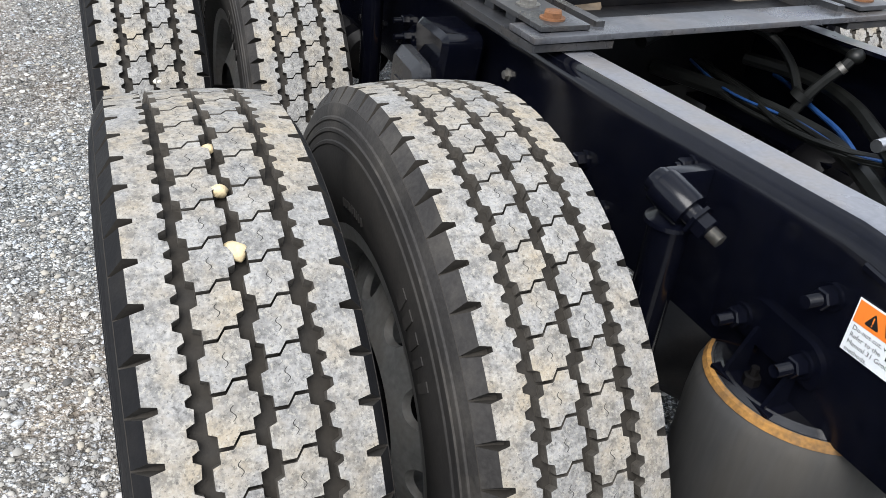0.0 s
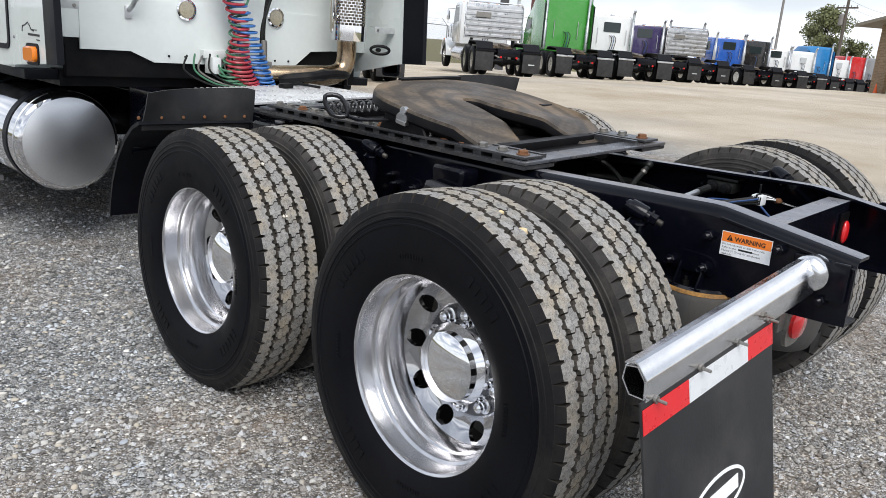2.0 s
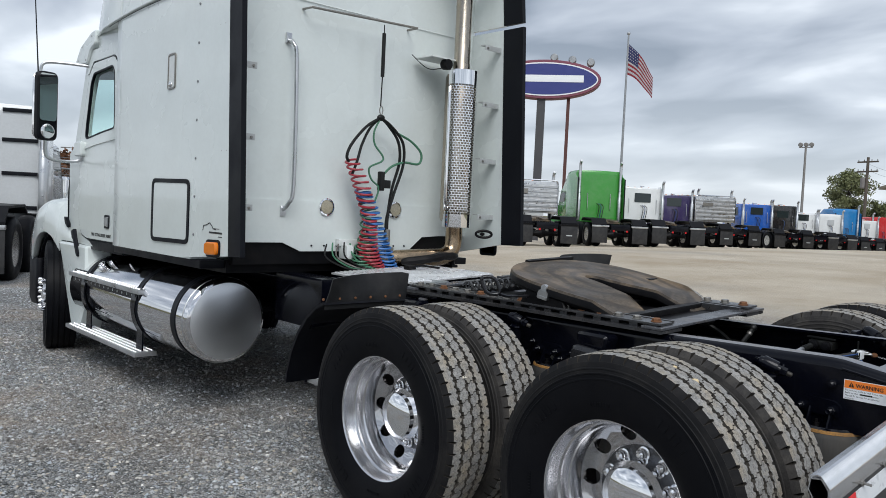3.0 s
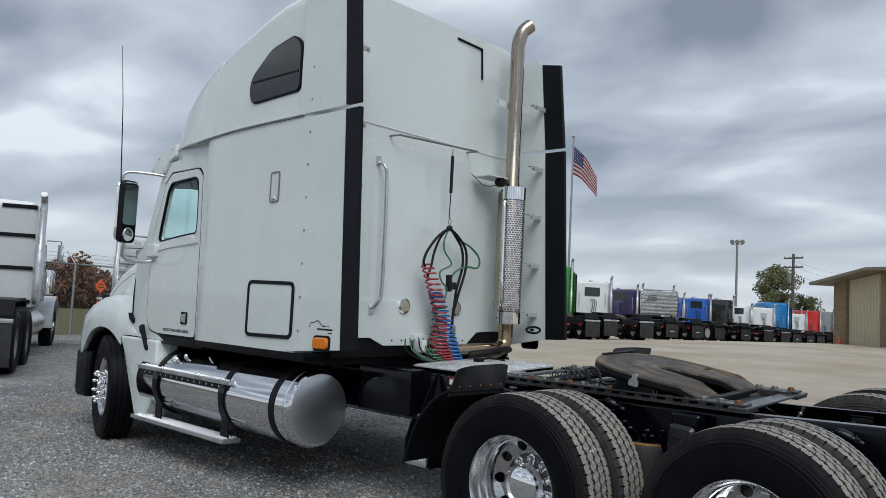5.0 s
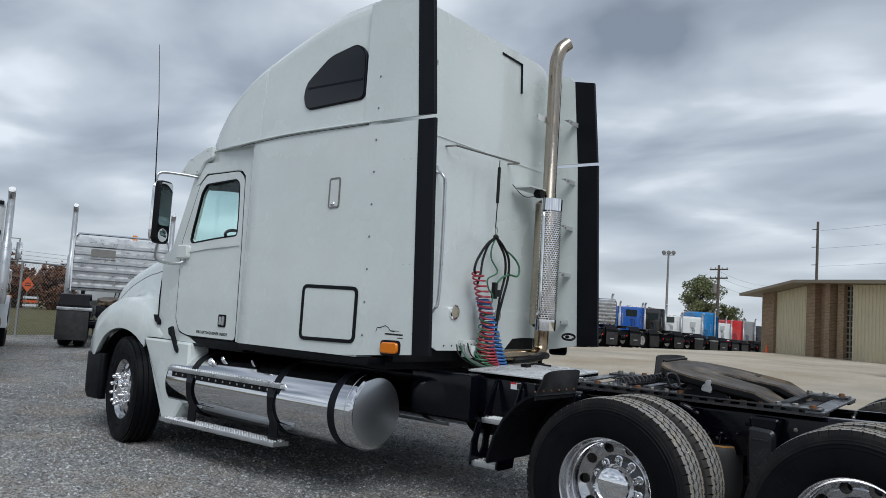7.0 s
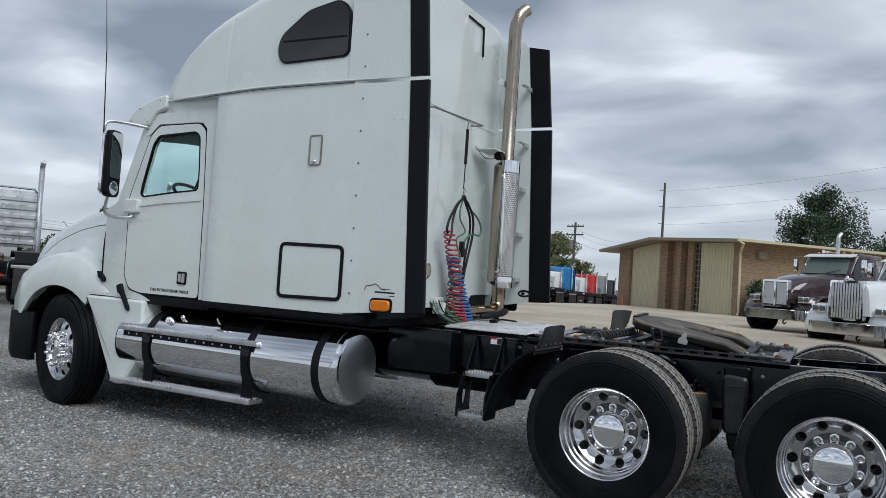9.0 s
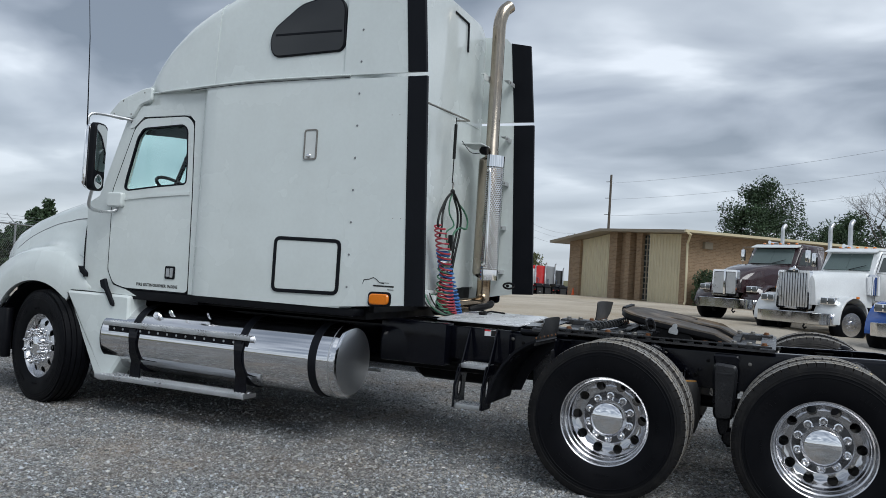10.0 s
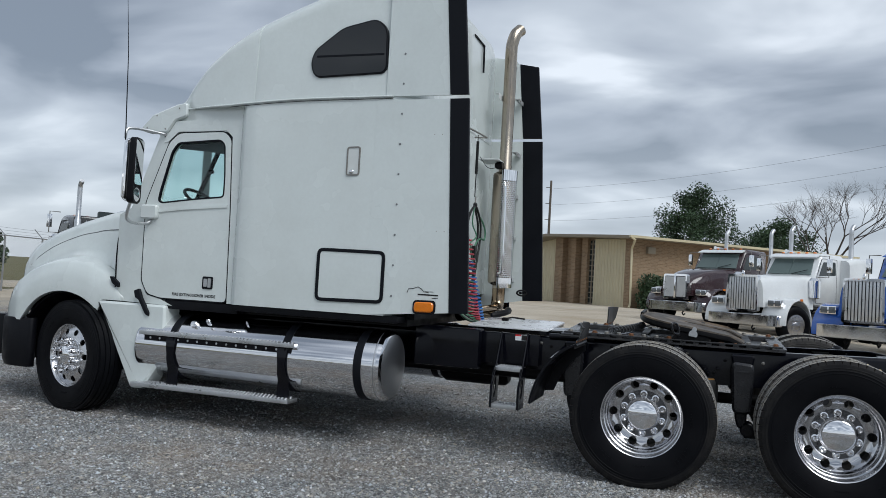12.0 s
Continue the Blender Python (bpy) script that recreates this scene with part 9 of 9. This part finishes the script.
def up_to_roof(x0, x1, y0, y1, z0, gap=0.0):
    """An upright block whose top follows the roof."""
    xs_ = [x0] + ([RIDGE] if x0 < RIDGE < x1 else []) + [x1]
    return Geo().prism([(x0, z0), (x1, z0)] + [(x, lerp_table(UNDER, x) - gap) for x in xs_[::-1]], "y", y0, y1)


# the side walls go away from the yard: that is towards -y of this frame
part("wall", up_to_roof(0, W, -D, -0.35, -0.6), M_BRICK, hall, "tan brick wall")
for x0, x1, y1 in ((0.0, 0.42, 0.0), (3.78, 4.25, -0.12), (4.62, 5.02, 0.06), (5.95, 6.68, 0.0), (9.78, W, 0.0)):
    part("pier", up_to_roof(x0, x1, -0.35, y1, -0.6), M_BRICK, hall)
for x0, x1 in ((0.44, 3.18), (6.70, 9.76)):
    pn = part("metal_panel", up_to_roof(x0, x1, -0.33, -0.17, 0.02, 0.02), M_CREAM, hall, "cream ribbed metal panel")
    k = x0 + 0.06
    while k < x1 - 0.1:
        part("rib", Geo().prism([(k, -0.17), (k + 0.025, -0.135), (k + 0.075, -0.135), (k + 0.10, -0.17)], "z", 0.03, min(lerp_table(UNDER, k), lerp_table(UNDER, k + 0.1)) - 0.03), M_CREAM, pn)
        k += 0.25
wn = part("window", Geo().box(3.22, 3.76, -0.345, -0.30, 0.1, HT - 0.10), M_FARGLASS, hall, "narrow dark window strip")
for k in range(12):
    part("glazing_bar", Geo().box(3.21, 3.77, -0.30, -0.25, 0.12 + k * 0.30, 0.17 + k * 0.30), M_FASCIA, wn)
part("glazing_post", Geo().box(3.46, 3.52, -0.30, -0.245, 0.1, HT - 0.12), M_FASCIA, wn)
prof = UNDER + [(W + 1.0, HT - 0.35), (RIDGE, HT + 0.27), (0.0, HT + 0.05), (-0.9, HT + 0.01)]
part("roof", Geo().prism(prof, "y", -D - 0.7, 0.9), M_FASCIA, hall, "low-pitched tan roof with deep eaves")
part("gutter", Geo().prism([(-1.0, HT - 0.10), (-0.9, HT - 0.10), (-0.9, HT + 0.02), (-1.02, HT + 0.02)], "y", -D - 0.7, 0.92), M_CREAM, hall)
part("downspout", Geo().tube([(-0.95, 0.80, HT - 0.10), (-0.93, 0.55, HT - 0.20), (-0.14, 0.06, HT - 0.62), (-0.10, -0.02, 0.25), (-0.22, 0.16, 0.08)], 0.06, 8), M_CREAM, hall)
part("wall_lamp", Geo().box(-0.2, 0.0, -1.5, -1.0, HT - 0.80, HT - 0.45, 0.04), M_FASCIA, hall)
part("side_pier", Geo().box(-0.12, 0.0, -6.2, -5.6, 0, HT - 0.16), M_BRICK, hall)

# ---- trees, fence, poles ----
M_BARK = mk("bark", (0.062, 0.050, 0.042), 0.9, var=0.35, scale=3, fine=25)
M_LEAF = mk("dark_green_leaves", (0.034, 0.064, 0.026), 0.7, var=0.5, scale=0.9, fine=6)
M_LEAF_DRY = mk("olive_leaves", (0.15, 0.165, 0.075), 0.75, var=0.5, scale=0.9, fine=6)
M_LEAF_RED = mk("rusty_leaves", (0.15, 0.065, 0.030), 0.8, var=0.45, scale=0.9, fine=6)


def leaf_cloud(rng, blobs, per, size):
    """Many small leaf clumps round the ends of the limbs."""
    vs, fs = [], []
    for (cx, cy, cz, r) in blobs:
        for _ in range(per):
            d = Vector((rng.gauss(0, 1), rng.gauss(0, 1), rng.gauss(0, 0.8)))
            d = d.normalized() * r * rng.random() ** 0.45
            c = Vector((cx, cy, cz)) + d
            a = Vector((rng.uniform(-1, 1), rng.uniform(-1, 1), rng.uniform(-1, 1))).normalized()
            b = a.cross(Vector((rng.uniform(-1, 1), rng.uniform(-1, 1), rng.uniform(-1, 1)))).normalized()
            s = size * rng.uniform(0.6, 1.5)
            k = len(vs)
            vs += [c - a * s, c + b * s * 0.55, c + a * s, c - b * s * 0.55]
            fs.append((k, k + 1, k + 2, k + 3))
    return Geo().raw(vs, fs)


def tree(x, y, height, spread, label, seed, leaf, per=120, gaps=0.75, base=0.35, size=0.17):
    rng = random.Random(seed)
    t = thing("tree", label, "tree", "trees round the yard", at=pose(x, y, ground_z(x, y)))
    top = height * 0.82
    g = Geo().tube(spline([(0, 0, 0), (0.1, 0.05, height * 0.3), (-0.1, 0.1, height * 0.55), (0.05, 0, top)], 5), [max(0.03, height * 0.026 * (1 - i / 17)) for i in range(16)], 8)
    blobs = []
    n = 34
    for i in range(n):
        z = height * (base + (0.93 - base) * (i + 0.5) / n)
        f = (z / height - base) / (1 - base)
        reach = spread * (0.45 + 0.55 * math.sin(math.pi * min(1, f * 0.85 + 0.18))) * rng.uniform(0.45, 1.0) * (1.0 if f < 0.8 else 0.55)
        a = i * 2.4 + rng.uniform(-0.4, 0.4)
        tip = (reach * math.cos(a), reach * math.sin(a), z + rng.uniform(-0.3, 0.6))
        g.tube([(0, 0, z - reach * 0.45), (tip[0] * 0.5, tip[1] * 0.5, z - reach * 0.12), tip], [height * 0.008, height * 0.005, height * 0.002], 5)
        if rng.random() < gaps + 0.2:
            blobs.append((*tip, spread * rng.uniform(0.20, 0.36)))
            blobs.append((tip[0] * 0.6, tip[1] * 0.6, tip[2] + rng.uniform(-0.4, 0.4), spread * rng.uniform(0.16, 0.3)))
    part("trunk", g, M_BARK, t)
    tagged(part("crown", leaf_cloud(rng, blobs, per, size), leaf, t), kind="stuff")
    return t


def bare_tree(x, y, height, label, seed):
    rng = random.Random(seed)
    t = thing("tree", label, "tree", "trees round the yard", at=pose(x, y, ground_z(x, y)))
    trunk, twigs = Geo(), Geo()

    def grow(p, d, length, r, level):
        q = p + d * length
        mid = p + d * length * 0.5 + Vector((rng.uniform(-1, 1), rng.uniform(-1, 1), 0)) * length * 0.05
        (trunk if level < 2 else twigs).tube([p, mid, q], [r, r * 0.85, r * 0.68], 6 if level < 2 else 3)
        if level >= 6:
            return
        for _ in range(4 if level in (0, 2, 4) else 3):
            turn = Vector((rng.uniform(-1, 1), rng.uniform(-1, 1), rng.uniform(-0.3, 0.55)))
            grow(q if rng.random() < 0.55 else mid.lerp(q, rng.random()), (d + turn * 0.75).normalized(), length * rng.uniform(0.60, 0.80), r * 0.52, level + 1)

    grow(Vector((0, 0, 0)), Vector((0, 0, 1)), height * 0.27, height * 0.0125, 0)
    part("trunk", trunk, M_BARK, t)
    tagged(part("branchwork", twigs, M_BARK, t), kind="stuff")
    return t


tree(73.05, 2.4, 11.9, 4.6, "tall dark green tree behind the brick building", 2, M_LEAF, 420, 0.85, 0.28, 0.10)
tree(67.9, -4.85, 8.2, 4.0, "dark green tree behind parked trucks", 7, M_LEAF, 320, 0.85, 0.2, 0.10)
tree(86.6, 31.8, 9.0, 3.0, "loose olive-green tree past the far row", 5, M_LEAF_DRY, 170, 0.72, 0.25, 0.12)
tree(89.6, 29.6, 5.2, 2.4, "loose olive-green tree past the far row", 9, M_LEAF_DRY, 120, 0.7, 0.30, 0.12)
bare_tree(62.3, -8.4, 15.5, "tall bare leafless tree", 3)
tree(21.35, 33.75, 2.95, 1.1, "dark green tree beyond the fence", 31, M_LEAF, 190, 0.7, 0.25, 0.085)
tree(24.4, 39.6, 1.8, 2.0, "green shrub tree beyond the fence", 33, M_LEAF, 420, 0.8, 0.15, 0.075)
tree(14.3, 56.0, 3.6, 2.6, "russet autumn tree across the field", 41, M_LEAF_RED, 90, 0.8, 0.15)
tree(19.8, 59.9, 3.0, 3.2, "russet autumn tree across the field", 43, M_LEAF_RED, 90, 0.8, 0.1)
tree(26.4, 61.85, 3.4, 3.4, "brown autumn tree across the field", 44, M_LEAF_RED, 90, 0.8, 0.1)

# low brown thicket along the far side of the field
M_THICKET = mk("brown_twigs", (0.085, 0.058, 0.040), 0.9, var=0.5, scale=0.7, fine=5)
rng = random.Random(52)
blobs = []
for k in range(46):
    x = -14.0 + k * 1.35
    hgt = 1.25 + 0.25 * math.sin(k * 0.9) + rng.uniform(-0.2, 0.25)
    blobs += [(x, 0.42 * x + 55.5 + rng.uniform(-0.6, 0.6), hgt * q, 1.15) for q in (0.45, 1.15)]
wood = leaf_cloud(rng, blobs, 170, 0.15)
tagged(solid("thicket", wood, M_THICKET, "low brown leafless thicket across the field", "thicket"), kind="stuff")
rng = random.Random(77)
sh = thing("hedge_bush", "clipped dark green bush against brick wall", "bush", at=BASE @ pose(-0.95, -0.45, -0.05))
tagged(part("leaves", leaf_cloud(rng, [(0.0, -0.36 * (k // 3), 0.42 + 0.46 * (k % 3), 0.62) for k in range(12)], 560, 0.07), M_LEAF, sh), kind="stuff")
part("stems", Geo().tube([(0, -0.5, 0), (0.05, -0.6, 0.9)], 0.04, 5).tube([(0, -1.1, 0), (0.05, -1.2, 0.9)], 0.04, 5), M_BARK, sh)

# chain-link fence along the field
M_GALV = mk("galvanised_steel", (0.36, 0.37, 0.38), 0.45, 0.8, var=0.15, scale=4, fine=50)
fence = thing("chain_link_fence", "galvanised chain-link fence with barbed wire", "fence")
FA = math.atan(0.376)
for k in range(14):
    d = -12 + k * 3.0
    x, y = 4.7 + d * math.cos(FA), 22.0 + d * math.sin(FA)
    part("post", Geo().cyl((x, y, 0), 0.035, 0, 2.15, "z", 10).tube([(x, y, 2.12), (x - 0.15, y + 0.3, 2.5)], 0.02, 6), M_GALV, fence)
e0, e1 = (4.7 - 12 * math.cos(FA), 22.0 - 12 * math.sin(FA)), (4.7 + 27 * math.cos(FA), 22.0 + 27 * math.sin(FA))
part("top_rail", Geo().tube([(*e0, 2.12), (*e1, 2.12)], 0.025, 8), M_GALV, fence)
for k in range(3):
    part("barbed_wire", Geo().tube([(e0[0] - 0.05 * k, e0[1] + 0.1 * (k + 1), 2.2 + 0.12 * k), (e1[0] - 0.05 * k, e1[1] + 0.1 * (k + 1), 2.2 + 0.12 * k)], 0.006, 4), M_GALV, fence)
g = Geo()
L_ = math.hypot(e1[0] - e0[0], e1[1] - e0[1])
step_ = 0.11
cnt = int(L_ / step_)
ux, uy = (e1[0] - e0[0]) / L_, (e1[1] - e0[1]) / L_
vs, fs = [], []
for k in range(-18, cnt):
    for sgn in (1, -1):
        a = k * step_
        b = a + 2.05
        if sgn < 0:
            a, b = b, a
        z0, z1 = 0.03, 2.08
        i = len(vs)
        vs += [(e0[0] + ux * a, e0[1] + uy * a, z0), (e0[0] + ux * (a + 0.008), e0[1] + uy * (a + 0.008), z0), (e0[0] + ux * (b + 0.008), e0[1] + uy * (b + 0.008), z1), (e0[0] + ux * b, e0[1] + uy * b, z1)]
        fs.append((i, i + 1, i + 2, i + 3))
tagged(part("mesh_wire", g.raw(vs, fs), M_GALV, fence), kind="stuff")

M_SIGN_O = mk("orange_sign", (0.80, 0.13, 0.03), 0.5, var=0.05)
sg = thing("road_works_sign", "orange diamond road works sign on a stand", "sign", at=pose(17.9, 50.8, 0, 0, 0, 18))
part("diamond", Geo().prism([(-0.48, 1.55), (0, 1.07), (0.48, 1.55), (0, 2.03)], "y", -0.02, 0.02), M_SIGN_O, sg)
part("mark", Geo().box(-0.2, 0.2, -0.026, -0.021, 1.61, 1.67).box(-0.22, 0.22, -0.026, -0.021, 1.45, 1.51), M_INK, sg)
part("stand", Geo().box(-0.03, 0.03, -0.02, 0.02, 0, 1.1).box(-0.5, 0.5, -0.03, 0.03, 0.0, 0.06), M_STEEL, sg)
bk = thing("barricade", "striped road barricade in the field", "barricade", at=pose(17.6, 49.5, 0, 0, 0, 18))
for k in range(3):
    part("board", Geo().box(-0.55, 0.55, -0.02, 0.02, 0.2 + 0.24 * k, 0.34 + 0.24 * k), M_SIGN_O if k % 2 else M_STICKER_W, bk)
for s in (-1, 1):
    part("leg", Geo().box(s * 0.5, s * 0.45, -0.03, 0.03, 0, 0.9), M_STEEL, bk)

# poles and wires
M_POLE = mk("weathered_pole", (0.10, 0.085, 0.07), 0.9, var=0.3, scale=1.0, fine=12)
M_POLE_STEEL = mk("painted_pole", (0.20, 0.19, 0.18), 0.6, var=0.15)


def utility_pole(x, y, h, arms, label):
    z = ground_z(x, y)
    t = thing("utility_pole", label, "pole", "utility poles", at=pose(x, y, z, 0, 0, 70))
    part("mast", Geo().tube([(0, 0, 0), (0, 0, h)], [0.17, 0.12], 8), M_POLE, t)
    for k in range(arms):
        a = part("cross_arm", Geo().box(-1.1, 1.1, -0.06, 0.06, h - 0.5 - 0.9 * k, h - 0.36 - 0.9 * k), M_POLE, t)
        for q in (-1.0, -0.4, 0.4, 1.0):
            part("insulator", Geo().cyl((q, 0, 0), 0.04, h - 0.36 - 0.9 * k, h - 0.2 - 0.9 * k, "z", 6), M_STEEL, a)
    return t


utility_pole(79.4, 17.7, 13.8, 0, "tall plain wooden utility pole")
utility_pole(75.0, 26.0, 8.9, 2, "wooden utility pole with cross arms")
utility_pole(97.6, 25.9, 8.6, 2, "distant wooden utility pole")
utility_pole(100.5, 24.6, 9.0, 0, "distant wooden utility pole")
tr = bpy.data.objects["utility_pole.001"]
part("transformer", Geo().cyl((0.35, 0, 0), 0.28, 6.0, 7.0, "z", 14, 0.05), M_POLE_STEEL, tr)
for h in (13.0, 11.2, 9.4):
    part("bracket", Geo().box(-0.05, 0.6, -0.04, 0.04, h, h + 0.06), M_POLE, bpy.data.objects["utility_pole"])


def wire_line(a, b, sag):
    pts = []
    for i in range(13):
        f = i / 12
        p = Vector(a).lerp(Vector(b), f)
        p.z -= sag * 4 * f * (1 - f)
        pts.append(p)
    w = Geo().tube(pts, 0.011, 4)
    return solid("power_line", w, M_GREYINK, "thin dark grey power line between poles", "cable", "power lines")


for k, h in enumerate((12.2, 10.4, 8.6)):
    wire_line((79.4, 17.5, h), (60.0, -23.5, h + 4.2), 1.0)
for h in (7.6, 7.0, 6.2):
    wire_line((75.0, 26.0, h), (97.6, 25.9, h), 0.5)

lp = thing("yard_lamp_post", "tall yard lamp post with flood lamps", "lamp post", at=pose(58.75, 24.9, ground_z(58, 25), 0, 0, 100))
part("mast", Geo().tube([(0, 0, 0), (0, 0, 8.2)], [0.12, 0.08], 8), M_POLE_STEEL, lp)
part("arm", Geo().box(-0.5, 0.5, -0.03, 0.03, 8.05, 8.12), M_POLE_STEEL, lp)
for k in range(3):
    part("flood_lamp", Geo().cyl((-0.4 + 0.4 * k, 0, 8.3), 0.17, -0.18, 0.1, "y", 12, 0.04), M_POLE_STEEL, lp)

# oval sign on two posts, and the flag
sd = math.degrees(math.atan2(-2.6, 2.0))
sgn = thing("oval_sign", "large blue oval sign with red rim on posts", "sign", at=pose(31.47, 28.42, -0.47, 0, 0, sd) @ Matrix.Scale(1.15, 4))
ov = [(2.75 * math.cos(2 * math.pi * i / 48), 8.42 + 0.97 * math.sin(2 * math.pi * i / 48)) for i in range(48)]
M_SIGN_RED = mk("red_sign_rim", (0.19, 0.055, 0.085), 0.5, var=0.08)
M_SIGN_BLUE = mk("blue_sign_face", (0.035, 0.045, 0.20), 0.4, var=0.06)
part("rim", Geo().prism(ov, "y", -0.35, 0.35, 0, 0.03), M_SIGN_RED, sgn)
part("face", Geo().prism(shrink(ov, 0.20), "y", -0.375, -0.35), M_SIGN_BLUE, sgn)
part("trim_line", Geo().frame_of(shrink(ov, 0.14), shrink(ov, 0.20), "y", -0.37, -0.349), M_STICKER_W, sgn)
part("plain_bar", Geo().box(-2.0, 1.9, -0.39, -0.376, 8.28, 8.62), M_STICKER_W, sgn)
part("post", Geo().box(-0.35, 0.05, -0.2, 0.2, 0, 7.6), mk("dark_sign_post", (0.055, 0.055, 0.06), 0.5, var=0.15), sgn)
part("post", Geo().box(1.12, 1.28, -0.1, 0.1, 0, 7.8), mk("rusty_post", (0.095, 0.040, 0.035), 0.8, var=0.2), sgn)
for q in (0.4, 1.3, 2.2):
    part("spot_lamp", Geo().cyl((q, -0.1, 9.55 - 0.12 * q), 0.20, -0.25, 0.15, "y", 12, 0.05).box(q - 0.03, q + 0.03, -0.05, 0.05, 9.0, 9.4), M_GALV, sgn)

fp = thing("flag_pole", "white flag pole with striped flag hanging slack", "flag", at=pose(34.8, 25.2, -0.35))
part("pole", Geo().tube([(0, 0, 0), (0, 0, 12.35)], [0.09, 0.05], 8), M_GALV, fp)
part("finial", Geo().ball((0, 0, 12.42), 0.10), M_GALV, fp)
M_FLAG_R = mk("flag_red", (0.20, 0.018, 0.026), 0.8, var=0.1)
M_FLAG_W = mk("flag_white", (0.38, 0.37, 0.39), 0.8, var=0.1)
M_FLAG_B = mk("flag_blue", (0.02, 0.025, 0.09), 0.8, var=0.1)


def flag_pt(u, v):
    """u along the fly, v down the hoist; the cloth droops and folds."""
    d = Vector((0.62, -0.78, 0))
    out = u * 1.5
    p = Vector((0, 0, 11.85)) + d * out + Vector((0, 0, -1)) * (v * 1.75 * (1 - 0.3 * u) + u * 1.0 + u * u * 0.9)
    return p + Vector((0.78, 0.62, 0)) * 0.13 * math.sin(u * 9 + v * 2.0) * (0.3 + u)


def flag_sheet(u0, u1, v0, v1, nu, nv, off=0.0):
    vs, fs = [], []
    for j in range(nv + 1):
        for i in range(nu + 1):
            p = flag_pt(u0 + (u1 - u0) * i / nu, v0 + (v1 - v0) * j / nv)
            vs.append(p + Vector((-0.78, -0.62, 0)) * off)
    for j in range(nv):
        for i in range(nu):
            k = j * (nu + 1) + i
            fs.append((k, k + 1, k + nu + 2, k + nu + 1))
    return Geo().raw(vs, fs)


for k in range(13):
    part("stripe", flag_sheet(0, 1, k / 13, (k + 1) / 13, 16, 1), M_FLAG_W if k % 2 else M_FLAG_R, fp)
part("canton", flag_sheet(0, 0.42, 0, 7 / 13, 8, 4, 0.02), M_FLAG_B, fp)
stars = Geo()
for j in range(5):
    for i in range(6):
        stars.add(flag_sheet(0.03 + i * 0.065, 0.055 + i * 0.065, 0.04 + j * 0.1, 0.075 + j * 0.1, 1, 1, 0.03))
tagged(part("stars", stars, M_FLAG_W, fp), kind="stuff")

cn = thing("traffic_cone", "small orange traffic cone by the wall", "cone", at=BASE @ pose(9.95, 0.25, 0.0) @ Matrix.Scale(0.7, 4))
part("cone", Geo().lathe([(0.14, 0.03), (0.03, 0.7), (0.02, 0.71)], "z", n=16), M_SIGN_O, cn)
part("foot", Geo().box(-0.18, 0.18, -0.18, 0.18, 0, 0.03, 0.005), M_SIGN_O, cn)
